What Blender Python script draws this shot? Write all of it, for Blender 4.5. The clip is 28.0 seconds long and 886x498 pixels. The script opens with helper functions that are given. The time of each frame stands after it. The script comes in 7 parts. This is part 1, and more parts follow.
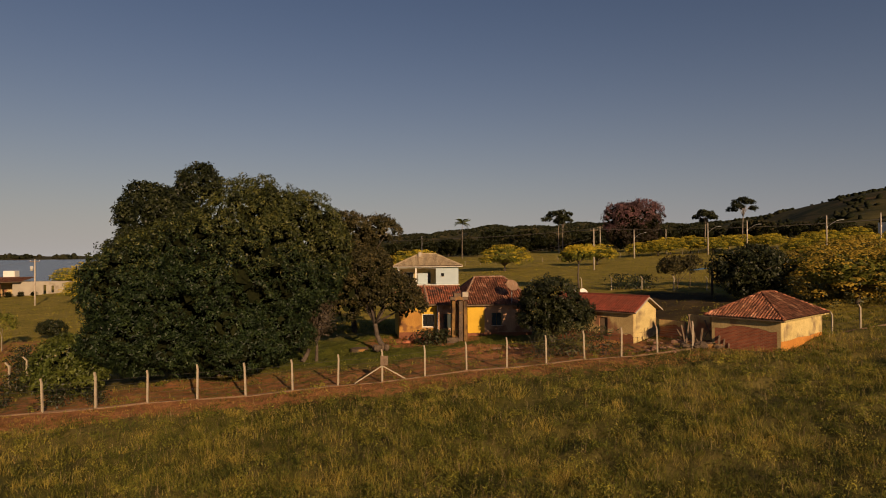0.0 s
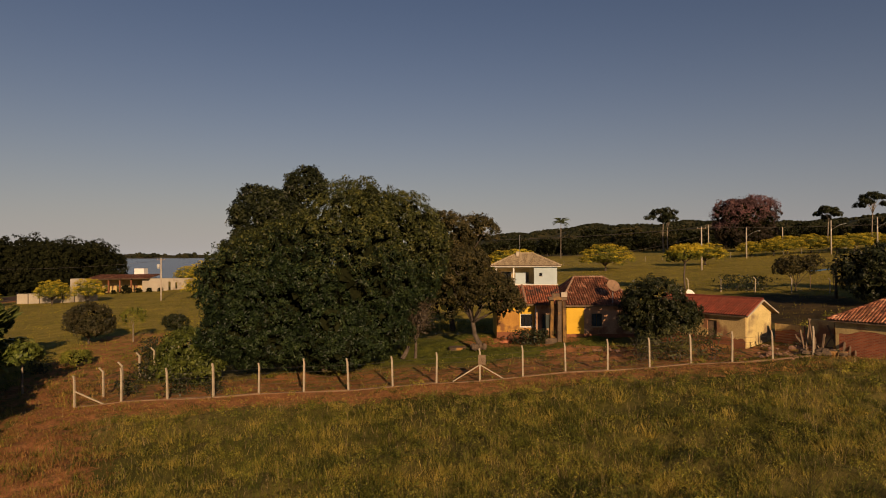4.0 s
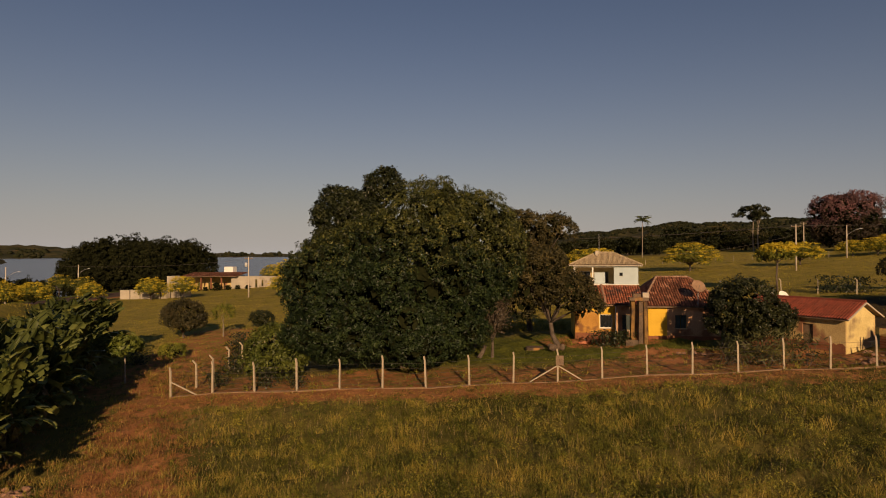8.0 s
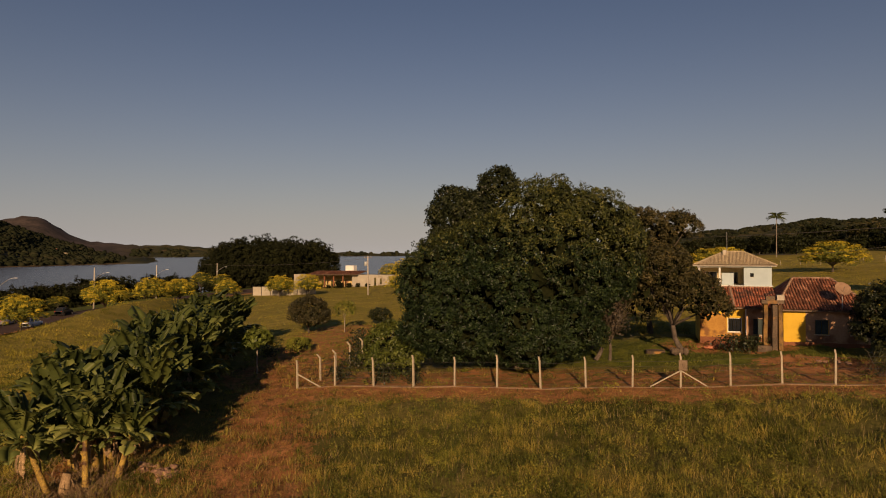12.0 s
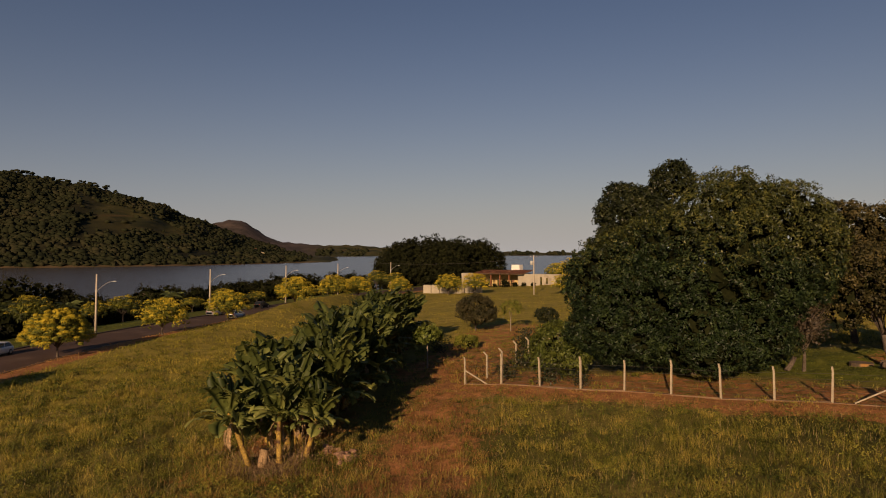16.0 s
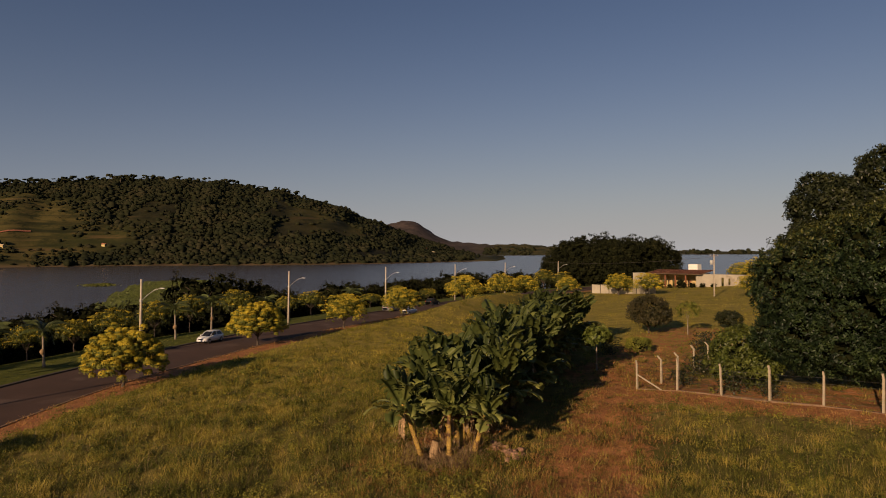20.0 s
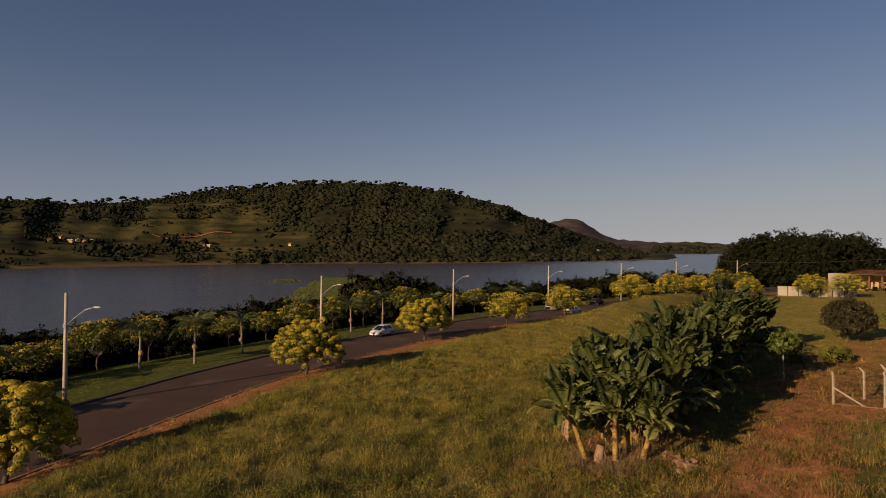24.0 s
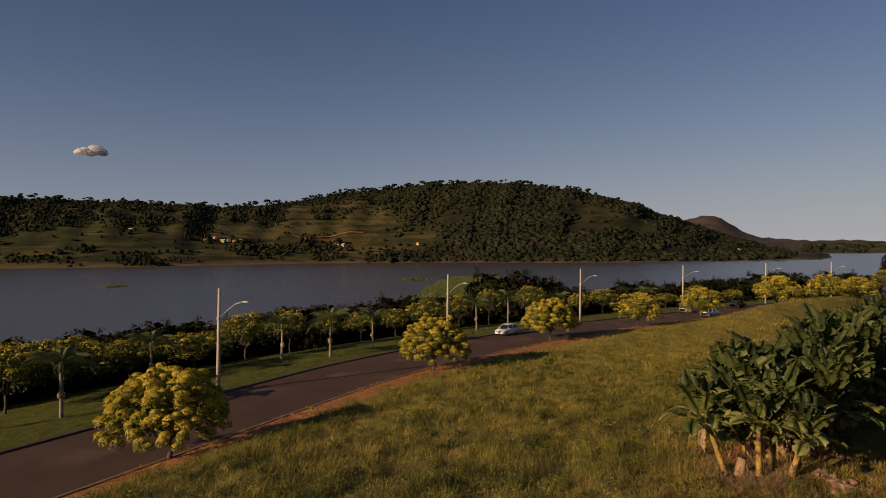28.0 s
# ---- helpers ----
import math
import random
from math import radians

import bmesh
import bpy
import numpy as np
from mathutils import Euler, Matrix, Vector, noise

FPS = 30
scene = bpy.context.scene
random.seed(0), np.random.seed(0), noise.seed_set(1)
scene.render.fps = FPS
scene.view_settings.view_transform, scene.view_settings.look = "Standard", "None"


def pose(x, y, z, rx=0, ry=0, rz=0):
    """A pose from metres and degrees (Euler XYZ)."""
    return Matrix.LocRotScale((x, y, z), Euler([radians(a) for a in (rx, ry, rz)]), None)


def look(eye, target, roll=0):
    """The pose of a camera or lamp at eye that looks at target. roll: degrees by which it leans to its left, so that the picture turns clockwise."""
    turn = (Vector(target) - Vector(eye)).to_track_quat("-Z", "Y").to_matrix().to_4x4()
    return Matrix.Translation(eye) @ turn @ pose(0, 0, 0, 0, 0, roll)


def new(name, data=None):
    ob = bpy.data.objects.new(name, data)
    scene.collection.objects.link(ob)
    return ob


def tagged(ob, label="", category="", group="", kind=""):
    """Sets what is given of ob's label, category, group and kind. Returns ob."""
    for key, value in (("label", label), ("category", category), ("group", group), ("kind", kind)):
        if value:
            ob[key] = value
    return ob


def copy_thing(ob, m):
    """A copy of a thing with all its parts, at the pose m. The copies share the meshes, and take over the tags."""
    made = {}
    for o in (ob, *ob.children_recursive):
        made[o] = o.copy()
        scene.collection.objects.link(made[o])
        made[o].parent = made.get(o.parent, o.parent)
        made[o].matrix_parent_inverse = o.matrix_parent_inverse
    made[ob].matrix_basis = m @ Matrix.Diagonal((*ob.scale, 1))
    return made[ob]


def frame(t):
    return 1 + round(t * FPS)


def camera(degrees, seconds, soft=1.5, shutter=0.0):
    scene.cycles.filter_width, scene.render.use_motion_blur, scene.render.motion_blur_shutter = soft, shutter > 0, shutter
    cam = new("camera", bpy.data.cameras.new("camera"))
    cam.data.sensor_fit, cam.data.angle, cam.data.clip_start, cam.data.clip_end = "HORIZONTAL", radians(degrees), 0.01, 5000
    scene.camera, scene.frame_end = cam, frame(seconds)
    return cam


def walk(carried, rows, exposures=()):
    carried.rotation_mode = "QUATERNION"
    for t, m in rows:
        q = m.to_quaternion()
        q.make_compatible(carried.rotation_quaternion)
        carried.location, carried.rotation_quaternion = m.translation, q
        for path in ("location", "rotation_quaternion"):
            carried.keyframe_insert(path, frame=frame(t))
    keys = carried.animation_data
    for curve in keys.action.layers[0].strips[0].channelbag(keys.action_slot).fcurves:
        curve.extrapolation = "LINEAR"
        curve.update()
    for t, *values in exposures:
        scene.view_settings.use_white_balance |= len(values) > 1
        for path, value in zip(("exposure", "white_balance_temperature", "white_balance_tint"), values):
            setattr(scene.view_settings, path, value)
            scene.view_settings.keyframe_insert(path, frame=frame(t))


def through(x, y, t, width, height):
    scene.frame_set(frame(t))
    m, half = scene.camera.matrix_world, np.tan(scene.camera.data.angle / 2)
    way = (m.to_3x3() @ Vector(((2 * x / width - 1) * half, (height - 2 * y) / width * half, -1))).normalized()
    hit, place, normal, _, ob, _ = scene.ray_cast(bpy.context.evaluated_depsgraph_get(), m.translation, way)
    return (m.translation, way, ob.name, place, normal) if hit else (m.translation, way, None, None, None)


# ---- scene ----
# ---- camera ----
cam = camera(69.79, 28.0, soft=1.0)
PATH = [
    (0.0, pose(0, 0, 12, 90.380, 0.323, 0.001)),
    (0.5, pose(0, 0, 12, 90.378, 0.325, 0.383)),
    (1.0, pose(0, 0, 12, 90.377, 0.330, 1.962)),
    (1.5, pose(0, 0, 12, 90.377, 0.327, 3.442)),
    (2.0, pose(0, 0, 12, 90.378, 0.320, 4.680)),
    (3.0, pose(0, 0, 12, 90.379, 0.291, 7.075)),
    (3.5, pose(0, 0, 12, 90.375, 0.278, 7.942)),
    (5.5, pose(0, 0, 12, 90.365, 0.269, 11.478)),
    (6.5, pose(0, 0, 12, 90.346, 0.254, 13.234)),
    (7.5, pose(0, 0, 12, 90.330, 0.242, 14.870)),
    (8.5, pose(0, 0, 12, 90.315, 0.235, 16.586)),
    (9.5, pose(0, 0, 12, 90.306, 0.232, 18.722)),
    (10.5, pose(0, 0, 12, 90.303, 0.215, 21.535)),
    (11.5, pose(0, 0, 12, 90.302, 0.223, 24.494)),
    (12.5, pose(0, 0, 12, 90.312, 0.273, 27.557)),
    (14.5, pose(0, 0, 12, 90.318, 0.285, 35.129)),
    (16.0, pose(0, 0, 12, 90.316, 0.297, 40.854)),
    (17.5, pose(0, 0, 12, 90.308, 0.369, 46.530)),
    (19.0, pose(0, 0, 12, 90.311, 0.369, 52.104)),
    (20.5, pose(0, 0, 12, 90.303, 0.395, 57.685)),
    (21.5, pose(0, 0, 12, 90.291, 0.421, 61.375)),
    (23.5, pose(0, 0, 12, 90.284, 0.437, 68.673)),
    (24.5, pose(0, 0, 12, 90.282, 0.441, 72.127)),
    (25.5, pose(0, 0, 12, 90.290, 0.417, 75.508)),
    (26.5, pose(0, 0, 12, 90.291, 0.418, 78.436)),
    (27.0, pose(0, 0, 12, 90.289, 0.423, 79.799)),
    (27.5, pose(0, 0, 12, 90.285, 0.429, 80.945)),
    (28.0, pose(0, 0, 12, 90.284, 0.439, 81.675)),
]
walk(cam, PATH, [(0, -0.06, 6480, 25), (8, -0.05, 6700, 26), (12, -0.04, 6680, 26), (20, 0.01, 6150, 25), (28, 0.06, 5880, 25)])

# ---- sky and sun ----
SUN_EL, SUN_TURN = 18.0, 154.5
world = bpy.data.worlds.new("sky")
scene.world = world
world.use_nodes = True
wn = world.node_tree.nodes
sky = wn.new("ShaderNodeTexSky")
sky.sky_type, sky.sun_disc = "NISHITA", False
sky.sun_elevation, sky.sun_rotation = radians(SUN_EL), radians(SUN_TURN)
sky.air_density, sky.dust_density, sky.ozone_density = 1.1, 0.5, 3.0
wl = world.node_tree.links
# low evening haze, thinning with height
way, part_z, thin, power, haze = (wn.new("ShaderNode" + k) for k in ("TexCoord", "SeparateXYZ", "Math", "Math", "Mix"))
thin.operation, power.operation, haze.data_type = "MULTIPLY", "POWER", "RGBA"
thin.inputs[1].default_value, power.inputs[0].default_value, thin.use_clamp = 7.7, 0.3679, False
power.use_clamp = True
# the haze glows warmer opposite the sun
facing_sun, span, glow = (wn.new("ShaderNode" + k) for k in ("VectorMath", "MapRange", "Mix"))
facing_sun.operation, glow.data_type = "DOT_PRODUCT", "RGBA"
facing_sun.inputs[1].default_value = (-math.sin(radians(SUN_TURN)), -math.cos(radians(SUN_TURN)), 0)
span.inputs["From Min"].default_value, span.inputs["From Max"].default_value = 0.35, 1.0
glow.inputs["A"].default_value, glow.inputs["B"].default_value = (7.4, 8.1, 8.5, 1), (10.3, 10.4, 9.0, 1)
wl.new(way.outputs["Generated"], facing_sun.inputs[0]), wl.new(facing_sun.outputs["Value"], span.inputs["Value"])
wl.new(span.outputs[0], glow.inputs["Factor"]), wl.new(glow.outputs["Result"], haze.inputs["B"])
wl.new(way.outputs["Generated"], part_z.inputs[0]), wl.new(part_z.outputs["Z"], thin.inputs[0]), wl.new(thin.outputs[0], power.inputs[1])
wl.new(power.outputs[0], haze.inputs["Factor"]), wl.new(sky.outputs[0], haze.inputs["A"]), wl.new(haze.outputs["Result"], wn["Background"].inputs[0])
wn["Background"].inputs[1].default_value = 0.0385
sun = new("sun", bpy.data.lights.new("sun", "SUN"))
sun.data.energy, sun.data.angle, sun.data.color = 5.0, radians(0.6), (1.0, 0.71, 0.37)
to_sun = Vector((math.sin(radians(SUN_TURN)) * math.cos(radians(SUN_EL)), math.cos(radians(SUN_TURN)) * math.cos(radians(SUN_EL)), math.sin(radians(SUN_EL))))
sun.matrix_world = look(to_sun * 300, (0, 0, 0))
scene.view_settings.exposure = 0.1

# ---- materials ----
def paint(name, low, high, rough=0.8, scale=3.0, bump_depth=0.0, fine=25.0, third=None, third_at=0.62, metal=0.0, through=0.0, per=0.0, spec=0.3):
    """Noise-mixed surface: low and high colours at a coarse and a fine scale; third is a stain; per varies it from object to object."""
    m = bpy.data.materials.new(name)
    m.use_nodes = True
    t = m.node_tree
    n, l = t.nodes, t.links
    b = n["Principled BSDF"]
    b.inputs["Roughness"].default_value, b.inputs["Metallic"].default_value = rough, metal
    b.inputs["Specular IOR Level"].default_value = spec
    co = n.new("ShaderNodeTexCoord")
    a, c = n.new("ShaderNodeTexNoise"), n.new("ShaderNodeTexNoise")
    a.inputs["Scale"].default_value, c.inputs["Scale"].default_value = scale, fine
    a.inputs["Detail"].default_value, c.inputs["Detail"].default_value = 4, 3
    l.new(co.outputs["Object"], a.inputs["Vector"]), l.new(co.outputs["Object"], c.inputs["Vector"])
    mid = n.new("ShaderNodeMath")
    mid.operation = "ADD"
    l.new(a.outputs["Fac"], mid.inputs[0]), l.new(c.outputs["Fac"], mid.inputs[1])
    half = n.new("ShaderNodeMapRange")
    half.inputs["From Min"].default_value, half.inputs["From Max"].default_value = 0.72, 1.28
    l.new(mid.outputs[0], half.inputs["Value"])
    mix = n.new("ShaderNodeMix")
    mix.data_type = "RGBA"
    mix.inputs["A"].default_value, mix.inputs["B"].default_value = (*low, 1), (*high, 1)
    l.new(half.outputs[0], mix.inputs["Factor"])
    out = mix.outputs["Result"]
    if third:
        s = n.new("ShaderNodeTexNoise")
        s.inputs["Scale"].default_value, s.inputs["Detail"].default_value = scale * 0.6, 6
        l.new(co.outputs["Object"], s.inputs["Vector"])
        r = n.new("ShaderNodeMapRange")
        r.inputs["From Min"].default_value, r.inputs["From Max"].default_value = third_at - 0.05, third_at + 0.05
        l.new(s.outputs["Fac"], r.inputs["Value"])
        x = n.new("ShaderNodeMix")
        x.data_type = "RGBA"
        x.inputs["B"].default_value = (*third, 1)
        l.new(r.outputs[0], x.inputs["Factor"]), l.new(out, x.inputs["A"])
        out = x.outputs["Result"]
    if per:
        for kind in ("ObjectInfo", "NewGeometry"):
            i = n.new("ShaderNode" + kind)
            h = n.new("ShaderNodeHueSaturation")
            v = n.new("ShaderNodeMapRange")
            v.inputs["To Min"].default_value, v.inputs["To Max"].default_value = 1 - per, 1 + per
            l.new(i.outputs["Random" if kind == "ObjectInfo" else "Random Per Island"], v.inputs["Value"])
            l.new(v.outputs[0], h.inputs["Value"]), l.new(out, h.inputs["Color"])
            out = h.outputs["Color"]
    l.new(out, b.inputs["Base Color"])
    if bump_depth:
        bp = n.new("ShaderNodeBump")
        bp.inputs["Strength"].default_value, bp.inputs["Distance"].default_value = 0.7, bump_depth
        l.new(c.outputs["Fac"], bp.inputs["Height"]), l.new(bp.outputs[0], b.inputs["Normal"])
    if through:
        tr = n.new("ShaderNodeBsdfTranslucent")
        l.new(out, tr.inputs["Color"])
        ms = n.new("ShaderNodeMixShader")
        ms.inputs[0].default_value = through
        l.new(b.outputs[0], ms.inputs[1]), l.new(tr.outputs[0], ms.inputs[2])
        l.new(ms.outputs[0], n["Material Output"].inputs["Surface"])
    return m


def leaf_paint(name, low, high, rough=0.5, through=0.25, per=0.35, spec=0.4):
    return paint(name, low, high, rough, 0.5, 0, 4.0, through=through, per=per, spec=spec)


def foliage(name, cols, rough=0.5, through=0.2, scale=0.8, per=0.5, spec=0.3, gap=0.28, grain=0.5):
    """Leaves whose colour runs through three tones, partly from clump to clump and partly from leaf to leaf."""
    m = bpy.data.materials.new(name)
    m.use_nodes = True
    n, l = m.node_tree.nodes, m.node_tree.links
    b = n["Principled BSDF"]
    b.inputs["Roughness"].default_value, b.inputs["Specular IOR Level"].default_value = rough, spec
    co, a, i, o = (n.new("ShaderNode" + k) for k in ("TexCoord", "TexNoise", "NewGeometry", "ObjectInfo"))
    a.inputs["Scale"].default_value, a.inputs["Detail"].default_value, a.inputs["Roughness"].default_value = scale, 4, grain
    l.new(co.outputs["Object"], a.inputs["Vector"])
    spread, part_leaf, part_tree = n.new("ShaderNodeMapRange"), n.new("ShaderNodeMath"), n.new("ShaderNodeMath")
    spread.inputs["From Min"].default_value, spread.inputs["From Max"].default_value = 0.5 - gap / 1.6, 0.5 + gap / 1.6
    spread.inputs["To Max"].default_value = 1.0 - per * 0.8
    part_leaf.operation = part_tree.operation = "MULTIPLY_ADD"
    part_leaf.inputs[1].default_value, part_tree.inputs[1].default_value = per * 0.6, per * 0.2
    l.new(a.outputs["Fac"], spread.inputs["Value"])
    l.new(i.outputs["Random Per Island"], part_leaf.inputs[0]), l.new(spread.outputs[0], part_leaf.inputs[2])
    l.new(o.outputs["Random"], part_tree.inputs[0]), l.new(part_leaf.outputs[0], part_tree.inputs[2])
    ramp = n.new("ShaderNodeValToRGB")
    e = ramp.color_ramp.elements
    e[0].position, e[1].position = 0.12, 0.92
    e[0].color, e[1].color = (*cols[0], 1), (*cols[2], 1)
    mid = e.new(0.5)
    mid.color = (*cols[1], 1)
    l.new(part_tree.outputs[0], ramp.inputs[0]), l.new(ramp.outputs[0], b.inputs["Base Color"])
    if through:
        tr, ms = n.new("ShaderNodeBsdfTranslucent"), n.new("ShaderNodeMixShader")
        ms.inputs[0].default_value = through
        l.new(ramp.outputs[0], tr.inputs["Color"]), l.new(b.outputs[0], ms.inputs[1]), l.new(tr.outputs[0], ms.inputs[2])
        l.new(ms.outputs[0], n["Material Output"].inputs["Surface"])
    return m


M_MANGO = foliage("mango leaves", ((0.005, 0.008, 0.003), (0.014, 0.027, 0.009), (0.047, 0.070, 0.019)), 0.5, 0.08, 1.3, 0.5, 0.24, 0.22, 0.75)
# Near-black: the shade inside the crowns is put into these leaves' colour
M_INNERSHADE = leaf_paint("shade-dark inner leaves", (0.007, 0.009, 0.004), (0.018, 0.020, 0.007), 0.95, 0.0, 0.3, 0.02)
M_DARKLEAF = foliage("dark leaves", ((0.007, 0.011, 0.004), (0.024, 0.031, 0.010), (0.062, 0.066, 0.019)), 0.48, 0.12, 1.2, 0.45, 0.3, 0.22, 0.7)
M_GROVE = foliage("dark lakeside leaves", ((0.008, 0.010, 0.004), (0.017, 0.020, 0.007), (0.036, 0.036, 0.012)), 0.7, 0.05, 0.25, 0.5, 0.1)
M_SHORE = foliage("dark shore leaves", ((0.008, 0.010, 0.005), (0.018, 0.019, 0.008), (0.038, 0.036, 0.013)), 0.7, 0.08, 0.4, 0.5, 0.1)
# Olive for young tips; its lighter tone also paints in the sunlit crown top
M_SUNFLUSH = foliage("sunlit-toned young mango leaves", ((0.015, 0.021, 0.006), (0.053, 0.064, 0.014), (0.155, 0.148, 0.031)), 0.48, 0.15, 1.3, 0.45, 0.3, 0.22, 0.75)
M_DULL = foliage("dull brown-olive leaves", ((0.016, 0.016, 0.006), (0.056, 0.050, 0.016), (0.13, 0.100, 0.034)), 0.55, 0.15, 1.2, 0.45, 0.25, 0.22, 0.7)
M_ROUNDBUSH = leaf_paint("dark red-tinged leaves", (0.018, 0.020, 0.008), (0.052, 0.042, 0.015), 0.5, 0.15, 0.5, 0.3)
M_OLIVE = leaf_paint("olive leaves", (0.045, 0.050, 0.014), (0.085, 0.085, 0.022), 0.55, 0.25)
M_WOODS = foliage("far woods", ((0.012, 0.015, 0.009), (0.022, 0.025, 0.012), (0.038, 0.035, 0.019)), 0.9, 0.0, 0.012, 0.7, 0.02)
# Darker copy of the yellow-green leaves: unlit lower crowns put into the colour
M_ROWLEAF = foliage("shade-deep green leaves", ((0.022, 0.031, 0.008), (0.050, 0.063, 0.012), (0.11, 0.12, 0.019)), 0.55, 0.2, 1.0, 0.4, 0.25)
M_BROWNLEAF = leaf_paint("reddish leaves", (0.030, 0.024, 0.012), (0.066, 0.044, 0.020), 0.6, 0.2)
M_PINK = foliage("pink blossom", ((0.060, 0.034, 0.030), (0.13, 0.068, 0.066), (0.29, 0.135, 0.135)), 0.6, 0.2, 0.16, 0.5)
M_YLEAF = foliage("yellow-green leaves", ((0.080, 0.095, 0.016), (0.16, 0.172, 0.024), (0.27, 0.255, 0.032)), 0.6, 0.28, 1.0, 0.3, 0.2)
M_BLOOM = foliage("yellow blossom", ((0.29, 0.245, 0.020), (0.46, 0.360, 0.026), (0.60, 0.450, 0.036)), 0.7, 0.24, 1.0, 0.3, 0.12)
M_GOLD = foliage("golden-brown blossom", ((0.24, 0.175, 0.025), (0.41, 0.28, 0.036), (0.54, 0.365, 0.050)), 0.7, 0.2, 0.5, 0.3, 0.12)
# Duller copy of the yellow-green leaves: inner-crown shade put into the colour
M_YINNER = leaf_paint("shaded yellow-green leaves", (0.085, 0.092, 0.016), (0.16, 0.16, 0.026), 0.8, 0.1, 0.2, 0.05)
M_PALM = leaf_paint("palm fronds", (0.06, 0.08, 0.022), (0.15, 0.17, 0.05), 0.5, 0.2)
M_BANANA = foliage("banana leaves", ((0.030, 0.043, 0.011), (0.105, 0.125, 0.029), (0.34, 0.34, 0.092)), 0.5, 0.18, 0.9, 0.85, 0.22)
M_STEM = paint("banana stems", (0.13, 0.075, 0.02), (0.50, 0.33, 0.06), 0.65, 3.4, 0.02, 18, (0.075, 0.036, 0.018), 0.53)
M_DRYLEAF = paint("dry banana leaves", (0.16, 0.10, 0.05), (0.34, 0.23, 0.12), 0.9, 2, 0, 14, per=0.3)
M_BARK = paint("bark", (0.05, 0.038, 0.028), (0.14, 0.11, 0.085), 0.95, 2, 0.03, 16)
M_PALEBARK = paint("pale bark", (0.16, 0.13, 0.10), (0.32, 0.27, 0.21), 0.9, 2, 0.02, 16)
M_GRASS = foliage("grass blades", ((0.034, 0.048, 0.008), (0.165, 0.162, 0.023), (0.46, 0.345, 0.066)), 0.6, 0.28, 0.34, 0.36, 0.2, 0.17, 0.85)
M_LAWN = leaf_paint("lawn blades", (0.070, 0.086, 0.014), (0.17, 0.18, 0.028), 0.6, 0.3, 0.3, 0.2)
M_SEED = leaf_paint("dry grass heads", (0.22, 0.16, 0.07), (0.38, 0.28, 0.13), 0.8, 0.2, 0.3, 0.1)
M_CONCRETE = paint("weathered concrete", (0.34, 0.29, 0.22), (0.56, 0.49, 0.39), 0.9, 1.5, 0.006, 30, (0.18, 0.14, 0.10), 0.66)
M_POST = paint("pale concrete posts", (0.25, 0.21, 0.15), (0.46, 0.39, 0.28), 0.9, 2.0, 0.004, 30, (0.22, 0.17, 0.12), 0.68)
M_ASPHALT = paint("asphalt", (0.048, 0.026, 0.017), (0.082, 0.045, 0.029), 0.95, 0.25, 0.006, 60, (0.105, 0.066, 0.046), 0.62)
M_KERB = paint("kerb concrete", (0.042, 0.034, 0.028), (0.10, 0.082, 0.064), 0.9, 1.2, 0.005, 20)
M_YELLOWWALL = paint("yellow lime wash", (0.56, 0.34, 0.03), (0.68, 0.44, 0.045), 0.9, 0.9, 0.004, 18, (0.40, 0.22, 0.05), 0.68)
M_BEIGEWALL = paint("stained beige plaster", (0.40, 0.285, 0.12), (0.60, 0.455, 0.20), 0.92, 0.8, 0.006, 9, (0.26, 0.13, 0.07), 0.60)
M_CREAM = paint("cream plaster", (0.47, 0.37, 0.145), (0.67, 0.545, 0.24), 0.92, 0.9, 0.006, 9, (0.26, 0.19, 0.10), 0.55)
M_ORANGEBASE = paint("orange clay wash", (0.42, 0.17, 0.03), (0.58, 0.26, 0.05), 0.92, 1.1, 0.006, 12)
M_OCHREWASH = paint("shade-toned orange-ochre wash", (0.33, 0.165, 0.034), (0.47, 0.25, 0.055), 0.92, 1.3, 0.006, 12, (0.20, 0.095, 0.035), 0.60)
M_BROWNBASE = paint("red-brown wash", (0.17, 0.065, 0.032), (0.27, 0.11, 0.05), 0.92, 1.1, 0.004, 12)
M_BRICK = paint("fired bricks", (0.22, 0.075, 0.04), (0.38, 0.15, 0.08), 0.92, 4, 0.004, 30, per=0.3)
M_MORTAR = paint("earth mortar", (0.20, 0.12, 0.075), (0.32, 0.21, 0.13), 0.95, 3, 0.004, 30)
M_TILE = paint("clay roof tiles", (0.070, 0.030, 0.020), (0.33, 0.125, 0.062), 0.9, 1.5, 0.004, 22, (0.42, 0.21, 0.12), 0.62, per=0.6)
M_TILERED = paint("newer red roof tiles", (0.125, 0.031, 0.018), (0.235, 0.056, 0.030), 0.85, 1.6, 0.003, 22, (0.17, 0.05, 0.03), 0.62, per=0.22)
M_TILEBEIGE = paint("beige concrete roof tiles", (0.47, 0.37, 0.22), (0.60, 0.48, 0.30), 0.85, 1.0, 0.004, 15, per=0.12)
M_RIDGE = paint("lime-pointed ridge tiles", (0.16, 0.085, 0.052), (0.42, 0.28, 0.19), 0.9, 2.6, 0.004, 15)
M_WHITE = paint("white wall paint", (0.68, 0.66, 0.60), (0.80, 0.78, 0.72), 0.8, 0.7, 0.002, 14)
M_COOLWHITE = paint("bluish-white wall paint", (0.36, 0.44, 0.47), (0.43, 0.51, 0.54), 0.8, 0.7, 0.002, 14)
M_DARK = paint("dark opening", (0.02, 0.018, 0.016), (0.04, 0.036, 0.03), 0.9, 1, 0, 8)
M_SHUTTER = paint("dark green shutters", (0.018, 0.03, 0.03), (0.04, 0.06, 0.055), 0.6, 2, 0, 15)
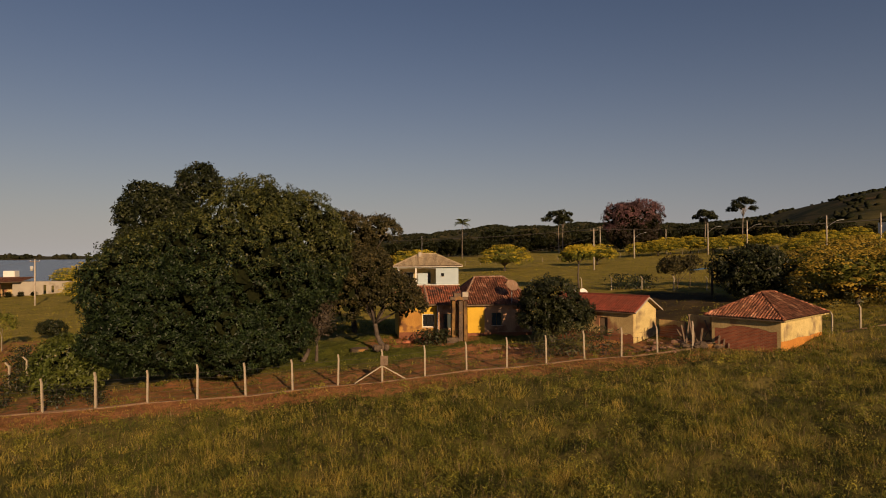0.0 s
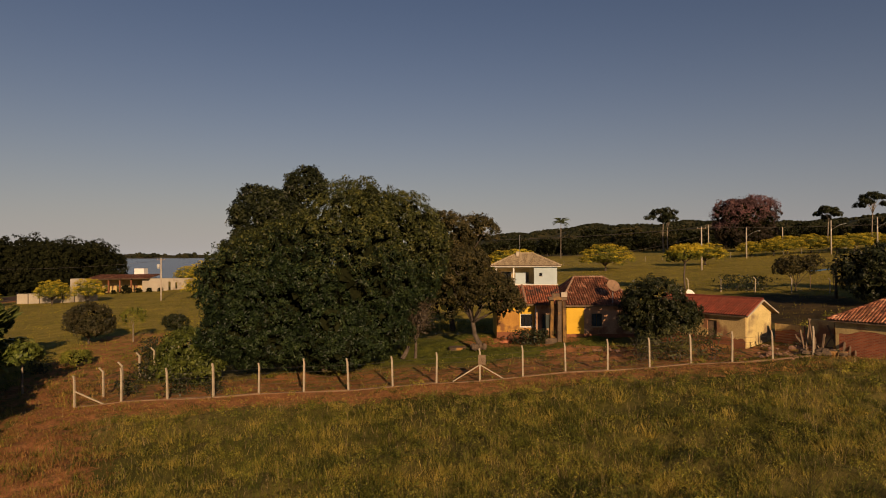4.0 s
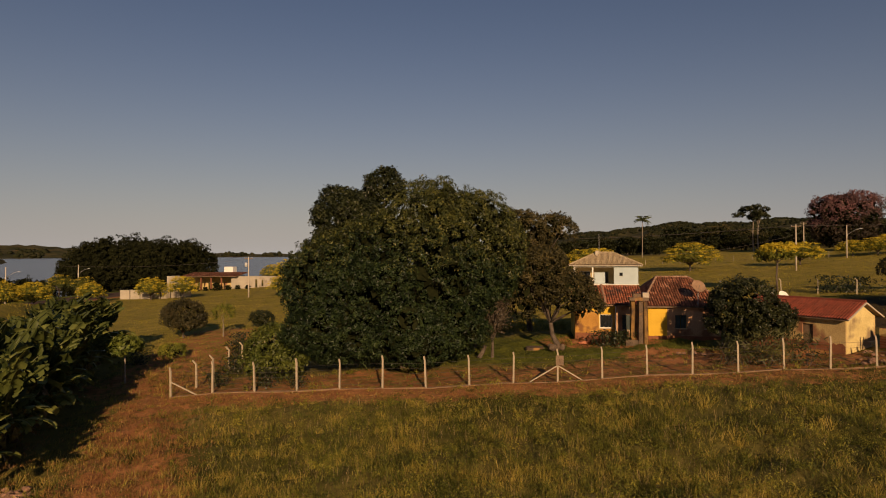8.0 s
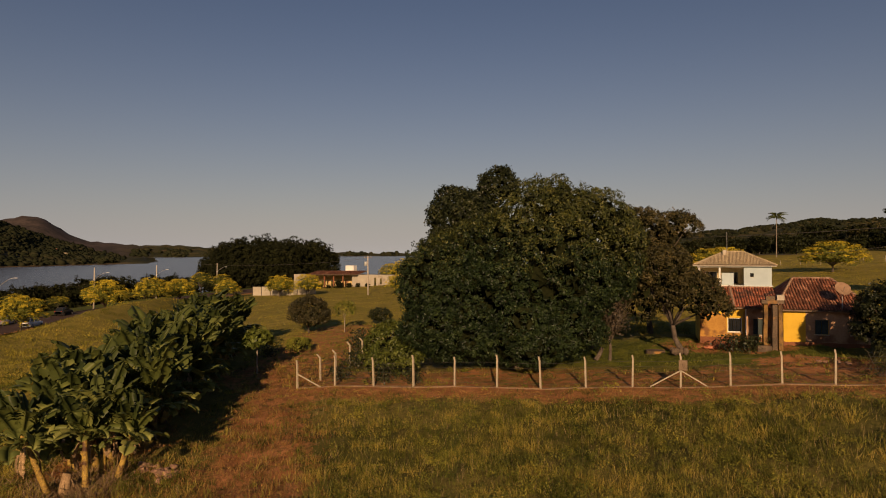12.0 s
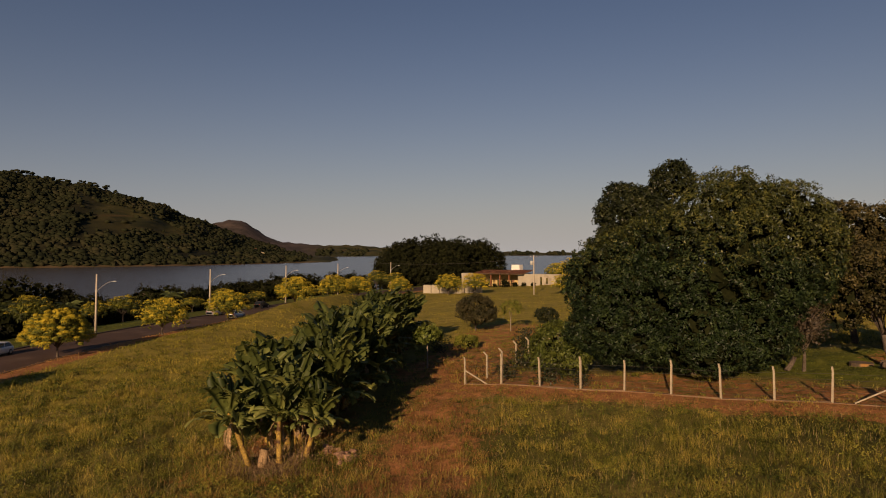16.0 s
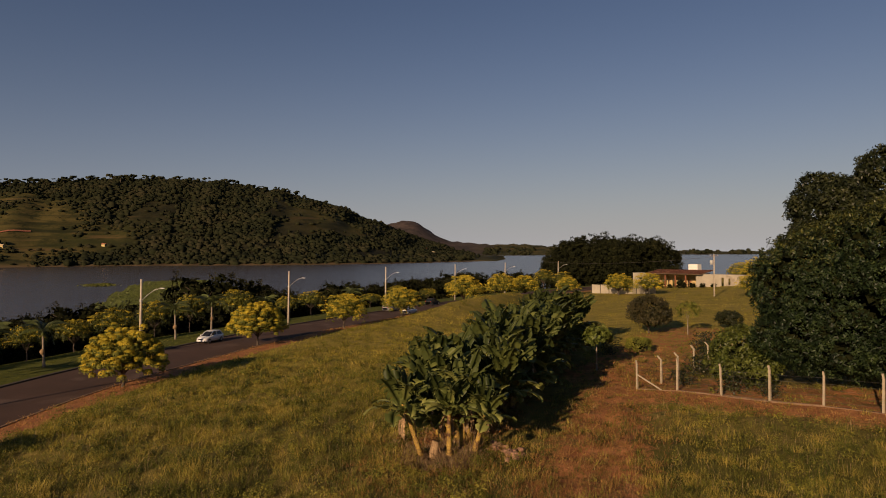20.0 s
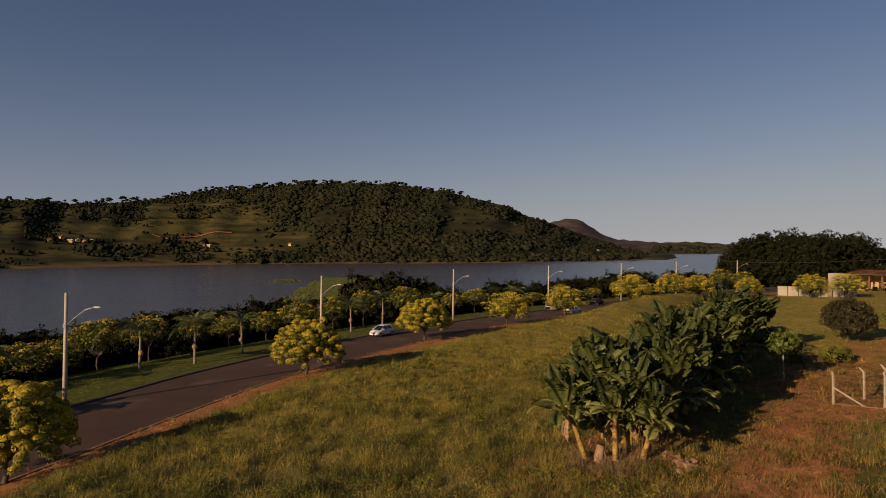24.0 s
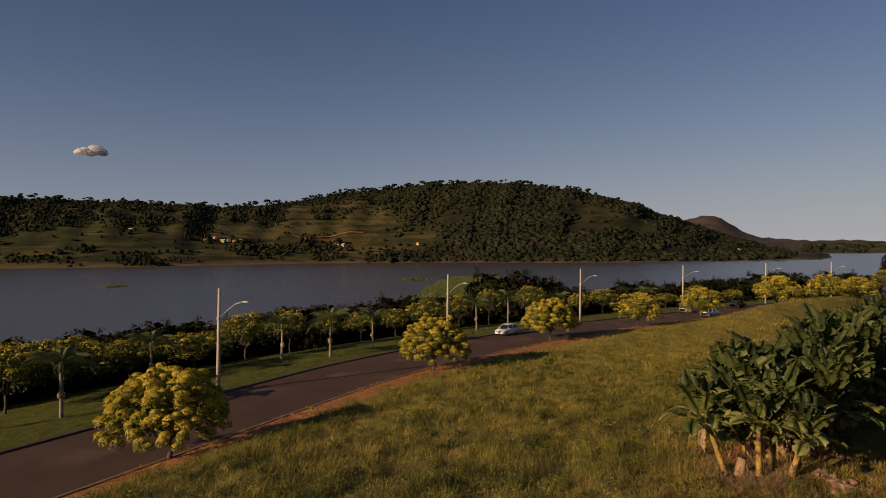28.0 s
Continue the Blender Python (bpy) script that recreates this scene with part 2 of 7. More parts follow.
M_TIMBER = paint("weathered timber", (0.10, 0.068, 0.042), (0.24, 0.17, 0.11), 0.9, 3, 0.004, 25)
M_METAL = paint("galvanised steel", (0.38, 0.37, 0.35), (0.52, 0.50, 0.48), 0.45, 3, 0, 25, metal=0.7)
M_WIRE = paint("dark wire", (0.06, 0.055, 0.05), (0.10, 0.09, 0.08), 0.6, 3, 0, 25)
M_DRYGRASS = leaf_paint("dry reddish grass", (0.25, 0.130, 0.040), (0.42, 0.235, 0.075), 0.8, 0.25, 0.35, 0.1)
M_EARTHKERB = paint("earth-stained concrete", (0.13, 0.075, 0.043), (0.25, 0.165, 0.10), 0.95, 1.2, 0.006, 12)
M_OCHRE = paint("ochre-stained concrete", (0.12, 0.070, 0.026), (0.30, 0.17, 0.05), 0.95, 1.2, 0.01, 10, (0.07, 0.045, 0.03), 0.56)
M_PEELED = paint("peeled pinkish plaster", (0.30, 0.17, 0.09), (0.46, 0.30, 0.18), 0.95, 1.0, 0.006, 10, (0.20, 0.10, 0.055), 0.58)
M_TILEORANGE = paint("orange clay roof tiles", (0.18, 0.058, 0.032), (0.40, 0.14, 0.068), 0.9, 1.8, 0.004, 22, (0.09, 0.05, 0.038), 0.57, per=0.45)
M_STAND = paint("stained old concrete", (0.055, 0.042, 0.030), (0.17, 0.12, 0.080), 0.95, 1.4, 0.01, 12, (0.30, 0.16, 0.05), 0.6)
M_HAYGRASS = foliage("dry pasture grass", ((0.095, 0.097, 0.013), (0.25, 0.215, 0.029), (0.43, 0.335, 0.054)), 0.7, 0.25, 0.13, 0.42, 0.1, 0.17, 0.7)
M_FRESH = leaf_paint("fresh green leaves", (0.060, 0.088, 0.015), (0.17, 0.19, 0.033), 0.5, 0.3, 0.4, 0.3)
M_WEED = foliage("broad-leaved weeds", ((0.045, 0.060, 0.010), (0.155, 0.155, 0.022), (0.36, 0.31, 0.042)), 0.6, 0.22, 0.5, 0.36, 0.2, 0.2, 0.8)
M_WALLBEIGE = paint("weathered beige render", (0.31, 0.275, 0.21), (0.44, 0.395, 0.31), 0.9, 0.5, 0.003, 12, (0.24, 0.20, 0.145), 0.64)
M_LAMP = paint("lamp housing", (0.40, 0.40, 0.38), (0.52, 0.52, 0.50), 0.4, 3, 0, 25)
M_CARPAINT = paint("white car paint", (0.74, 0.74, 0.73), (0.80, 0.80, 0.79), 0.25, 1, 0, 12, spec=0.5)
M_GREYPAINT = paint("silver car paint", (0.30, 0.30, 0.31), (0.36, 0.36, 0.37), 0.3, 1, 0, 12, spec=0.5)
M_GLASS = paint("dark glass", (0.012, 0.014, 0.016), (0.02, 0.022, 0.026), 0.08, 1, 0, 9, spec=0.6)
M_TYRE = paint("tyre rubber", (0.015, 0.015, 0.015), (0.03, 0.03, 0.03), 0.9, 4, 0, 30)
M_LENS = paint("headlight lens", (0.6, 0.6, 0.58), (0.7, 0.7, 0.68), 0.15, 2, 0, 10)
M_REDLENS = paint("red tail lens", (0.30, 0.02, 0.015), (0.36, 0.03, 0.02), 0.2, 2, 0, 10)
M_PLASTICBLUE = paint("blue tarpaulin", (0.03, 0.12, 0.26), (0.05, 0.17, 0.34), 0.6, 1.5, 0, 9)
M_STONE = paint("rubble stone", (0.15, 0.080, 0.050), (0.32, 0.19, 0.125), 0.95, 3, 0.01, 14, per=0.3)
M_CLOUD = paint("cloud vapour", (0.90, 0.88, 0.86), (0.95, 0.94, 0.93), 1.0, 0.02, 0, 0.1, through=0.7, spec=0.0)


def ground_paint():
    """Pasture: green, dry and olive patches; bare red earth where the soil attribute says; crop rows far inland come from the mesh."""
    m = bpy.data.materials.new("pasture and earth")
    m.use_nodes = True
    t = m.node_tree
    n, l = t.nodes, t.links
    b = n["Principled BSDF"]
    b.inputs["Roughness"].default_value, b.inputs["Specular IOR Level"].default_value = 0.95, 0.1
    co = n.new("ShaderNodeTexCoord")

    def field(scale, detail=5, rough=0.6):
        k = n.new("ShaderNodeTexNoise")
        k.inputs["Scale"].default_value, k.inputs["Detail"].default_value, k.inputs["Roughness"].default_value = scale, detail, rough
        l.new(co.outputs["Object"], k.inputs["Vector"])
        return k.outputs["Fac"]

    def ledges(scale, rise):
        """Bands that follow the height of a slope, wavering along it."""
        mp, k = n.new("ShaderNodeMapping"), n.new("ShaderNodeTexNoise")
        mp.inputs["Scale"].default_value = (scale, scale, rise)
        k.inputs["Scale"].default_value, k.inputs["Detail"].default_value, k.inputs["Roughness"].default_value = 1.0, 6, 0.65
        l.new(co.outputs["Object"], mp.inputs[0]), l.new(mp.outputs[0], k.inputs["Vector"])
        return k.outputs["Fac"]

    def ramp(fac, a, c):
        r = n.new("ShaderNodeMapRange")
        r.inputs["From Min"].default_value, r.inputs["From Max"].default_value = a, c
        l.new(fac, r.inputs["Value"])
        return r.outputs[0]

    def blend(fac, a, c):
        x = n.new("ShaderNodeMix")
        x.data_type = "RGBA"
        for s, v in (("A", a), ("B", c)):
            if isinstance(v, tuple):
                x.inputs[s].default_value = (*v, 1)
            else:
                l.new(v, x.inputs[s])
        l.new(fac, x.inputs["Factor"])
        return x.outputs["Result"]

    def layer(name):
        a = n.new("ShaderNodeAttribute")
        a.attribute_name = name
        return a.outputs["Fac"]

    green = blend(ramp(field(0.35), 0.35, 0.65), (0.046, 0.048, 0.010), (0.118, 0.106, 0.024))
    green = blend(ramp(field(0.06), 0.40, 0.60), green, (0.19, 0.15, 0.042))
    green = blend(ramp(field(2.6, 6, 0.75), 0.52, 0.66), green, (0.050, 0.053, 0.012))
    green = blend(layer("dry"), green, blend(ramp(field(0.5, 6, 0.7), 0.35, 0.65), (0.18, 0.155, 0.026), (0.34, 0.26, 0.055)))
    lawn = blend(ramp(field(1.2), 0.35, 0.65), (0.058, 0.072, 0.012), (0.12, 0.125, 0.020))
    green = blend(layer("lawn"), green, lawn)
    earth = blend(ramp(field(0.9), 0.35, 0.65), (0.27, 0.112, 0.042), (0.42, 0.190, 0.076))
    earth = blend(ramp(field(7.0), 0.5, 0.75), earth, (0.20, 0.10, 0.048))
    edge = n.new("ShaderNodeMath")
    edge.operation = "MULTIPLY_ADD"
    l.new(field(1.6, 6, 0.7), edge.inputs[0])
    edge.inputs[1].default_value = 1.6
    l.new(layer("soil"), edge.inputs[2])
    col = blend(ramp(edge.outputs[0], 1.15, 1.45), green, earth)
    col = blend(layer("dark_ground"), col, blend(ramp(field(0.8, 6, 0.7), 0.35, 0.65), (0.028, 0.019, 0.012), (0.058, 0.038, 0.022)))
    sand = layer("sand")
    wood = blend(ramp(field(0.008, 6, 0.7), 0.42, 0.58), (0.036, 0.040, 0.011), (0.098, 0.080, 0.024))
    wood = blend(ramp(field(0.02, 8, 0.8), 0.50, 0.60), wood, (0.026, 0.030, 0.009))
    wood = blend(ramp(ledges(0.004, 0.09), 0.50, 0.62), wood, (0.022, 0.025, 0.009))
    wood = blend(ramp(ledges(0.006, 0.12), 0.56, 0.68), wood, (0.125, 0.085, 0.034))
    col = blend(layer("far"), col, wood)
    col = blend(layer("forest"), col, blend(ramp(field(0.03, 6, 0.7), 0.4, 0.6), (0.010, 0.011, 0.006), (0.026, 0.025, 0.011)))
    col = blend(layer("heath"), col, blend(ramp(field(0.009, 9, 0.85), 0.42, 0.58), (0.040, 0.034, 0.030), (0.098, 0.074, 0.062)))
    col = blend(sand, col, (0.17, 0.115, 0.06))
    l.new(col, b.inputs["Base Color"])
    bp = n.new("ShaderNodeBump")
    bp.inputs["Strength"].default_value, bp.inputs["Distance"].default_value = 0.8, 0.12
    l.new(field(5.0, 6, 0.7), bp.inputs["Height"]), l.new(bp.outputs[0], b.inputs["Normal"])
    return m


def water_paint():
    m = bpy.data.materials.new("lake water")
    m.use_nodes = True
    n, l = m.node_tree.nodes, m.node_tree.links
    b = n["Principled BSDF"]
    b.inputs["Base Color"].default_value = (0.062, 0.048, 0.036, 1)
    b.inputs["Roughness"].default_value, b.inputs["IOR"].default_value = 0.22, 1.33
    co, w = n.new("ShaderNodeTexCoord"), n.new("ShaderNodeTexNoise")
    mp = n.new("ShaderNodeMapping")
    mp.inputs["Scale"].default_value = (1.0, 0.6, 1.0)
    w.inputs["Scale"].default_value, w.inputs["Detail"].default_value = 0.7, 5
    l.new(co.outputs["Object"], mp.inputs[0]), l.new(mp.outputs[0], w.inputs["Vector"])
    bp = n.new("ShaderNodeBump")
    bp.inputs["Strength"].default_value, bp.inputs["Distance"].default_value = 0.6, 0.25
    l.new(w.outputs["Fac"], bp.inputs["Height"]), l.new(bp.outputs[0], b.inputs["Normal"])
    return m


M_GROUND, M_WATER = ground_paint(), water_paint()
# ---- the lie of the land ----
LAKE_Z = -5.0
ROAD_HALF = 4.9


def smooth(a, b, v):
    k = np.clip((v - a) / (b - a), 0.0, 1.0)
    return k * k * (3 - 2 * k)


def bend(points, rounds=3):
    """Chaikin smoothing of an open line."""
    p = np.array(points, float)
    for _ in range(rounds):
        q = np.empty((2 * len(p) - 2, p.shape[1]))
        q[0::2] = 0.75 * p[:-1] + 0.25 * p[1:]
        q[1::2] = 0.25 * p[:-1] + 0.75 * p[1:]
        p = np.vstack([p[:1], q, p[-1:]])
    return p


ROAD = bend([(60, -85), (12, -52), (-12, -36), (-39, -17), (-54.7, -6.6), (-68, 3), (-82, 18.5), (-95, 35), (-109, 61),
             (-123, 90), (-135, 120), (-143, 150), (-147, 172)], 2)


def road_side(x, y):
    """Signed distance to the road's middle: positive uphill, negative towards the lake."""
    x, y = np.atleast_1d(np.asarray(x, float)), np.atleast_1d(np.asarray(y, float))
    best, sign = np.full(x.shape, 1e9), np.ones(x.shape)
    for (ax, ay), (bx, by) in zip(ROAD[:-1], ROAD[1:]):
        dx, dy = bx - ax, by - ay
        k = np.clip(((x - ax) * dx + (y - ay) * dy) / (dx * dx + dy * dy), 0, 1)
        ex, ey = x - ax - k * dx, y - ay - k * dy
        d = np.hypot(ex, ey)
        near = d < best
        best = np.where(near, d, best)
        sign = np.where(near, np.where(dx * ey - dy * ex < 0, 1.0, -1.0), sign)
    return best * sign


def profile(a, at, value, soft=0.8):
    """A skyline's height in degrees by direction, rounded off."""
    return sum(np.interp(a + k, at, value) for k in (-2 * soft, -soft, 0, soft, 2 * soft)) / 5


def bump(a, middle, width):
    return np.exp(-((a - middle) / width) ** 2)


def land(x, y):
    """Height of the ground, in metres over the road."""
    x, y = np.atleast_1d(np.asarray(x, float)), np.atleast_1d(np.asarray(y, float))
    r = np.hypot(x, y)
    az = np.degrees(np.arctan2(-x, y))
    s = road_side(x, y)
    up = 3.45 + 0.05 * np.clip(x, -400, 150) + 0.032 * np.logaddexp(0, (y - 52) / 8) * 8
    up = np.where(r > 260, up * 1.0, up)
    up = np.logaddexp(0, (up - 0.1) / 0.5) * 0.5
    up = up + 0.10 * np.sin(0.21 * x + 0.4) * np.sin(0.17 * y + 1.1) * smooth(9, 20, s) + 0.05 * np.sin(0.6 * x + 0.3 * y) * smooth(9, 20, s)
    z = up * smooth(5.2, 13, s)
    z = np.where(s < 0, -7.0 * smooth(6, 62, -s), z)
    z = z + (0.9 + 1.7 * smooth(60, 53, az)) * bump(s, 12, 5.0) * (s > 0) * smooth(46, 50, az) * smooth(73, 58, az) * smooth(175, 150, r)
    # mounds and hollows of the rough pasture
    mound = np.sin(0.95 * x + 1.6 * np.sin(0.41 * y + 0.7)) * np.sin(1.1 * y + 1.4 * np.sin(0.52 * x)) + 0.7 * np.sin(0.43 * x - 0.61 * y + 1.2 * np.sin(0.3 * y))
    mound = mound + 0.75 * np.sin(2.4 * x + 1.3 * np.sin(1.1 * y)) * np.sin(2.9 * y - 0.8 * x + 1.2 * np.sin(1.7 * x))
    z = z + 0.15 * mound * smooth(9, 16, s) * smooth(120, 70, r) * (1 - bump(y - 44.74 - 0.2235 * x, 0.5, 2.2) * (x > -34) * (x < 24))
    # north shore of the peninsula
    wet = smooth(295, 340, r) * smooth(9, 13, az) * (az < 150)
    z = z * (1 - wet) - 8.0 * wet
    # land across the lake
    ridge = profile(az, (50.5, 53, 56.3, 61.5, 65.7, 70.7, 77.3, 83, 88.5, 94, 99.2, 104, 109, 117, 150, 175), (0, 0.15, 1.15, 2.95, 4.6, 5.9, 6.5, 6.35, 5.8, 5.0, 4.3, 4.4, 4.65, 4.6, 3.5, 0))
    foot = 1020 + 60 * np.sin(az * 0.16) + 120 * smooth(62, 50, az)
    far = smooth(0, 1, (r - foot) / 620) ** 0.8 * np.tan(np.radians(ridge)) * (foot + 620) * (1 - 0.5 * smooth(1900, 3000, r))
    folds = np.sin(az * 0.9 + r * 0.006) * np.sin(az * 0.43 + 1.3) * 5 + np.sin(az * 2.3 + r * 0.011) * 2.5
    far = far + folds * smooth(0, 350, r - foot) * smooth(1650, 1450, r)
    z = np.where((r > foot - 40) & (az > 50.5) & (az < 178), np.maximum(z, LAKE_Z - 4 + 6 * smooth(-40, 25, r - foot) + far), z)
    mount = profile(az, (24, 29, 36, 44, 48, 51, 53, 55, 56.0, 57.0, 58.0, 58.9, 60.0, 61.0, 62.5, 66, 72, 150, 175), (0, 0.1, 0.25, 0.55, 0.85, 0.9, 1.0, 1.15, 1.5, 2.15, 2.85, 3.1, 2.95, 2.7, 2.4, 1.6, 1.0, 1.0, 0), 0.2)
    mount = mount + 0.05 * np.sin(az * 5.1) + 0.035 * np.sin(az * 11.3 + 1)
    back = LAKE_Z - 4 + 7 * smooth(3000, 3060, r) + smooth(3050, 3900, r) * np.tan(np.radians(mount)) * 3900
    z = np.where((az > 18) & (az < 178) & (r > 2900), np.maximum(z, back), z)
    # fields and wooded hills inland
    inland = (1 - smooth(7, 10, az)) * smooth(-178, -120, az)
    sky = profile(az, (-46, -40, -36, -33, -29, -26.5, -22, -17, -13, -9, -4.3, -0.3, 3.4, 7, 10), (6.0, 5.2, 4.7, 4.2, 3.3, 2.6, 2.25, 2.25, 2.55, 2.2, 2.35, 1.8, 1.5, 1.2, 1.0), 0.5)
    near_hill = smooth(-18, -34, az)
    z = z - 0.012 * np.clip(r - 260, 0, 900) * inland
    top = 12 + np.tan(np.radians(sky)) * r + 3 * np.sin(az * 1.7 + 0.01 * r) * (1 - near_hill)
    z = z + (top - z) * inland * smooth(800 - 420 * near_hill, 1500 - 500 * near_hill, r) * smooth(2300, 1600, r)
    return z

# ---- mesh helpers ----
rng = np.random.default_rng(7)


class Geo:
    """Gathers vertices and faces of one mesh."""

    def __init__(self):
        self.v, self.f = [], []

    def add(self, verts, faces):
        k = len(self.v)
        self.v.extend([tuple(map(float, p)) for p in verts])
        self.f.extend([tuple(i + k for i in q) for q in faces])
        return self

    def box(self, x0, y0, z0, x1, y1, z1, taper=0.0):
        t = taper
        v = [(x0, y0, z0), (x1, y0, z0), (x1, y1, z0), (x0, y1, z0), (x0 + t, y0 + t, z1), (x1 - t, y0 + t, z1), (x1 - t, y1 - t, z1), (x0 + t, y1 - t, z1)]
        return self.add(v, [(3, 2, 1, 0), (4, 5, 6, 7), (0, 1, 5, 4), (1, 2, 6, 5), (2, 3, 7, 6), (3, 0, 4, 7)])

    def tube(self, points, radii, sides=6, square=False):
        """A closed, tapered tube along a line of points."""
        p = np.array(points, float)
        r = np.broadcast_to(np.array(radii, float), (len(p),))
        verts, faces = [], []
        for i, c in enumerate(p):
            d = p[min(i + 1, len(p) - 1)] - p[max(i - 1, 0)]
            d = d / (np.linalg.norm(d) + 1e-9)
            a = np.cross(d, (0, 0, 1) if abs(d[2]) < 0.95 else (1, 0, 0))
            a /= np.linalg.norm(a)
            b = np.cross(d, a)
            for k in range(sides):
                w = 2 * math.pi * (k + (0.5 if square else 0)) / sides
                verts.append(c + r[i] * (math.cos(w) * a + math.sin(w) * b))
        for i in range(len(p) - 1):
            for k in range(sides):
                q = (k + 1) % sides
                faces.append((i * sides + k, i * sides + q, (i + 1) * sides + q, (i + 1) * sides + k))
        faces.append(tuple(range(sides - 1, -1, -1)))
        faces.append(tuple(range((len(p) - 1) * sides, len(p) * sides)))
        return self.add(verts, faces)

    def lump(self, c, r, rings=5, sides=8, rough=0.15, seed=0):
        """An uneven closed stone-like body."""
        g = random.Random(seed)
        verts, faces = [], []
        for i in range(1, rings):
            u = math.pi * i / rings
            for k in range(sides):
                w = 2 * math.pi * k / sides
                s = 1 + g.uniform(-rough, rough)
                verts.append((c[0] + r[0] * s * math.sin(u) * math.cos(w), c[1] + r[1] * s * math.sin(u) * math.sin(w), c[2] + r[2] * s * math.cos(u)))
        top, low = len(verts), len(verts) + 1
        verts += [(c[0], c[1], c[2] + r[2]), (c[0], c[1], c[2] - r[2])]
        for i in range(rings - 2):
            for k in range(sides):
                q = (k + 1) % sides
                faces.append((i * sides + k, (i + 1) * sides + k, (i + 1) * sides + q, i * sides + q))
        for k in range(sides):
            q = (k + 1) % sides
            faces.append((top, k, q)), faces.append((low, (rings - 2) * sides + q, (rings - 2) * sides + k))
        return self.add(verts, faces)

    def mesh(self, name, material, smooth_faces=False):
        me = bpy.data.meshes.new(name)
        me.from_pydata(self.v, [], self.f)
        me.materials.append(material)
        if smooth_faces:
            me.shade_smooth()
        return me


def quad_mesh(name, quads, material):
    """A mesh from an array of loose quads (n, 4, 3)."""
    q = np.asarray(quads, np.float32)
    k = len(q)
    me = bpy.data.meshes.new(name)
    me.vertices.add(4 * k), me.loops.add(4 * k), me.polygons.add(k)
    me.vertices.foreach_set("co", q.ravel())
    me.loops.foreach_set("vertex_index", np.arange(4 * k, dtype=np.int32))
    me.polygons.foreach_set("loop_start", np.arange(0, 4 * k, 4, dtype=np.int32))
    me.materials.append(material)
    me.update(calc_edges=True)
    return me


def part(name, me, parent, label=""):
    ob = new(name, me)
    ob.parent = parent
    return tagged(ob, label)


def thing(name, m, label, category, group="", kind=""):
    ob = new(name)
    ob.matrix_world = m
    ob.empty_display_size = 0.2
    return tagged(ob, label, category, group, kind)


def on_land(x, y, turn=0.0, size=1.0, sink=0.0):
    """A pose on the ground there."""
    return pose(x, y, float(land(x, y)[0]) - sink, 0, 0, turn) @ Matrix.Diagonal((size, size, size, 1))


def unit(a):
    return a / (np.linalg.norm(a, axis=-1, keepdims=True) + 1e-9)


def leaves(centres, normals, length, width, fold=0.25, spread=0.8, hang=0.0):
    """Diamond-shaped leaves round the given centres, facing roughly along the normals; hang turns them downhill."""
    k = len(centres)
    n = unit(normals + rng.normal(0, spread, (k, 3)))
    a = unit(np.cross(n, rng.normal(0, 1, (k, 3))))
    if hang:
        a = unit((1 - hang) * a + hang * (n * n[:, 2:] - (0, 0, 1)))
        a = unit(a - n * (a * n).sum(1, keepdims=True))
    b = np.cross(n, a)
    s = rng.uniform(0.7, 1.3, (k, 1))
    tip, side = a * s * length / 2, b * s * width / 2
    lift = n * s * width * fold
    return np.stack([centres - tip, centres + side + lift, centres + tip, centres - side + lift], 1)


def crown_clumps(blobs, clumps, per, clump_r, low_cut=-0.55, shell=0.25):
    """Leaf places and directions: clumps over the shells of ellipsoids (x, y, z, rx, ry, rz), none inside a neighbour."""
    blobs = np.array(blobs, float)
    area = blobs[:, 3] * blobs[:, 4] + blobs[:, 4] * blobs[:, 5] + blobs[:, 3] * blobs[:, 5]
    pick = rng.choice(len(blobs), clumps, p=area / area.sum())
    d = unit(rng.normal(0, 1, (clumps, 3)))
    d[:, 2] = np.where(d[:, 2] < low_cut, -d[:, 2] * 0.6, d[:, 2])
    d = unit(d)
    c = blobs[pick, :3] + d * blobs[pick, 3:] * (1 - shell * rng.random((clumps, 1)) ** 1.5) * rng.uniform(0.92, 1.09, (clumps, 1))
    keep = np.ones(clumps, bool)
    for i, b in enumerate(blobs):
        keep &= (pick == i) | (np.linalg.norm((c - b[:3]) / b[3:], axis=1) > 0.8)
    c, d = c[keep], d[keep]
    r = clump_r * rng.uniform(0.6, 1.35, (len(c), 1, 1))
    o = unit(rng.normal(0, 1, (len(c), per, 3)))
    axis = unit(d + (0, 0, 0.3))[:, None]
    inward = np.minimum((o * axis).sum(-1, keepdims=True) + 0.2, 0)
    o = unit(o - 2 * inward * axis)
    p = c[:, None] + o * r * rng.uniform(0.5, 1.0, (len(c), per, 1))
    n = 0.9 * o + 0.5 * axis
    return p.reshape(-1, 3), n.reshape(-1, 3)


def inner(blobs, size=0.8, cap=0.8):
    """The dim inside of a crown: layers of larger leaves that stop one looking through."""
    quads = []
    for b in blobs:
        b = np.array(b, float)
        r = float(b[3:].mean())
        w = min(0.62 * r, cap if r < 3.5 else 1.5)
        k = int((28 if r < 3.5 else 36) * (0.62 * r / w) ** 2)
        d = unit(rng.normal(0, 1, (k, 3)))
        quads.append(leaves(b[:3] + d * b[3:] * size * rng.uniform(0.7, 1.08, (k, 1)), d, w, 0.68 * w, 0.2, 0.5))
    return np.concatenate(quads)


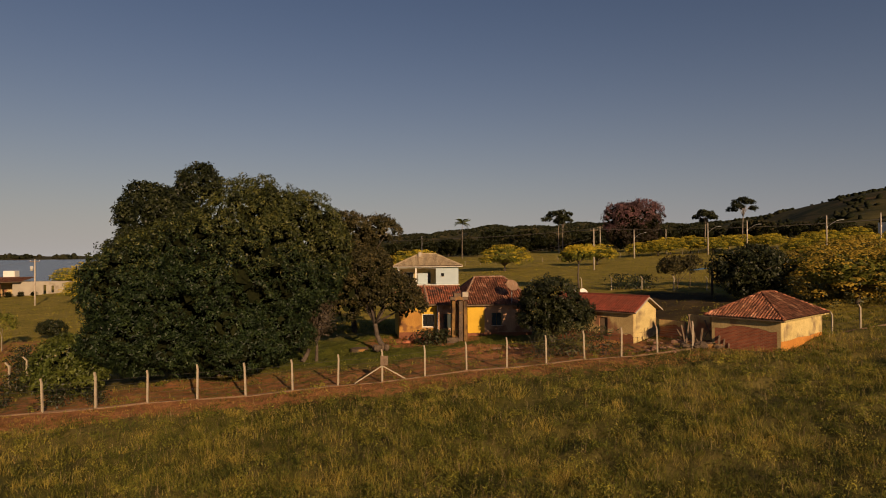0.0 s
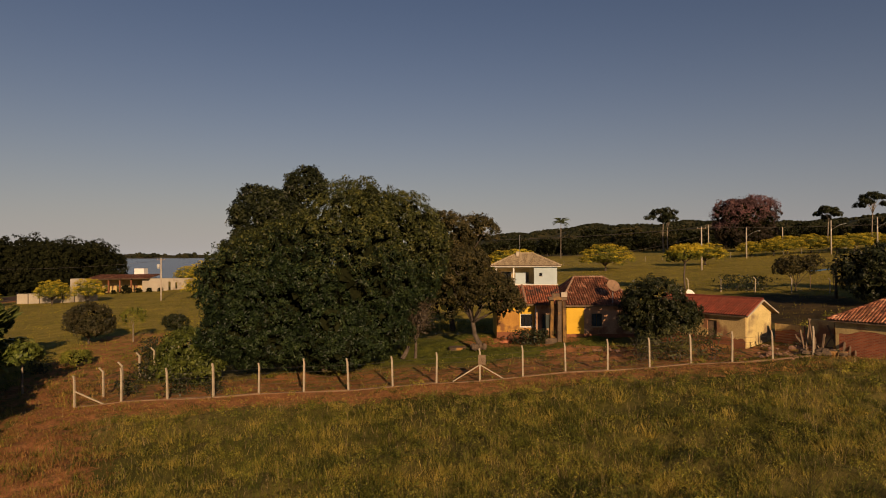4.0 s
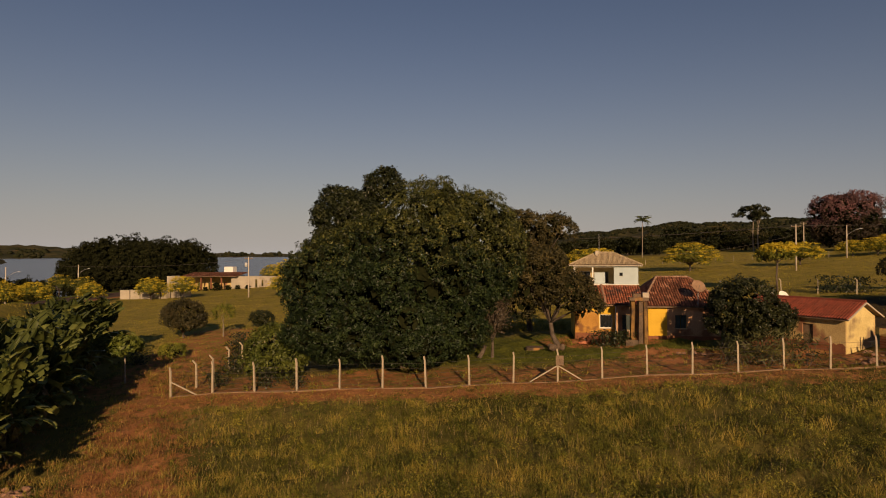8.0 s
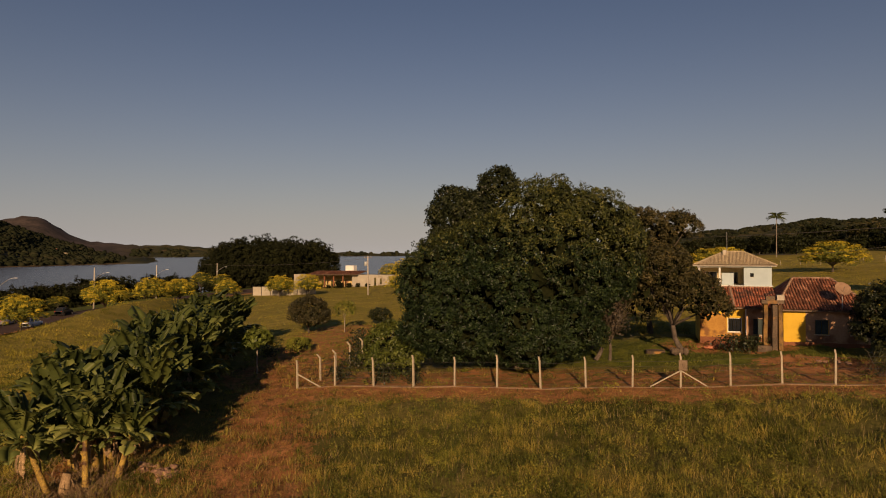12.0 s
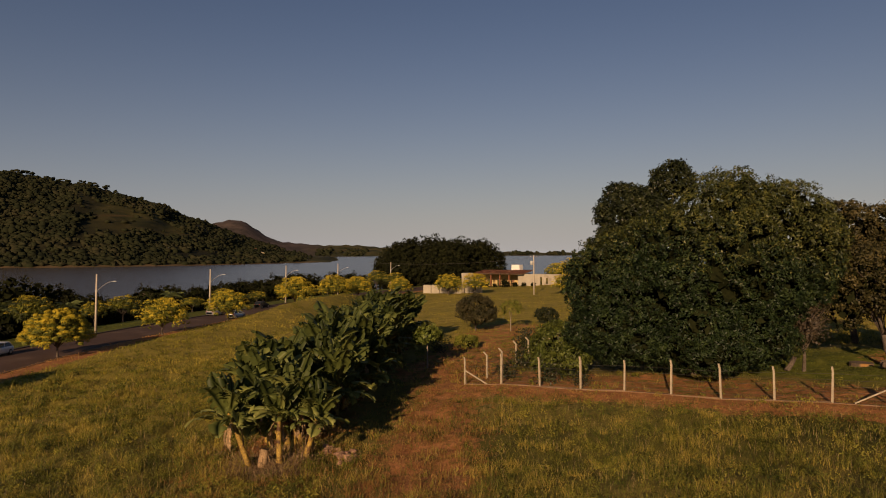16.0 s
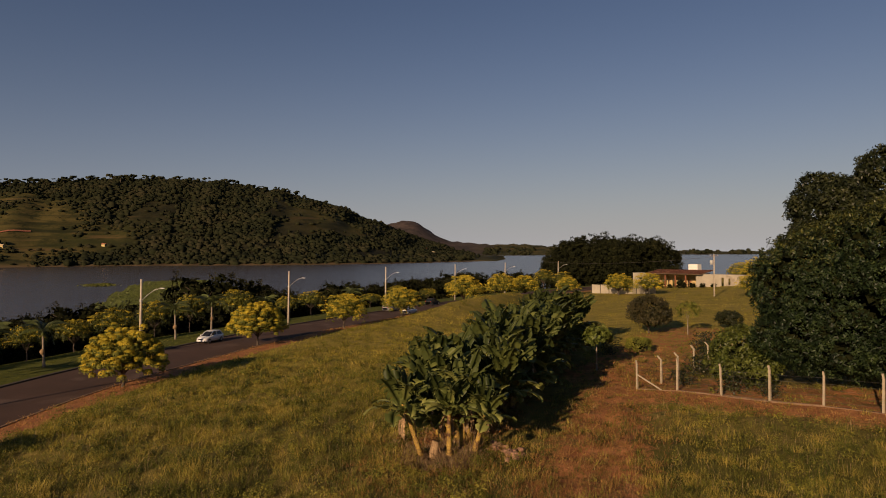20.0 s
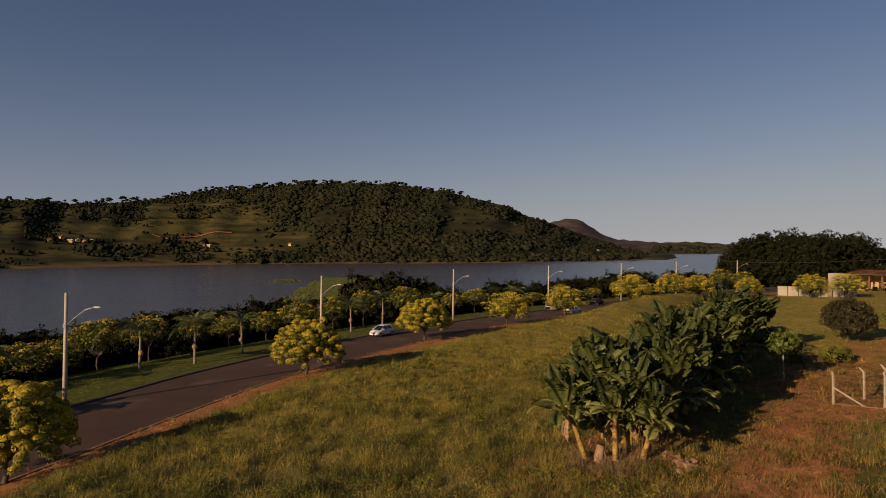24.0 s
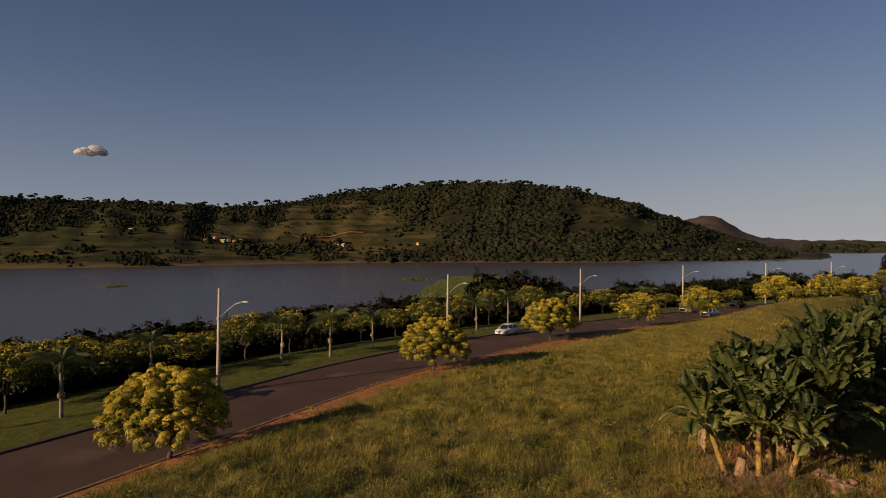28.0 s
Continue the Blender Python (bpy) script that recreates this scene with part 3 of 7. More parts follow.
def lobed(blobs, n, size, seed=0):
    """Adds n smaller lobes on the outside of each part of a crown, so that it bulges unevenly."""
    q, out = np.random.default_rng(seed), list(blobs)
    for b in blobs:
        for _ in range(n):
            d = unit(q.normal(0, 1, 3))
            d[2] = abs(d[2]) * 1.1 - 0.35
            s = size * q.uniform(0.7, 1.25)
            out.append((*(np.array(b[:3]) + d * np.array(b[3:]) * 0.86), b[3] * s, b[4] * s, b[5] * s))
    return out


def limbs(base, blobs, r0, seed=1, lean=(0, 0), fork=0.45, low=None):
    """A trunk from base that forks into one limb for each part of the crown, and each limb into branches."""
    g, q = Geo(), random.Random(seed)
    base = Vector(base)
    mid = Vector(np.mean([b[:3] for b in blobs], 0).tolist())
    z = low if low is not None else base.z + fork * (mid.z - base.z)
    top = Vector((base.x + lean[0], base.y + lean[1], z))
    knee = base.lerp(top, 0.5) + Vector((q.uniform(-1, 1), q.uniform(-1, 1), 0)) * r0
    g.tube([base - Vector((0, 0, 0.3)), base + Vector((0, 0, 0.15)), knee, top], [r0 * 1.35, r0 * 1.05, r0 * 0.85, r0 * 0.72], 8)
    for b in blobs:
        c = Vector(b[:3])
        for j in range(2):
            e = c + Vector((q.uniform(-0.6, 0.6) * b[3], q.uniform(-0.6, 0.6) * b[4], q.uniform(-0.1, 0.6) * b[5]))
            m = top.lerp(e, 0.35) + Vector((q.uniform(-0.3, 0.3) * b[3], q.uniform(-0.3, 0.3) * b[4], q.uniform(0.0, 0.25) * b[5]))
            n = top.lerp(e, 0.7) + Vector((q.uniform(-0.25, 0.25) * b[3], q.uniform(-0.25, 0.25) * b[4], 0.1 * b[5]))
            g.tube([top, m, n, e], [r0 * 0.55, r0 * 0.36, r0 * 0.2, r0 * 0.07], 5)
    return g


def again(ob, x, y, turn, size, sink=0.0):
    """A copy of a thing on the ground, at that size over all."""
    return copy_thing(ob, on_land(x, y, turn, size / ob.scale.x, sink))


def tree(name, label, m, blobs, r0, leaf_mat, clumps, per, clump_r, leaf, bark=M_BARK, lean=(0, 0), seed=1, core=0.66, core_mat=None, bloom=None, low=None, group="", low_cut=-0.55, category="tree", top_bloom=0.2, spread=0.8, flower=("blossom", "yellow blossom"), hang=0.0, young=None):
    """Trunk with limbs, crown of leaf clumps and, if asked, a layer of blossom over it."""
    t = thing(name, m, label, category, group)
    part("trunk", limbs((0, 0, 0), blobs[:5], r0, seed, lean, low=low).mesh("trunk", bark, True), t)
    p, n = crown_clumps(blobs, clumps, per, clump_r, low_cut)
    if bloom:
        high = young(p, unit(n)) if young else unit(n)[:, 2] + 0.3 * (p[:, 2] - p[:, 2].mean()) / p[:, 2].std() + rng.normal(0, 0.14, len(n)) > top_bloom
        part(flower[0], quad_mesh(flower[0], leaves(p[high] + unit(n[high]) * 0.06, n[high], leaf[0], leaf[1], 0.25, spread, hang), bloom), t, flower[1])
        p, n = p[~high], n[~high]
    c = part("crown", quad_mesh("crown", leaves(p, n, *leaf, 0.25, spread, hang), leaf_mat), t)
    # core leaves mostly carry the crown's inner shade in their colour
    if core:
        part("inner_crown", quad_mesh("inner_crown", inner(blobs, core), core_mat or M_INNERSHADE), c)
    return t

# ---- ground, lake, road ----
FENCE_A, FENCE_STEP = (-30.6, 37.9), (2.93, 0.655)


def fence_y(x):
    return FENCE_A[1] + (x - FENCE_A[0]) * FENCE_STEP[1] / FENCE_STEP[0]


def near_line(x, y, a, b):
    """Distance to the stretch from a to b."""
    dx, dy = b[0] - a[0], b[1] - a[1]
    k = np.clip(((x - a[0]) * dx + (y - a[1]) * dy) / (dx * dx + dy * dy), 0, 1)
    return np.hypot(x - a[0] - k * dx, y - a[1] - k * dy)


BANANA_A, BANANA_B = (-27.6, 18.5), (-55.5, 54.0)
PATH_A, PATH_B = (-15.5, 15.5), (-38.0, 46.0)


def bare(x, y):
    """How bare the red earth lies, 0 to 1."""
    s = road_side(x, y)
    behind = y - fence_y(x)
    soil = 0.56 * smooth(-1.2, 0.0, behind) * smooth(9.5, 5.0, behind) * smooth(-34, -31, x) * smooth(22, 14, x)
    soil = np.maximum(soil, 0.76 * smooth(-6.5, -1.8, behind) * smooth(1.0, 0.0, behind) * smooth(-36, -31, x) * smooth(22, 12, x) * (0.8 + 0.2 * smooth(-2, -12, x)))
    soil = np.maximum(soil, 0.66 * smooth(5.0, 0.8, near_line(x, y, PATH_A, PATH_B)))
    soil = np.maximum(soil, 0.55 * smooth(9.0, 3.0, near_line(x, y, (-36, 42), (-50, 72))))
    soil = np.maximum(soil, 0.70 * smooth(2.6, 1.0, near_line(x, y, BANANA_A, BANANA_B)))
    soil = np.maximum(soil, 0.9 * smooth(4.6, 5.4, s) * smooth(9.6, 7.4, s))
    soil = np.maximum(soil, 0.95 * smooth(3.6, 1.6, np.hypot((x - 4.2) / 1.6, (y - 54) / 1.3)))
    soil = np.maximum(soil, 0.80 * smooth(5.0, 2.0, np.hypot((x + 2.0) / 1.6, y - 61.0)))
    soil = np.maximum(soil, 0.6 * smooth(4.5, 1.5, near_line(x, y, (14, 53), (20.5, 51.5))))
    return soil


def lawn_at(x, y):
    s = road_side(x, y)
    lawn = smooth(-5.2, -6.0, s) * smooth(-48, -38, s)
    behind = y - fence_y(x)
    yard = smooth(7.0, 9.0, behind) * smooth(24, 20, behind) * smooth(-22, -18, x) * smooth(9, 6, x)
    return np.maximum(lawn, yard)


def dry_at(x, y):
    """Where the pasture is straw-dry: the slope above the road and the rise behind the yard."""
    r, az = np.hypot(x, y), np.degrees(np.arctan2(-x, y))
    slope = 0.85 * smooth(26, 52, r) * smooth(42, 58, az) * smooth(5, 9, road_side(x, y))
    rise = 0.85 * smooth(60, 78, r) * smooth(56, 40, az) * smooth(320, 240, r)
    return np.maximum(slope, rise)


def dark_ground_at(x, y):
    """A dark brown oval patch of ground behind the sheds."""
    return 0.9 * smooth(1.15, 0.8, np.hypot((x - 28 - 0.28 * (y - 78)) / 8.5, (y - 78) / 15))


def build_ground():
    az = np.radians(np.concatenate([np.arange(-44, 124, 0.5), np.arange(124, 316, 3.0)]))
    rad = np.concatenate([[0.0, 0.5, 1.0, 2.0], np.arange(3, 18, 1.0), np.arange(18, 125, 0.62), 125 * 1.026 ** np.arange(1, 142)])
    rr, aa = np.meshgrid(rad, az, indexing="ij")
    x, y = -np.sin(aa) * rr, np.cos(aa) * rr
    shape = x.shape
    x, y = x.ravel(), y.ravel()
    level = smooth(1.0, 8.0, np.hypot(x, y))
    z = land(x, y) * level + land(0.0, 0.0)[0] * (1 - level) - 0.14 * smooth(5.4, 4.4, np.abs(road_side(x, y))) * (np.hypot(x, y) < 320)
    i, k = np.meshgrid(np.arange(shape[0] - 1), np.arange(shape[1]), indexing="ij")
    q = (k + 1) % shape[1]
    faces = np.stack([i * shape[1] + k, i * shape[1] + q, (i + 1) * shape[1] + q, (i + 1) * shape[1] + k], -1).reshape(-1, 4)[:, ::-1]
    me = bpy.data.meshes.new("ground")
    me.vertices.add(len(x)), me.loops.add(faces.size), me.polygons.add(len(faces))
    me.vertices.foreach_set("co", np.stack([x, y, z], 1).astype(np.float32).ravel())
    me.loops.foreach_set("vertex_index", faces.astype(np.int32).ravel())
    me.polygons.foreach_set("loop_start", np.arange(0, faces.size, 4, dtype=np.int32))
    me.update(calc_edges=True)
    me.shade_smooth()
    r, a = np.hypot(x, y), np.degrees(np.arctan2(-x, y))
    for name, value in (("soil", bare(x, y) * (r < 200)), ("lawn", lawn_at(x, y) * (r < 330)), ("far", smooth(420, 900, r)), ("dry", dry_at(x, y)), ("dark_ground", dark_ground_at(x, y)), ("forest", smooth(88, 80, a) * smooth(54, 60, a) * smooth(935, 985, r) * smooth(1950, 1750, r) * (1 - 0.9 * bump(a, 65.5, 4.2) * bump(r, 1350, 140)) * (1 - 0.9 * bump(a, 83.4, 2.4) * bump(r, 1230, 80))),
                        ("sand", 0.8 * bump(r - 1020 - 60 * np.sin(a * 0.16) - 120 * smooth(62, 50, a), 6, 16) * (a > 52) * (a < 150)),
                        ("heath", smooth(2700, 2900, r) * smooth(50, 54, a) * smooth(70, 66, a))):
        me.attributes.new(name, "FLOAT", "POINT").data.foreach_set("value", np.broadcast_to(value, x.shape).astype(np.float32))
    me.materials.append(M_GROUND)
    return tagged(new("ground", me), "uneven pasture with grass and bare red earth", "ground", kind="structure")


build_ground()
lake_az = np.radians(np.arange(5, 185, 3.0))
g = Geo()
ring = [(-math.sin(a) * r, math.cos(a) * r, LAKE_Z) for r in (35, 4700) for a in lake_az]
g.add(ring, [(i, i + 1, len(lake_az) + i + 1, len(lake_az) + i) for i in range(len(lake_az) - 1)])
tagged(new("water", g.mesh("water", M_WATER)), "still grey-blue lake water with faint ripples", "lake", kind="structure")

# road, kerbs
mid = bend(ROAD, 1)
tan = np.gradient(mid, axis=0)
tan /= np.linalg.norm(tan, axis=1, keepdims=True)
side = np.stack([tan[:, 1], -tan[:, 0]], 1)
R_MID, R_SIDE = mid, side


def strip(lo, hi, z0, z1, name, material, label, thick=0.0):
    g = Geo()
    rows = []
    for p, s in zip(mid, side):
        a, b = p + s * lo, p + s * hi
        rows.append([(*a, z0), (*b, z1)] if not thick else [(*a, z0 - thick), (*a, z0), (*b, z1), (*b, z1 - thick)])
    w = len(rows[0])
    for i in range(len(rows) - 1):
        g.add(rows[i] + rows[i + 1], [(j, j + 1, w + j + 1, w + j) for j in range(w - 1)][::1])
    return tagged(new(name, g.mesh(name, material)), label, "road" if name == "road" else "kerb", kind="structure")


strip(-ROAD_HALF, ROAD_HALF, -0.02, -0.02, "road", M_ASPHALT, "dark worn asphalt road curving past the lake")
strip(-ROAD_HALF - 0.32, -ROAD_HALF, 0.12, 0.10, "kerb_lakeside", M_KERB, "low grey concrete kerb along the lawn", 0.2)
strip(ROAD_HALF, ROAD_HALF + 0.28, 0.02, 0.05, "kerb_uphill", M_EARTHKERB, "low soil-stained concrete kerb along the field", 0.2)


def along(az, offset):
    """The point at that side distance of the road which is seen in that direction from the origin."""
    p = R_MID + R_SIDE * offset
    a = np.degrees(np.arctan2(-p[:, 0], p[:, 1]))
    order = np.argsort(a)
    return float(np.interp(az, a[order], p[order, 0])), float(np.interp(az, a[order], p[order, 1]))

# ---- trees of the yard ----
LEAF_BIG, LEAF_MID = (0.34, 0.13), (0.30, 0.14)
def facing(az, parts):
    """Crown parts given across and along the view from the origin in direction az, turned into the ground's x and y."""
    c, n = math.cos(radians(az)), math.sin(radians(az))
    return [(c * u - n * v, n * u + c * v, *rest) for u, v, *rest in parts]


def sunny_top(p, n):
    """Young olive leaves over the upper crown and flanks, thinning out downwards in uneven tongues; their lighter tone
    doubles as painted sunlight.
    """
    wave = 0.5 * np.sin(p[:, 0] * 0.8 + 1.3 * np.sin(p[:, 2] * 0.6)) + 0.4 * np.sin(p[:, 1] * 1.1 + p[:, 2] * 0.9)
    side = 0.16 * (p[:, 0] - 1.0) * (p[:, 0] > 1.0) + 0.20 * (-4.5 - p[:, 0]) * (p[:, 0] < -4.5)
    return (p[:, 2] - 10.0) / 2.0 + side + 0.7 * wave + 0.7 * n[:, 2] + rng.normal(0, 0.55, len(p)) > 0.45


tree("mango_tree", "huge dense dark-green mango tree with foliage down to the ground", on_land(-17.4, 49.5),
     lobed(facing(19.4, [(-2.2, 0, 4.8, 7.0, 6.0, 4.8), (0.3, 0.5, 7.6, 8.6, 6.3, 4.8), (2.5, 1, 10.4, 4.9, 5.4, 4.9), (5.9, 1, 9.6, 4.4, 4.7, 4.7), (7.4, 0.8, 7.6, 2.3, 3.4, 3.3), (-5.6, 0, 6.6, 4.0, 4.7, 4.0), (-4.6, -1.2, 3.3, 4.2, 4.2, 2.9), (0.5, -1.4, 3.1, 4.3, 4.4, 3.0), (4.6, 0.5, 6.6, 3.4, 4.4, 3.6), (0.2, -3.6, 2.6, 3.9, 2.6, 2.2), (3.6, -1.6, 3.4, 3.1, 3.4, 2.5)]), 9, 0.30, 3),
     0.55, M_MANGO, 15400, 30, 0.38, (0.22, 0.088), low_cut=-0.95, low=3.0, core=0.82, core_mat=M_INNERSHADE, spread=0.5, bloom=M_SUNFLUSH, flower=("young_leaves", "sunlit-toned olive young leaves at the tips"), hang=0.45, young=sunny_top)
tree("broadleaf_tree", "tall dark-green broadleaf tree rising behind a mango tree", on_land(-24.2, 57.1),
     lobed(facing(23, [(2.1, 0, 15.8, 1.9, 1.9, 2.1), (-2.1, 0, 13.6, 2.2, 2.2, 2.4), (0.0, 0, 13.6, 2.0, 2.0, 2.0), (-0.2, 0, 11.8, 3.4, 3.2, 3.4), (-1.8, 0, 8.4, 3.6, 3.4, 3.4)]), 8, 0.42, 5),
     0.4, M_DARKLEAF, 3000, 24, 0.44, (0.28, 0.13), low=5.0, core=0.8, spread=0.6)
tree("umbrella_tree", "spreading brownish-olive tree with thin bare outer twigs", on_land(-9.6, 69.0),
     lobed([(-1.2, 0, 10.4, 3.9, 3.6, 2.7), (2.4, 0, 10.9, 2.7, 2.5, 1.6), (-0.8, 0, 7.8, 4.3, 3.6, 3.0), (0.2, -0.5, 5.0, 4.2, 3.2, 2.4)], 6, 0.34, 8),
     0.3, M_DULL, 1500, 24, 0.46, (0.26, 0.12), core=0.72, core_mat=M_INNERSHADE, low=3.0)
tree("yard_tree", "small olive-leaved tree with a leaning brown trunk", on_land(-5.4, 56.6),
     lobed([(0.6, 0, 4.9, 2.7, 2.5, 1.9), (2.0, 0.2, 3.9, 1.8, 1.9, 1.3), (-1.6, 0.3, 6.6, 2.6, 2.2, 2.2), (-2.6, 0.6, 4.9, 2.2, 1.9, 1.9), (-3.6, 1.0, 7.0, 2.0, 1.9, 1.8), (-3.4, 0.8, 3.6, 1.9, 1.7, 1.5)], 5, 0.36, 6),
     0.26, M_DULL, 1700, 24, 0.36, (0.22, 0.10), lean=(-0.7, 0.2), core=0.70, core_mat=M_INNERSHADE, low=2.2)
tree("yard_tree", "rounded dark-green citrus tree in front of a yellow house", on_land(9.5, 55.2, 0, 0.93),
     lobed([(0, 0, 3.8, 2.7, 2.6, 2.4), (1.4, -0.3, 2.6, 2.2, 2.1, 1.9), (-1.4, 0, 2.9, 1.9, 1.9, 2.1)], 5, 0.36, 12),
     0.22, M_DARKLEAF, 1100, 26, 0.36, (0.22, 0.10), low_cut=-0.85, low=1.2, core=0.8)
tree("leafy_shrub", "leafy green papaya-like shrub beside a wire fence", on_land(-27.0, 45.5),
     [(0, 0, 2.6, 2.1, 2.0, 1.6), (1.2, -0.6, 1.5, 1.8, 1.6, 1.2), (-0.9, -0.4, 1.4, 1.4, 1.4, 1.1)],
     0.09, M_FRESH, 420, 24, 0.38, (0.28, 0.13), low_cut=-0.8, category="shrub", core=0.7, core_mat=M_DARKLEAF)
tree("round_bush", "round dark-green bushy tree with several stems on dry pasture", on_land(-53.5, 68.6, 0, 0.86),
     lobed([(0, 0, 3.3, 3.1, 3.0, 2.3), (0.6, 0, 2.5, 2.9, 2.6, 1.6)], 4, 0.3, 4), 0.16, M_ROUNDBUSH, 700, 24, 0.42, (0.26, 0.12), low=0.7, core=0.82)
tree("papaya_tree", "young papaya tree with drooping leaves on a pale stem", on_land(-38.5, 42.3),
     [(0, 0, 2.9, 1.2, 1.2, 0.7)], 0.08, M_FRESH, 60, 20, 0.34, (0.40, 0.18), core=0.3, bark=M_PALEBARK, low=2.5)
tree("leafy_shrub", "low yellowish-green shrub on dry pasture", on_land(-43.4, 54.0, 0, 0.78),
     [(0, 0, 1.2, 1.7, 1.6, 0.9)], 0.08, M_YLEAF, 90, 24, 0.4, (0.26, 0.12), core=0.6, low=0.5, category="shrub")
tree("young_tree", "thin young tree with sparse yellowish leaves", on_land(-48.3, 69.5),
     [(0, 0, 2.9, 1.3, 1.3, 1.2)], 0.07, M_YLEAF, 42, 18, 0.4, (0.26, 0.12), core=0, low=1.7, bark=M_PALEBARK)
tree("leafy_shrub", "dark-green bush on dry pasture behind a fence", on_land(-47.5, 77.0, 0, 0.7),
     [(0, 0, 1.6, 2.4, 2.2, 1.5)], 0.1, M_DARKLEAF, 130, 24, 0.45, (0.26, 0.12), low=0.6, category="shrub")


def bare_tree(name, label, x, y, h, seed, twigs=60):
    t = thing(name, on_land(x, y), label, "tree")
    g, q = Geo(), random.Random(seed)
    g.tube([(0, 0, -0.2), (0.05, 0, h * 0.2), (-0.05, 0.05, h * 0.42)], [0.15, 0.11, 0.09], 7)
    part("trunk", g.mesh("trunk", M_BARK), t)
    for i in range(twigs):
        a, r = q.uniform(0, 6.28), q.uniform(0.3, 1.0) * h * 0.34
        z0 = q.uniform(0.28, 0.5) * h
        e = (r * math.cos(a), r * math.sin(a), h * q.uniform(0.55, 1.0))
        k = (e[0] * 0.4 + q.uniform(-.15, .15), e[1] * 0.4, z0 + (e[2] - z0) * 0.55)
        part("branch", Geo().tube([(0, 0, z0 * 0.9), k, e], [0.045, 0.028, 0.008], 4).mesh("branch", M_BARK), t)
    p = np.array([(q.gauss(0, h * .17), q.gauss(0, h * .17), h * q.uniform(.4, .95)) for _ in range(1700)])
    part("crown", quad_mesh("crown", leaves(p, p * (1, 1, 0) + (0, 0, 1), 0.2, 0.1), M_BROWNLEAF), t)


bare_tree("bare_tree", "small bare reddish tree with dense twigs in a yard", -10.4, 52.0, 5.3, 3, 120)
bare_tree("bare_tree", "small bare tree with greyish twigs beside a yard", -13.2, 58.0, 4.0, 9, 40)

# ---- yellow-flowering trees ----
def yellow_tree(m, seed, lobes=210, per=200, leaf=(0.165, 0.080), R=3.38, H=3.15, zc=2.2, droop=0.16, label="broad yellow-flowering shade tree with a short trunk on the roadside", green=M_YLEAF, bare_below=0.36, flower=M_BLOOM):
    """An umbrella of drooping sprays: each spray a small dome, yellow above and green below."""
    q = np.random.default_rng(seed)
    t = thing("yellow_tree", m, label, "tree", "yellow-flowering trees")
    ring = [(0.62 * R * math.cos(1.05 * k + seed), 0.62 * R * math.sin(1.05 * k + seed), zc + 0.25 * H, 0.34 * R, 0.34 * R, 0.35 * H) for k in range(6)]
    part("trunk", limbs((0, 0, 0), [(0, 0, zc + 0.5 * H, 0.5 * R, 0.5 * R, 0.4 * H)] + ring, 0.045 * R, seed, low=max(1.1, 0.62 * zc - 0.4)).mesh("trunk", M_BARK, True), t)
    k = np.arange(lobes)
    s = 1 - (1 + droop) * (k + 0.5) / lobes
    turn = 2.399963 * k + q.normal(0, 0.25, lobes)
    uneven = 1 + 0.09 * np.sin(3 * turn + seed) + 0.06 * np.sin(5 * turn + 2.1 * seed) + q.normal(0, 0.05, lobes)
    rad = np.sqrt(np.clip(1 - s * s, 0, 1)) * uneven
    c = np.stack([R * rad * np.cos(turn), R * rad * np.sin(turn), zc + H * s * (0.92 + 0.1 * uneven) + q.normal(0, 0.07 * H, lobes)], 1)
    deep = q.random(lobes) < 0.12
    c = np.where(deep[:, None], (c - (0, 0, zc)) * (0.82, 0.82, 0.80) + (0, 0, zc), c)
    r = R * q.uniform(0.75, 1.3, lobes) * 1.6 / math.sqrt(lobes)
    o = unit(q.normal(0, 1, (lobes, per, 3)))
    o[..., 2] = np.where(o[..., 2] < -0.25, -o[..., 2], o[..., 2])
    p = c[:, None] + o * r[:, None, None] * (1, 1, 0.72) * q.uniform(0.90, 1.03, (lobes, per, 1))
    p[..., 2] -= np.where(o[..., 2] < 0.3, q.uniform(0, 0.5, (lobes, per)), 0) * r[:, None]
    out = unit(c - (0, 0, zc - 0.4 * H))
    n = (o + 0.15 * out[:, None]).reshape(-1, 3)
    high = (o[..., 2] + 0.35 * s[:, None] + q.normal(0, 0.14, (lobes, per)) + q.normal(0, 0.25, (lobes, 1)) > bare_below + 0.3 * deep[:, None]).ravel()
    p = p.reshape(-1, 3)
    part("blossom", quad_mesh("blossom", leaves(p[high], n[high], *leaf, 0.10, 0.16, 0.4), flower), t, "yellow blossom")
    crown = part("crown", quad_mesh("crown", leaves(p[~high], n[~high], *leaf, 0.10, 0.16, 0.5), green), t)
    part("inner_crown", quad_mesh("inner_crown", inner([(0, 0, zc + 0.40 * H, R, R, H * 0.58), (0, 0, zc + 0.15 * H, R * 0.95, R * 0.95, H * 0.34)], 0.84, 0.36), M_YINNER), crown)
    return t


for i, (x, y, turn, size) in enumerate(((-39.35, -10.58, 20, 0.95), (-64.0, 8.3, 80, 0.94), (-83.1, 26.8, 10, 0.98))):
    yellow_tree(on_land(x, y, turn, size), i + 1)
FAR_MODELS = [yellow_tree(on_land(*along(az, 6.6), 30, 0.95), k, 78, 40, (0.30, 0.145)) for az, k in ((64.7, 4), (59.6, 5))]
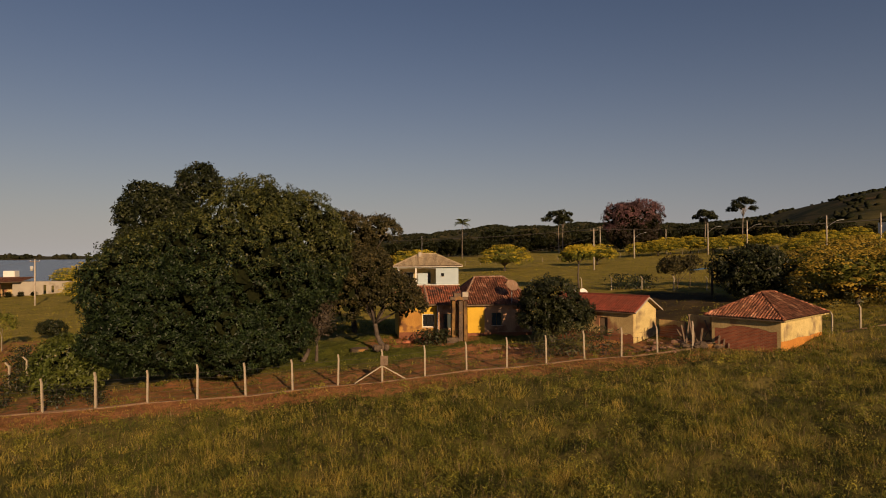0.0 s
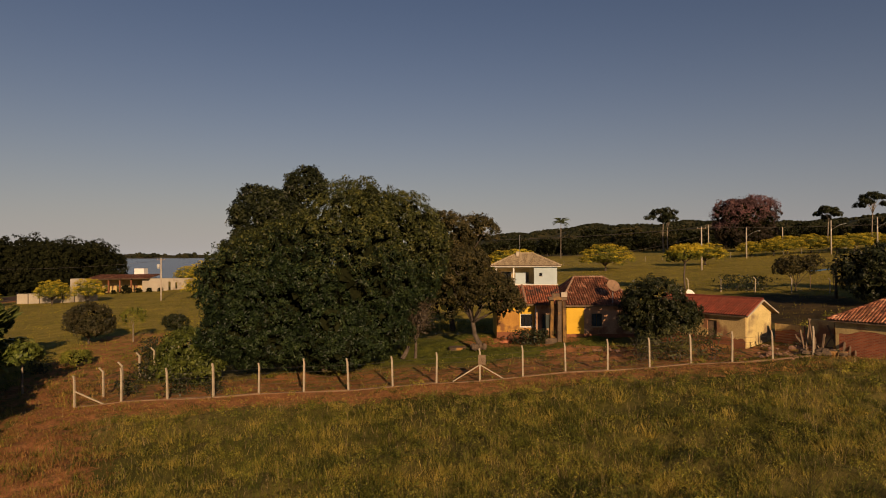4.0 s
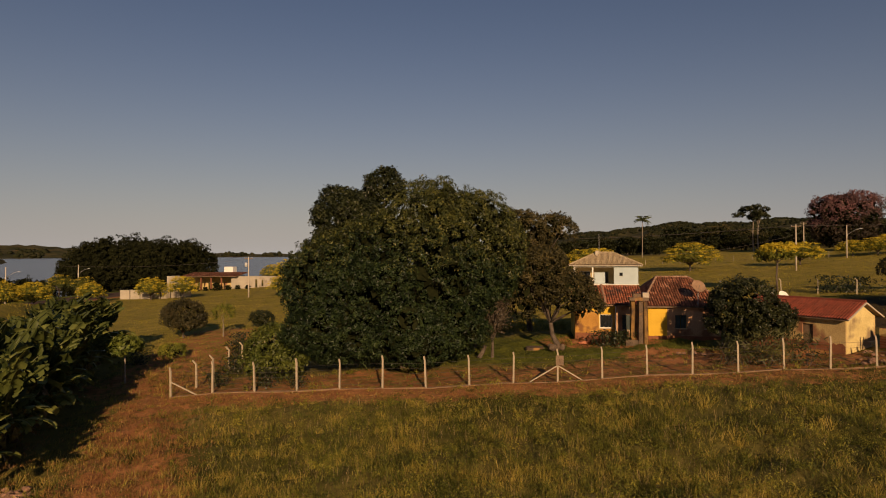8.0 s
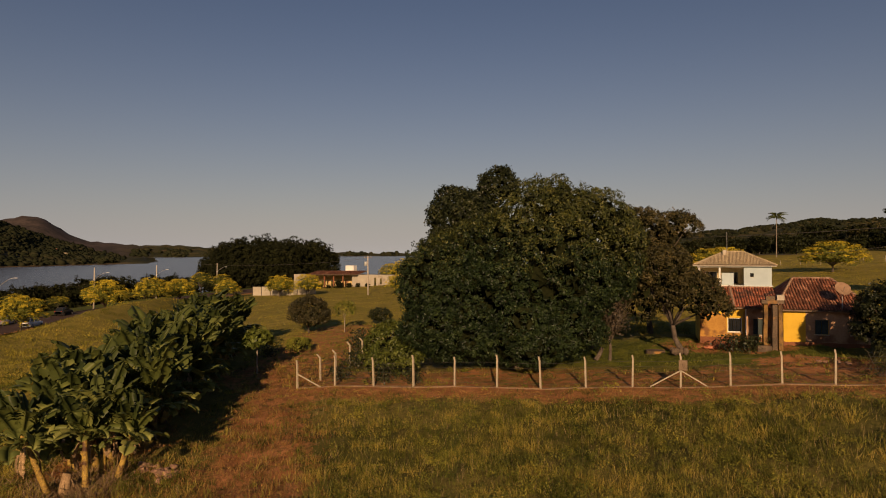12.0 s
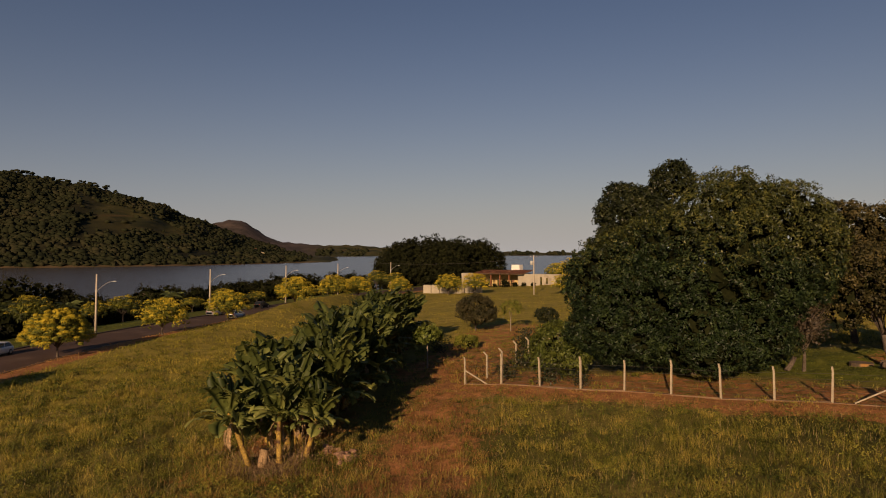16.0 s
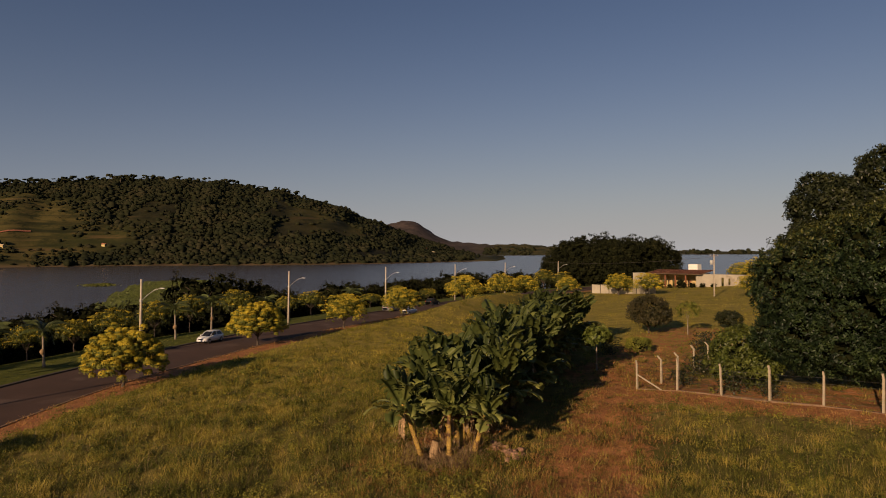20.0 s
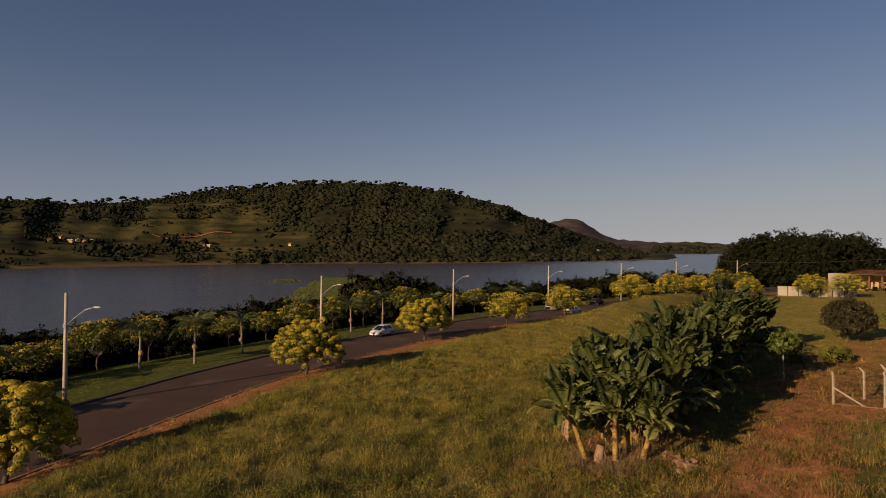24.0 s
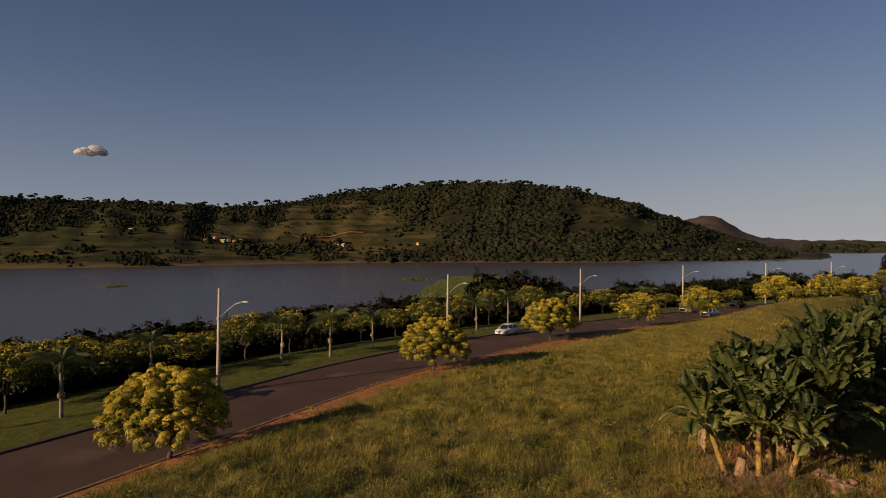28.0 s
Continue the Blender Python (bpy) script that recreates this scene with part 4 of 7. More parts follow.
# along the lawn by the lake: bearing, height of the crown's middle, crown radius
ROW = ((116.3, 4.5, 2.8), (112.6, 4.6, 4.0), (108.0, 3.7, 2.8), (103.2, 3.6, 3.6), (99.0, 4.7, 2.9), (95.3, 4.8, 2.2), (92.1, 3.9, 2.2), (89.1, 3.7, 2.1), (86.0, 3.6, 2.3), (83.3, 4.3, 3.0), (80.3, 4.6, 2.4), (77.6, 5.3, 2.1), (73.9, 5.2, 3.0), (69.7, 3.8, 2.0), (67.6, 4.2, 3.0))
ROW_MODELS = []
for i, (az, h, rad) in enumerate(ROW):
    m = on_land(*along(az, -19 - 1.5 * (i % 3)), 70 * i) @ Matrix.Diagonal((rad / 3.3, rad / 3.3, h / 4.3, 1))
    if i < 2:
        ROW_MODELS.append(yellow_tree(m, 6 + i, 64, 56, (0.25, 0.12), 3.3, 1.9, 3.0, 0.45, "flat-crowned yellow-flowering tree on a thin trunk on the lawn", M_ROWLEAF, 0.80))
    else:
        copy_thing(ROW_MODELS[i % 2], m @ Matrix.Diagonal([1 / v for v in ROW_MODELS[i % 2].scale] + [1]))
spots = [along(a, o) + (s,) for a, o, s in ((54.0, 6.6, 1.1), (50.6, 6.8, 1.05), (48.5, 6.6, 1.0))]
for az, off, s in ((62.4, -19, 1.2), (60.0, -21, 1.2), (57.2, -18, 1.15), (55.0, -21, 1.15),
                   (52.6, -19, 1.2), (51.2, -14, 1.1), (49.4, -19, 1.2), (47.6, -14, 1.1)):
    spots.append(along(az, off) + ((0.88 if az > 84 else 0.76 if az > 66 else 0.6) * s,))
for x, y, s in ((-113, 132.8, 1.2), (-104.3, 133.6, 1.15), (-123, 124, 1.05), (-160, 150, 1.2), (-99.5, 178, 1.6), (-108, 182, 1.3), (-75.5, 131, 1.0), (-172, 120, 1.1), (-150, 128, 1.1), (-141, 140, 1.05), (-158, 138, 1.1),
                # these two stand out of view, added so their shade reaches the lawn
                (-58, -45, 1.1), (-64, -38, 1.0),
                (15.3, 158, 1.4), (38.8, 160, 1.15), (-6.5, 150, 1.45), (-11, 152, 1.2), (58, 188, 0.9), (63, 186, 1.0), (68, 190, 1.1), (74, 190, 1.15), (79, 186, 1.0), (86, 192, 1.05), (92, 196, 1.0), (97, 190, 0.95), (102, 196, 0.95), (110, 190, 1.0), (118, 194, 1.0),
                (130, 200, 1.1), (84, 150, 0.95), (92, 148, 1.0), (99, 150, 1.05), (108, 152, 1.05)):
    spots.append((x, y, s))
for i, (x, y, s) in enumerate(spots):
    k = (ROW_MODELS if x < -20 and road_side(x, y)[0] < 0 else FAR_MODELS)[i % 2]
    flat = Matrix.Diagonal((1.22, 1.22, 0.82, 1)) if x > -20 else Matrix.Identity(4)
    copy_thing(k, on_land(x, y, 137.5 * i, (0.84 if y > 115 and x < -60 else 1.0) * s / k.scale.x) @ flat)
BUSHY = yellow_tree(on_land(57, 84) @ Matrix.Diagonal((1.75, 1.75, 1.2, 1)), 9, 130, 46, (0.22, 0.10), 4.0, 2.6, 2.2, 0.8, "large golden-flowering tree with foliage down to the ground", M_OLIVE, 0.20, M_GOLD)
for i, (x, y, s) in enumerate(((52, 71.5, 1.8), (45.0, 69.0, 1.6), (49, 78, 1.7), (70, 105, 1.7), (58, 92, 1.7), (63, 76, 1.8))):
    again(BUSHY, x, y, 100 * i, s)
# one with a taller bare trunk by the farmyard
tree("yellow_tree", "yellow-flowering tree with a tall thin dark trunk", on_land(22.0, 103.0),
     [(0, 0, 5.6, 2.5, 2.5, 1.2), (1.0, 0, 5.9, 1.8, 1.8, 1.1), (-1.2, 0, 5.2, 1.7, 1.7, 1.0)], 0.15, M_YLEAF, 330, 24, 0.42, (0.30, 0.15), bloom=M_BLOOM, core=0.62, core_mat=M_OLIVE,
     group="yellow-flowering trees", low=4.2, top_bloom=0.32)

# ---- palms on the lawn ----
def frond(length, droop, seed):
    """One feather leaf along +x: a rib with leaflets hanging from both sides."""
    q = np.random.default_rng(seed)
    k = 34
    u = np.linspace(0.06, 1, k)
    px, pz = length * (u - 0.12 * u ** 3), length * (0.42 * u - droop * u ** 2.3)
    quads = []
    for s in (-1, 1):
        w = length * 0.30 * np.sin(np.pi * np.clip(u * 0.9 + 0.08, 0, 1)) * q.uniform(0.8, 1.1, k)
        a = np.stack([px, np.zeros(k), pz], 1)
        b = a + np.stack([0.35 * w, s * 0.8 * w, -0.55 * w], 1)
        e = np.array([0.024 * length * 0.5, 0, 0])
        quads.append(np.stack([a - e, a + e, b + e * 0.3, b - e * 0.3], 1))
    a = np.stack([px, np.zeros(k), pz], 1)
    quads.append(np.stack([a[:-1] - (0, 0.014, 0), a[1:] - (0, 0.014, 0), a[1:] + (0, 0.014, 0), a[:-1] + (0, 0.014, 0)], 1))
    return np.concatenate(quads)


def palm(m, h, label, crown=2.6, group="palms along the lawn", seed=0, count=13):
    t = thing("palm_tree", m, label, "palm tree", group)
    q = random.Random(seed)
    g = Geo().tube([(0, 0, -0.2), (0, 0, 0.3), (0.06, 0.03, h * 0.5), (0.1, 0, h)], [0.20, 0.15, 0.12, 0.10], 9)
    part("trunk", g.mesh("trunk", M_PALEBARK, True), t)
    part("crownshaft", Geo().tube([(0.1, 0, h), (0.1, 0, h + 0.5), (0.1, 0, h + 0.8)], [0.15, 0.13, 0.05], 8).mesh("crownshaft", M_PALM, True), t)
    for k in range(count):
        f = part("frond", FRONDS[k % len(FRONDS)], t)
        f.matrix_local = pose(0.1, 0, h + 0.6, 0, -q.uniform(-10, 48), 360 / count * k + q.uniform(-12, 12)) @ Matrix.Scale(crown * q.uniform(0.85, 1.1), 4)
    return t


FRONDS = [quad_mesh("frond", frond(1.0, 0.62 + 0.14 * k, k), M_PALM) for k in range(3)]
palm_model = palm(on_land(-51.1, -21.4), 3.4, "feather palm with a pale slender trunk on mown lawn", 2.9)
part("seed_cluster", Geo().lump((0.14, 0.05, 1.7), (0.26, 0.26, 0.34), 6, 8, 0.25, 3).mesh("seed_cluster", M_DRYLEAF, True), palm_model, "dry brown cluster tied to the trunk")
for i, (az, off, s) in enumerate(((106.4, -17, 1.0), (96.0, -13, 1.05), (91.8, -9.2, 1.08), (88.0, -9.7, 0.98), (78.7, -11, 1.05), (75.9, -15, 1.15), (71.5, -16, 0.95), (64.0, -14, 0.95), (119.5, -13, 1.0))):
    x, y = along(az, off)
    again(palm_model, x, y, 77 * i, s)
palm(on_land(7.4, 246.6), 13.0, "tall thin palm standing over distant pasture", 4.0, "tall palms", 5, 16)

# ---- banana grove ----
def banana_leaf(length, width, arch, seed, upright=1.0):
    """A long paddle leaf along +x, arched, with a blunt tip, its halves torn crosswise into strips that sag unevenly."""
    q = np.random.default_rng(seed)
    k = 15
    u = np.linspace(0, 1, k)
    ang = np.radians(72 * upright) - arch * u ** 1.4
    step = length / (k - 1)
    x = np.concatenate([[0], np.cumsum(np.cos(ang[:-1]) * step)])
    z = np.concatenate([[0], np.cumsum(np.sin(ang[:-1]) * step)])
    v = np.clip((u - 0.13) / 0.87, 0, 1)
    w = width * np.clip(np.clip(v * 5, 0, 1) ** 0.6 * np.sqrt(1 - np.clip((v - 0.72) / 0.29, 0, 1) ** 2), 0.05, 1) * 0.5
    rib = np.stack([x, np.zeros(k), z], 1)
    nx, nz = -np.sin(ang), np.cos(ang)
    quads = []
    for s in (-1, 1):
        i = 0
        while i < k - 1:
            run = min(int(q.integers(1, 4)), k - 1 - i)
            lift, sag, back = q.normal(0.38, 0.28), q.normal(-0.35, 0.40), q.uniform(0.1, 0.8) * step
            for j in range(i, i + run):
                row = []
                for m in (j, j + 1):
                    pull = np.array([np.cos(ang[m]), 0, np.sin(ang[m])]) * (back if m == i + run and run > 0 else 0)
                    up = np.array([nx[m], 0, nz[m]])
                    mid = rib[m] + np.array([0, s * w[m] * 0.55, 0]) + up * w[m] * 0.55 * lift - pull * 0.4
                    end = mid + np.array([0, s * w[m] * 0.42, 0]) + up * w[m] * 0.45 * sag - pull
                    row.append((rib[m], mid, end))
                quads.append([row[0][0], row[1][0], row[1][1], row[0][1]])
                quads.append([row[0][1], row[1][1], row[1][2], row[0][2]])
            i += run
    for i in range(k - 1):
        a, b = rib[i], rib[i + 1]
        r = 0.032 * (1 - 0.75 * u[i])
        quads.append([a + (0, -r, 0.012), b + (0, -r, 0.012), b + (0, r, 0.012), a + (0, r, 0.012)])
    return np.array(quads)


def joined(me):
    """Closes up the seams between the faces of one mesh."""
    bm = bmesh.new()
    bm.from_mesh(me)
    bmesh.ops.remove_doubles(bm, verts=bm.verts, dist=0.004)
    bm.to_mesh(me)
    bm.free()
    me.shade_smooth()
    return me


BLADES = [joined(quad_mesh("leaf", banana_leaf(2.15, 0.70, a, i, up), M_BANANA)) for i, (a, up) in enumerate(((0.55, 1.12), (0.95, 1.02), (1.5, 0.85), (1.6, 0.62), (0.30, 1.20), (0.75, 0.95), (1.9, 0.75)))]
DRY = quad_mesh("dry_leaf", banana_leaf(1.8, 0.30, 1.2, 8, -0.7), M_DRYLEAF)


def banana_plant(m, h, seed, label, lean=None, thick=0.9, count=20, skirt=0.035):
    t = thing("banana_plant", m, label, "banana plant", "banana grove")
    q = random.Random(seed)
    lx, ly = lean or (q.uniform(-.7, .7), q.uniform(-.7, .7))
    part("stem", Geo().tube([(0, 0, -0.2), (0.02, 0, 0.2), (lx * .25, ly * .25, h * 0.3), (lx * .6, ly * .6, h * 0.65), (lx, ly, h)], [0.22 * thick, 0.18 * thick, 0.155 * thick, 0.13 * thick, 0.09 * thick], 9).mesh("stem", M_STEM, True), t)
    for k in range(count):
        f = part("leaf", BLADES[q.choice((4, 0, 5, 1)) if k < count * (0.6 if lean else 0.66) else q.choice((1, 2, 3, 6))], t)
        f.matrix_local = pose(lx, ly, h - 0.02 - skirt * k, 0, q.uniform(-12, 14) + 0.6 * k, 137.5 * k + q.uniform(-22, 22)) @ pose(0, 0, 0, q.uniform(-32, 32), 0, 0) @ Matrix.Scale(q.uniform(0.68, 1.12), 4)
    for k in range(3):
        f = part("dry_leaf", DRY, t, "withered brown hanging leaf")
        f.matrix_local = pose(lx * .8, ly * .8, h * 0.86, 0, 0, q.uniform(0, 360)) @ Matrix.Scale(q.uniform(0.7, 1.0), 4)
    return t


BANANA_LABEL = "banana plant with broad tattered leaves and a yellowish stem"
for i, (x, y, h, lean) in enumerate(((-26.2, 16.4, 2.6, (-0.6, -0.65)), (-25.2, 17.4, 2.6, (-0.1, 0.05)), (-25.8, 18.6, 2.9, (0.1, 0.1)), (-24.9, 18.7, 2.1, (0.4, 0.4)))):
    banana_plant(on_land(x, y), h, i, BANANA_LABEL, lean, 0.85)
thicket = [banana_plant(on_land(-27.4 - 1.5 * i, 18.4 + 1.6 * i, 50 * i), 2.3 + 0.25 * i, 30 + i, "leafy banana plant inside a dense grove", None, 0.8, 26, 0.062) for i in range(3)]
q = random.Random(5)
GROVE_DIR, GROVE_SIDE = ((BANANA_B[0] - BANANA_A[0]) / 45.15, (BANANA_B[1] - BANANA_A[1]) / 45.15), (0.786, 0.618)
for i in range(78):
    k = 0.02 + 0.98 * ((i + q.uniform(0, 1)) / 78) ** 1.1
    d, w = -0.2 + 45 * k, q.uniform(-2.2, 0.9) + 0.45 + 1.3 * k + 0.5 * math.sin(math.pi * min(1.0, 1.6 * k))
    x, y = BANANA_A[0] + GROVE_DIR[0] * d + GROVE_SIDE[0] * w, BANANA_A[1] + GROVE_DIR[1] * d + GROVE_SIDE[1] * w
    again(thicket[i % 3], x, y, q.uniform(0, 360), q.uniform(0.84, 1.16) * (1 + 0.26 * min(1.0, 7 * k) + 0.22 * k))
suckers = [banana_plant(on_land(-29.4 - 5.6 * i, 20.2 + 5.4 * i, 70 * i), 0.9 + 0.3 * i, 11 + i, "young banana plant with low arching leaves", None, 0.6, 8) for i in range(2)]
for i in range(34):
    d, w = 3 + 42 * i / 34, q.choice((-1, -1, 1)) * q.uniform(1.0, 1.7)
    x, y = BANANA_A[0] + GROVE_DIR[0] * d + GROVE_SIDE[0] * (w + 1.2 * i / 34), BANANA_A[1] + GROVE_DIR[1] * d + GROVE_SIDE[1] * (w + 1.2 * i / 34)
    again(suckers[i % 2], x, y, q.uniform(0, 360), q.uniform(0.7, 1.05))
stump = thing("banana_stump", on_land(-25.8, 16.9), "cut dry banana stump with ragged sheaths", "stump")
part("stub", Geo().tube([(0, 0, -0.1), (0.03, 0, 0.4), (0.1, 0.05, 0.85)], [0.26, 0.23, 0.18], 9).mesh("stub", M_DRYLEAF, True), stump)
for k in range(4):
    part("sheath", DRY, stump, "peeling brown sheath").matrix_local = pose(0.08, 0.04, 0.8, 0, 0, 90 * k + 20) @ Matrix.Scale(0.5, 4)

# ---- woods and far trees ----
def far_tree(name, label, x, y, blobs, clumps, per, clump_r, leaf, mat, group="", r0=0.3, bark=M_BARK, core=0.72, low=None, low_cut=-0.55, core_mat=None):
    return tree(name, label, on_land(x, y), blobs, r0, mat, clumps, per, clump_r, leaf, bark, core=core, core_mat=core_mat, group=group, low=low, low_cut=low_cut)


def big(w, h):
    return [(0, 0, h * 0.52, w * 0.42, w * 0.42, h * 0.42), (w * 0.2, 0, h * 0.66, w * 0.3, w * 0.3, h * 0.32), (-w * 0.22, 0.1 * w, h * 0.6, w * 0.28, w * 0.28, h * 0.32), (0.05 * w, -0.15 * w, h * 0.38, w * 0.4, w * 0.34, h * 0.34)]


grove = far_tree("shore_tree", "large dense dark-green tree of a lakeside grove", -161.6, 193.6, lobed(big(25, 20) + [(0, 0, 6, 10, 10, 6)], 4, 0.32), 850, 15, 1.0, (0.70, 0.34), M_GROVE, "lakeside grove", low_cut=-0.9, core=0.82)
for i, (x, y, s) in enumerate(((-176, 179.6, 0.92), (-171, 185.6, 1.0), (-152, 199.6, 0.78), (-166, 206.6, 1.0), (-180, 192.6, 0.88), (-158, 189.6, 0.8), (-175, 174.6, 0.7), (-169, 196.6, 0.95), (-162, 184.6, 0.8), (-183, 180, 0.58))):
    copy_thing(grove, on_land(x, y, 67 * i, 1.07 * s))
shore = far_tree("shore_tree", "dark-green bushy tree on the lake shore", *along(94, -34), lobed(big(9, 6.2) + [(0, 0, 1.0, 4.4, 4.4, 1.6)], 2, 0.34, 9), 120, 15, 0.55, (0.38, 0.17), M_SHORE, "trees along the shore", low_cut=-0.9, core=0.74)
q = random.Random(11)
for i in range(112):
    az = 44 + 80 * (i + q.random()) / 112
    x, y = along(az, -q.uniform(27, 40 if az > 88 else 48))
    copy_thing(shore, on_land(x, y, q.uniform(0, 360), q.uniform(0.75, 1.2) * (1.35 if i % 9 == 4 and az < 96 else 1) * (1.25 if az < 66 else 0.97 if az > 98 else 1)))
for az, off, s in ((76.1, -36, 2.0), (73.6, -38, 1.75), (65.0, -36, 1.4), (59.0, -42, 1.4), (57.4, -44, 1.5), (54.6, -42, 1.7), (53.2, -40, 1.6)):
    x, y = along(az, off)
    copy_thing(shore, on_land(x, y, 50 * s, s))

for x, y, s in ((-114.5, 161.8, 0.42), (-127, 160.3, 0.24), (-124, 160.6, 0.2), (-121, 160.9, 0.26), (-118, 161.2, 0.2), (-111, 162.0, 0.25), (-108, 162.4, 0.22), (-105, 163.0, 0.2)):
    copy_thing(shore, on_land(x, y, 90 * x, s))
tree("pink_tree", "huge rounded tree with dusky pink blossom over dark leaves", on_land(66, 221),
     lobed([(0, 0, 11.0, 9.5, 9, 6.0), (3.5, 0, 13, 7.0, 7, 5), (-4.5, 0, 12.4, 6.0, 6, 4.4), (0, 0, 7, 9.5, 8, 5), (0, 0, 4, 8.5, 8, 4)], 5, 0.28, 3), 0.4, M_BROWNLEAF, 1500, 20, 0.9, (0.55, 0.28),
     bloom=M_PINK, young=lambda p, n: n[:, 2] * 0.8 + (p[:, 2] - 10) / 5 - 0.05 * p[:, 0] + rng.normal(0, 0.3, len(p)) > 0.25, flower=("blossom", "dusky pink blossom"), low=3.5, core=0.8)
dark_a = far_tree("field_tree", "dark-green broad tree behind a farm shed", 36.5, 76.5, big(8, 6.8), 420, 24, 0.55, (0.34, 0.17), M_DARKLEAF, "trees behind the sheds", low_cut=-0.9)
for x, y, s in ((42, 81, 0.85), (44.2, 92, 0.75)):
    copy_thing(dark_a, on_land(x, y, 40 * x, s))


far_tree("field_tree", "dull brown open-crowned tree with thin stems on pasture", 35.4, 95.9, [(0, 0, 3.4, 2.6, 2.6, 1.5), (1.8, 0, 3.9, 1.7, 1.7, 1.2), (-1.6, 0, 3.0, 1.5, 1.5, 1.2)], 240, 20, 0.45, (0.3, 0.14), M_DULL, "trees behind the sheds", 0.1, low=0.8, core=0.5, core_mat=M_DULL)


def umbrella(x, y, h, w, seed):
    q, blobs = random.Random(seed), []
    for k in range(9):
        a, d = 2.4 * k + seed, w * 0.40 * math.sqrt(k / 8)
        blobs.append((d * math.cos(a), d * math.sin(a), h - 1.2 - 0.16 * h * (k / 8) ** 1.5 + q.uniform(-0.5, 0.4), w * q.uniform(0.13, 0.19), w * q.uniform(0.13, 0.19), q.uniform(0.6, 1.0)))
    return far_tree("umbrella_tree", "tall thin-stemmed tree with a flat dark crown", x, y, blobs, 210, 22, 0.5, (0.5, 0.2), M_DARKLEAF, "flat-crowned trees", 0.2, M_PALEBARK, 0.8, low=h * 0.62)


umbrella(84, 203, 13.5, 7.6, 1), umbrella(96, 203, 16.5, 8.4, 2), umbrella(46, 252, 17, 12.5, 3), umbrella(48, 254, 15, 8, 4)
wood = far_tree("woodland_tree", "dark-green tree of a distant wood", 24, 305, lobed(big(15, 12), 1, 0.36, 2), 80, 13, 1.0, (0.80, 0.42), M_DARKLEAF, "distant wood", low_cut=-0.9, core=0.86)
wood_b = far_tree("woodland_tree", "dull olive tree of a distant wood", 40, 300, lobed(big(13, 10.5), 1, 0.36, 3), 75, 13, 0.95, (0.80, 0.42), M_DULL, "distant wood", low_cut=-0.9, core=0.86)
for i in range(64):
    a = radians(8 - 50 * (i + q.random()) / 64)
    r = q.uniform(275, 400)
    copy_thing(wood if q.random() < 0.7 else wood_b, on_land(-math.sin(a) * r, math.cos(a) * r, q.uniform(0, 360), q.uniform(0.48, 0.88)))
for i in range(44):
    a = radians(6.5 - 24 * (i + q.random()) / 44)
    r = q.uniform(256, 292)
    copy_thing(wood if q.random() < 0.8 else wood_b, on_land(-math.sin(a) * r, math.cos(a) * r, q.uniform(0, 360), q.uniform(0.4, 0.66)))


def woods(name, label, spots, sizes, mat, lift=0.45, flat=0.7, lobes=1):
    """Far woods: thousands of small uneven crowns in one mesh, each of one or more lobes."""
    t = (1 + 5 ** 0.5) / 2
    ico = unit(np.array([(-1, t, 0), (1, t, 0), (-1, -t, 0), (1, -t, 0), (0, -1, t), (0, 1, t), (0, -1, -t), (0, 1, -t), (t, 0, -1), (t, 0, 1), (-t, 0, -1), (-t, 0, 1)], float))
    tri = np.array([(0, 11, 5), (0, 5, 1), (0, 1, 7), (0, 7, 10), (0, 10, 11), (1, 5, 9), (5, 11, 4), (11, 10, 2), (10, 7, 6), (7, 1, 8), (3, 9, 4), (3, 4, 2), (3, 2, 6), (3, 6, 8), (3, 8, 9), (4, 9, 5), (2, 4, 11), (6, 2, 10), (8, 6, 7), (9, 8, 1)])
    tri = tri[ico[tri].mean(1)[:, 2] > -0.5]
    if lobes > 1:
        spots, sizes = np.repeat(spots, lobes, 0), np.repeat(sizes, lobes)
        spots = spots + rng.normal(0, 0.75, spots.shape) * sizes[:, None] * (1, 1, 0.35)
        sizes = sizes * rng.uniform(0.5, 0.85, len(sizes))
    n = len(spots)
    v = ico[None] * rng.uniform(0.5, 1.45, (n, 12, 1)) * sizes[:, None, None] * np.stack([rng.uniform(0.8, 1.25, n), rng.uniform(0.8, 1.25, n), flat * rng.uniform(0.7, 1.4, n)], 1)[:, None]
    v = v + spots[:, None, :] + (0, 0, 1) * sizes[:, None, None] * lift
    f = (tri[None] + 12 * np.arange(n)[:, None, None]).reshape(-1, 3)
    me = bpy.data.meshes.new(name)
    me.vertices.add(12 * n), me.loops.add(f.size), me.polygons.add(len(f))
    me.vertices.foreach_set("co", v.astype(np.float32).ravel())
    me.loops.foreach_set("vertex_index", f.astype(np.int32).ravel())
    me.polygons.foreach_set("loop_start", np.arange(0, f.size, 3, dtype=np.int32))
    me.materials.append(mat)
    me.update(calc_edges=True)
    return tagged(new(name, me), label, "woods", kind="stuff")


def scatter(n, az0, az1, r0, r1, keep):
    a, r = rng.uniform(az0, az1, n), np.sqrt(rng.uniform(r0 * r0, r1 * r1, n))
    ok = keep(a, r)
    a, r = a[ok], r[ok]
    x, y = -np.sin(np.radians(a)) * r, np.cos(np.radians(a)) * r
    return np.stack([x, y, land(x, y)], 1)


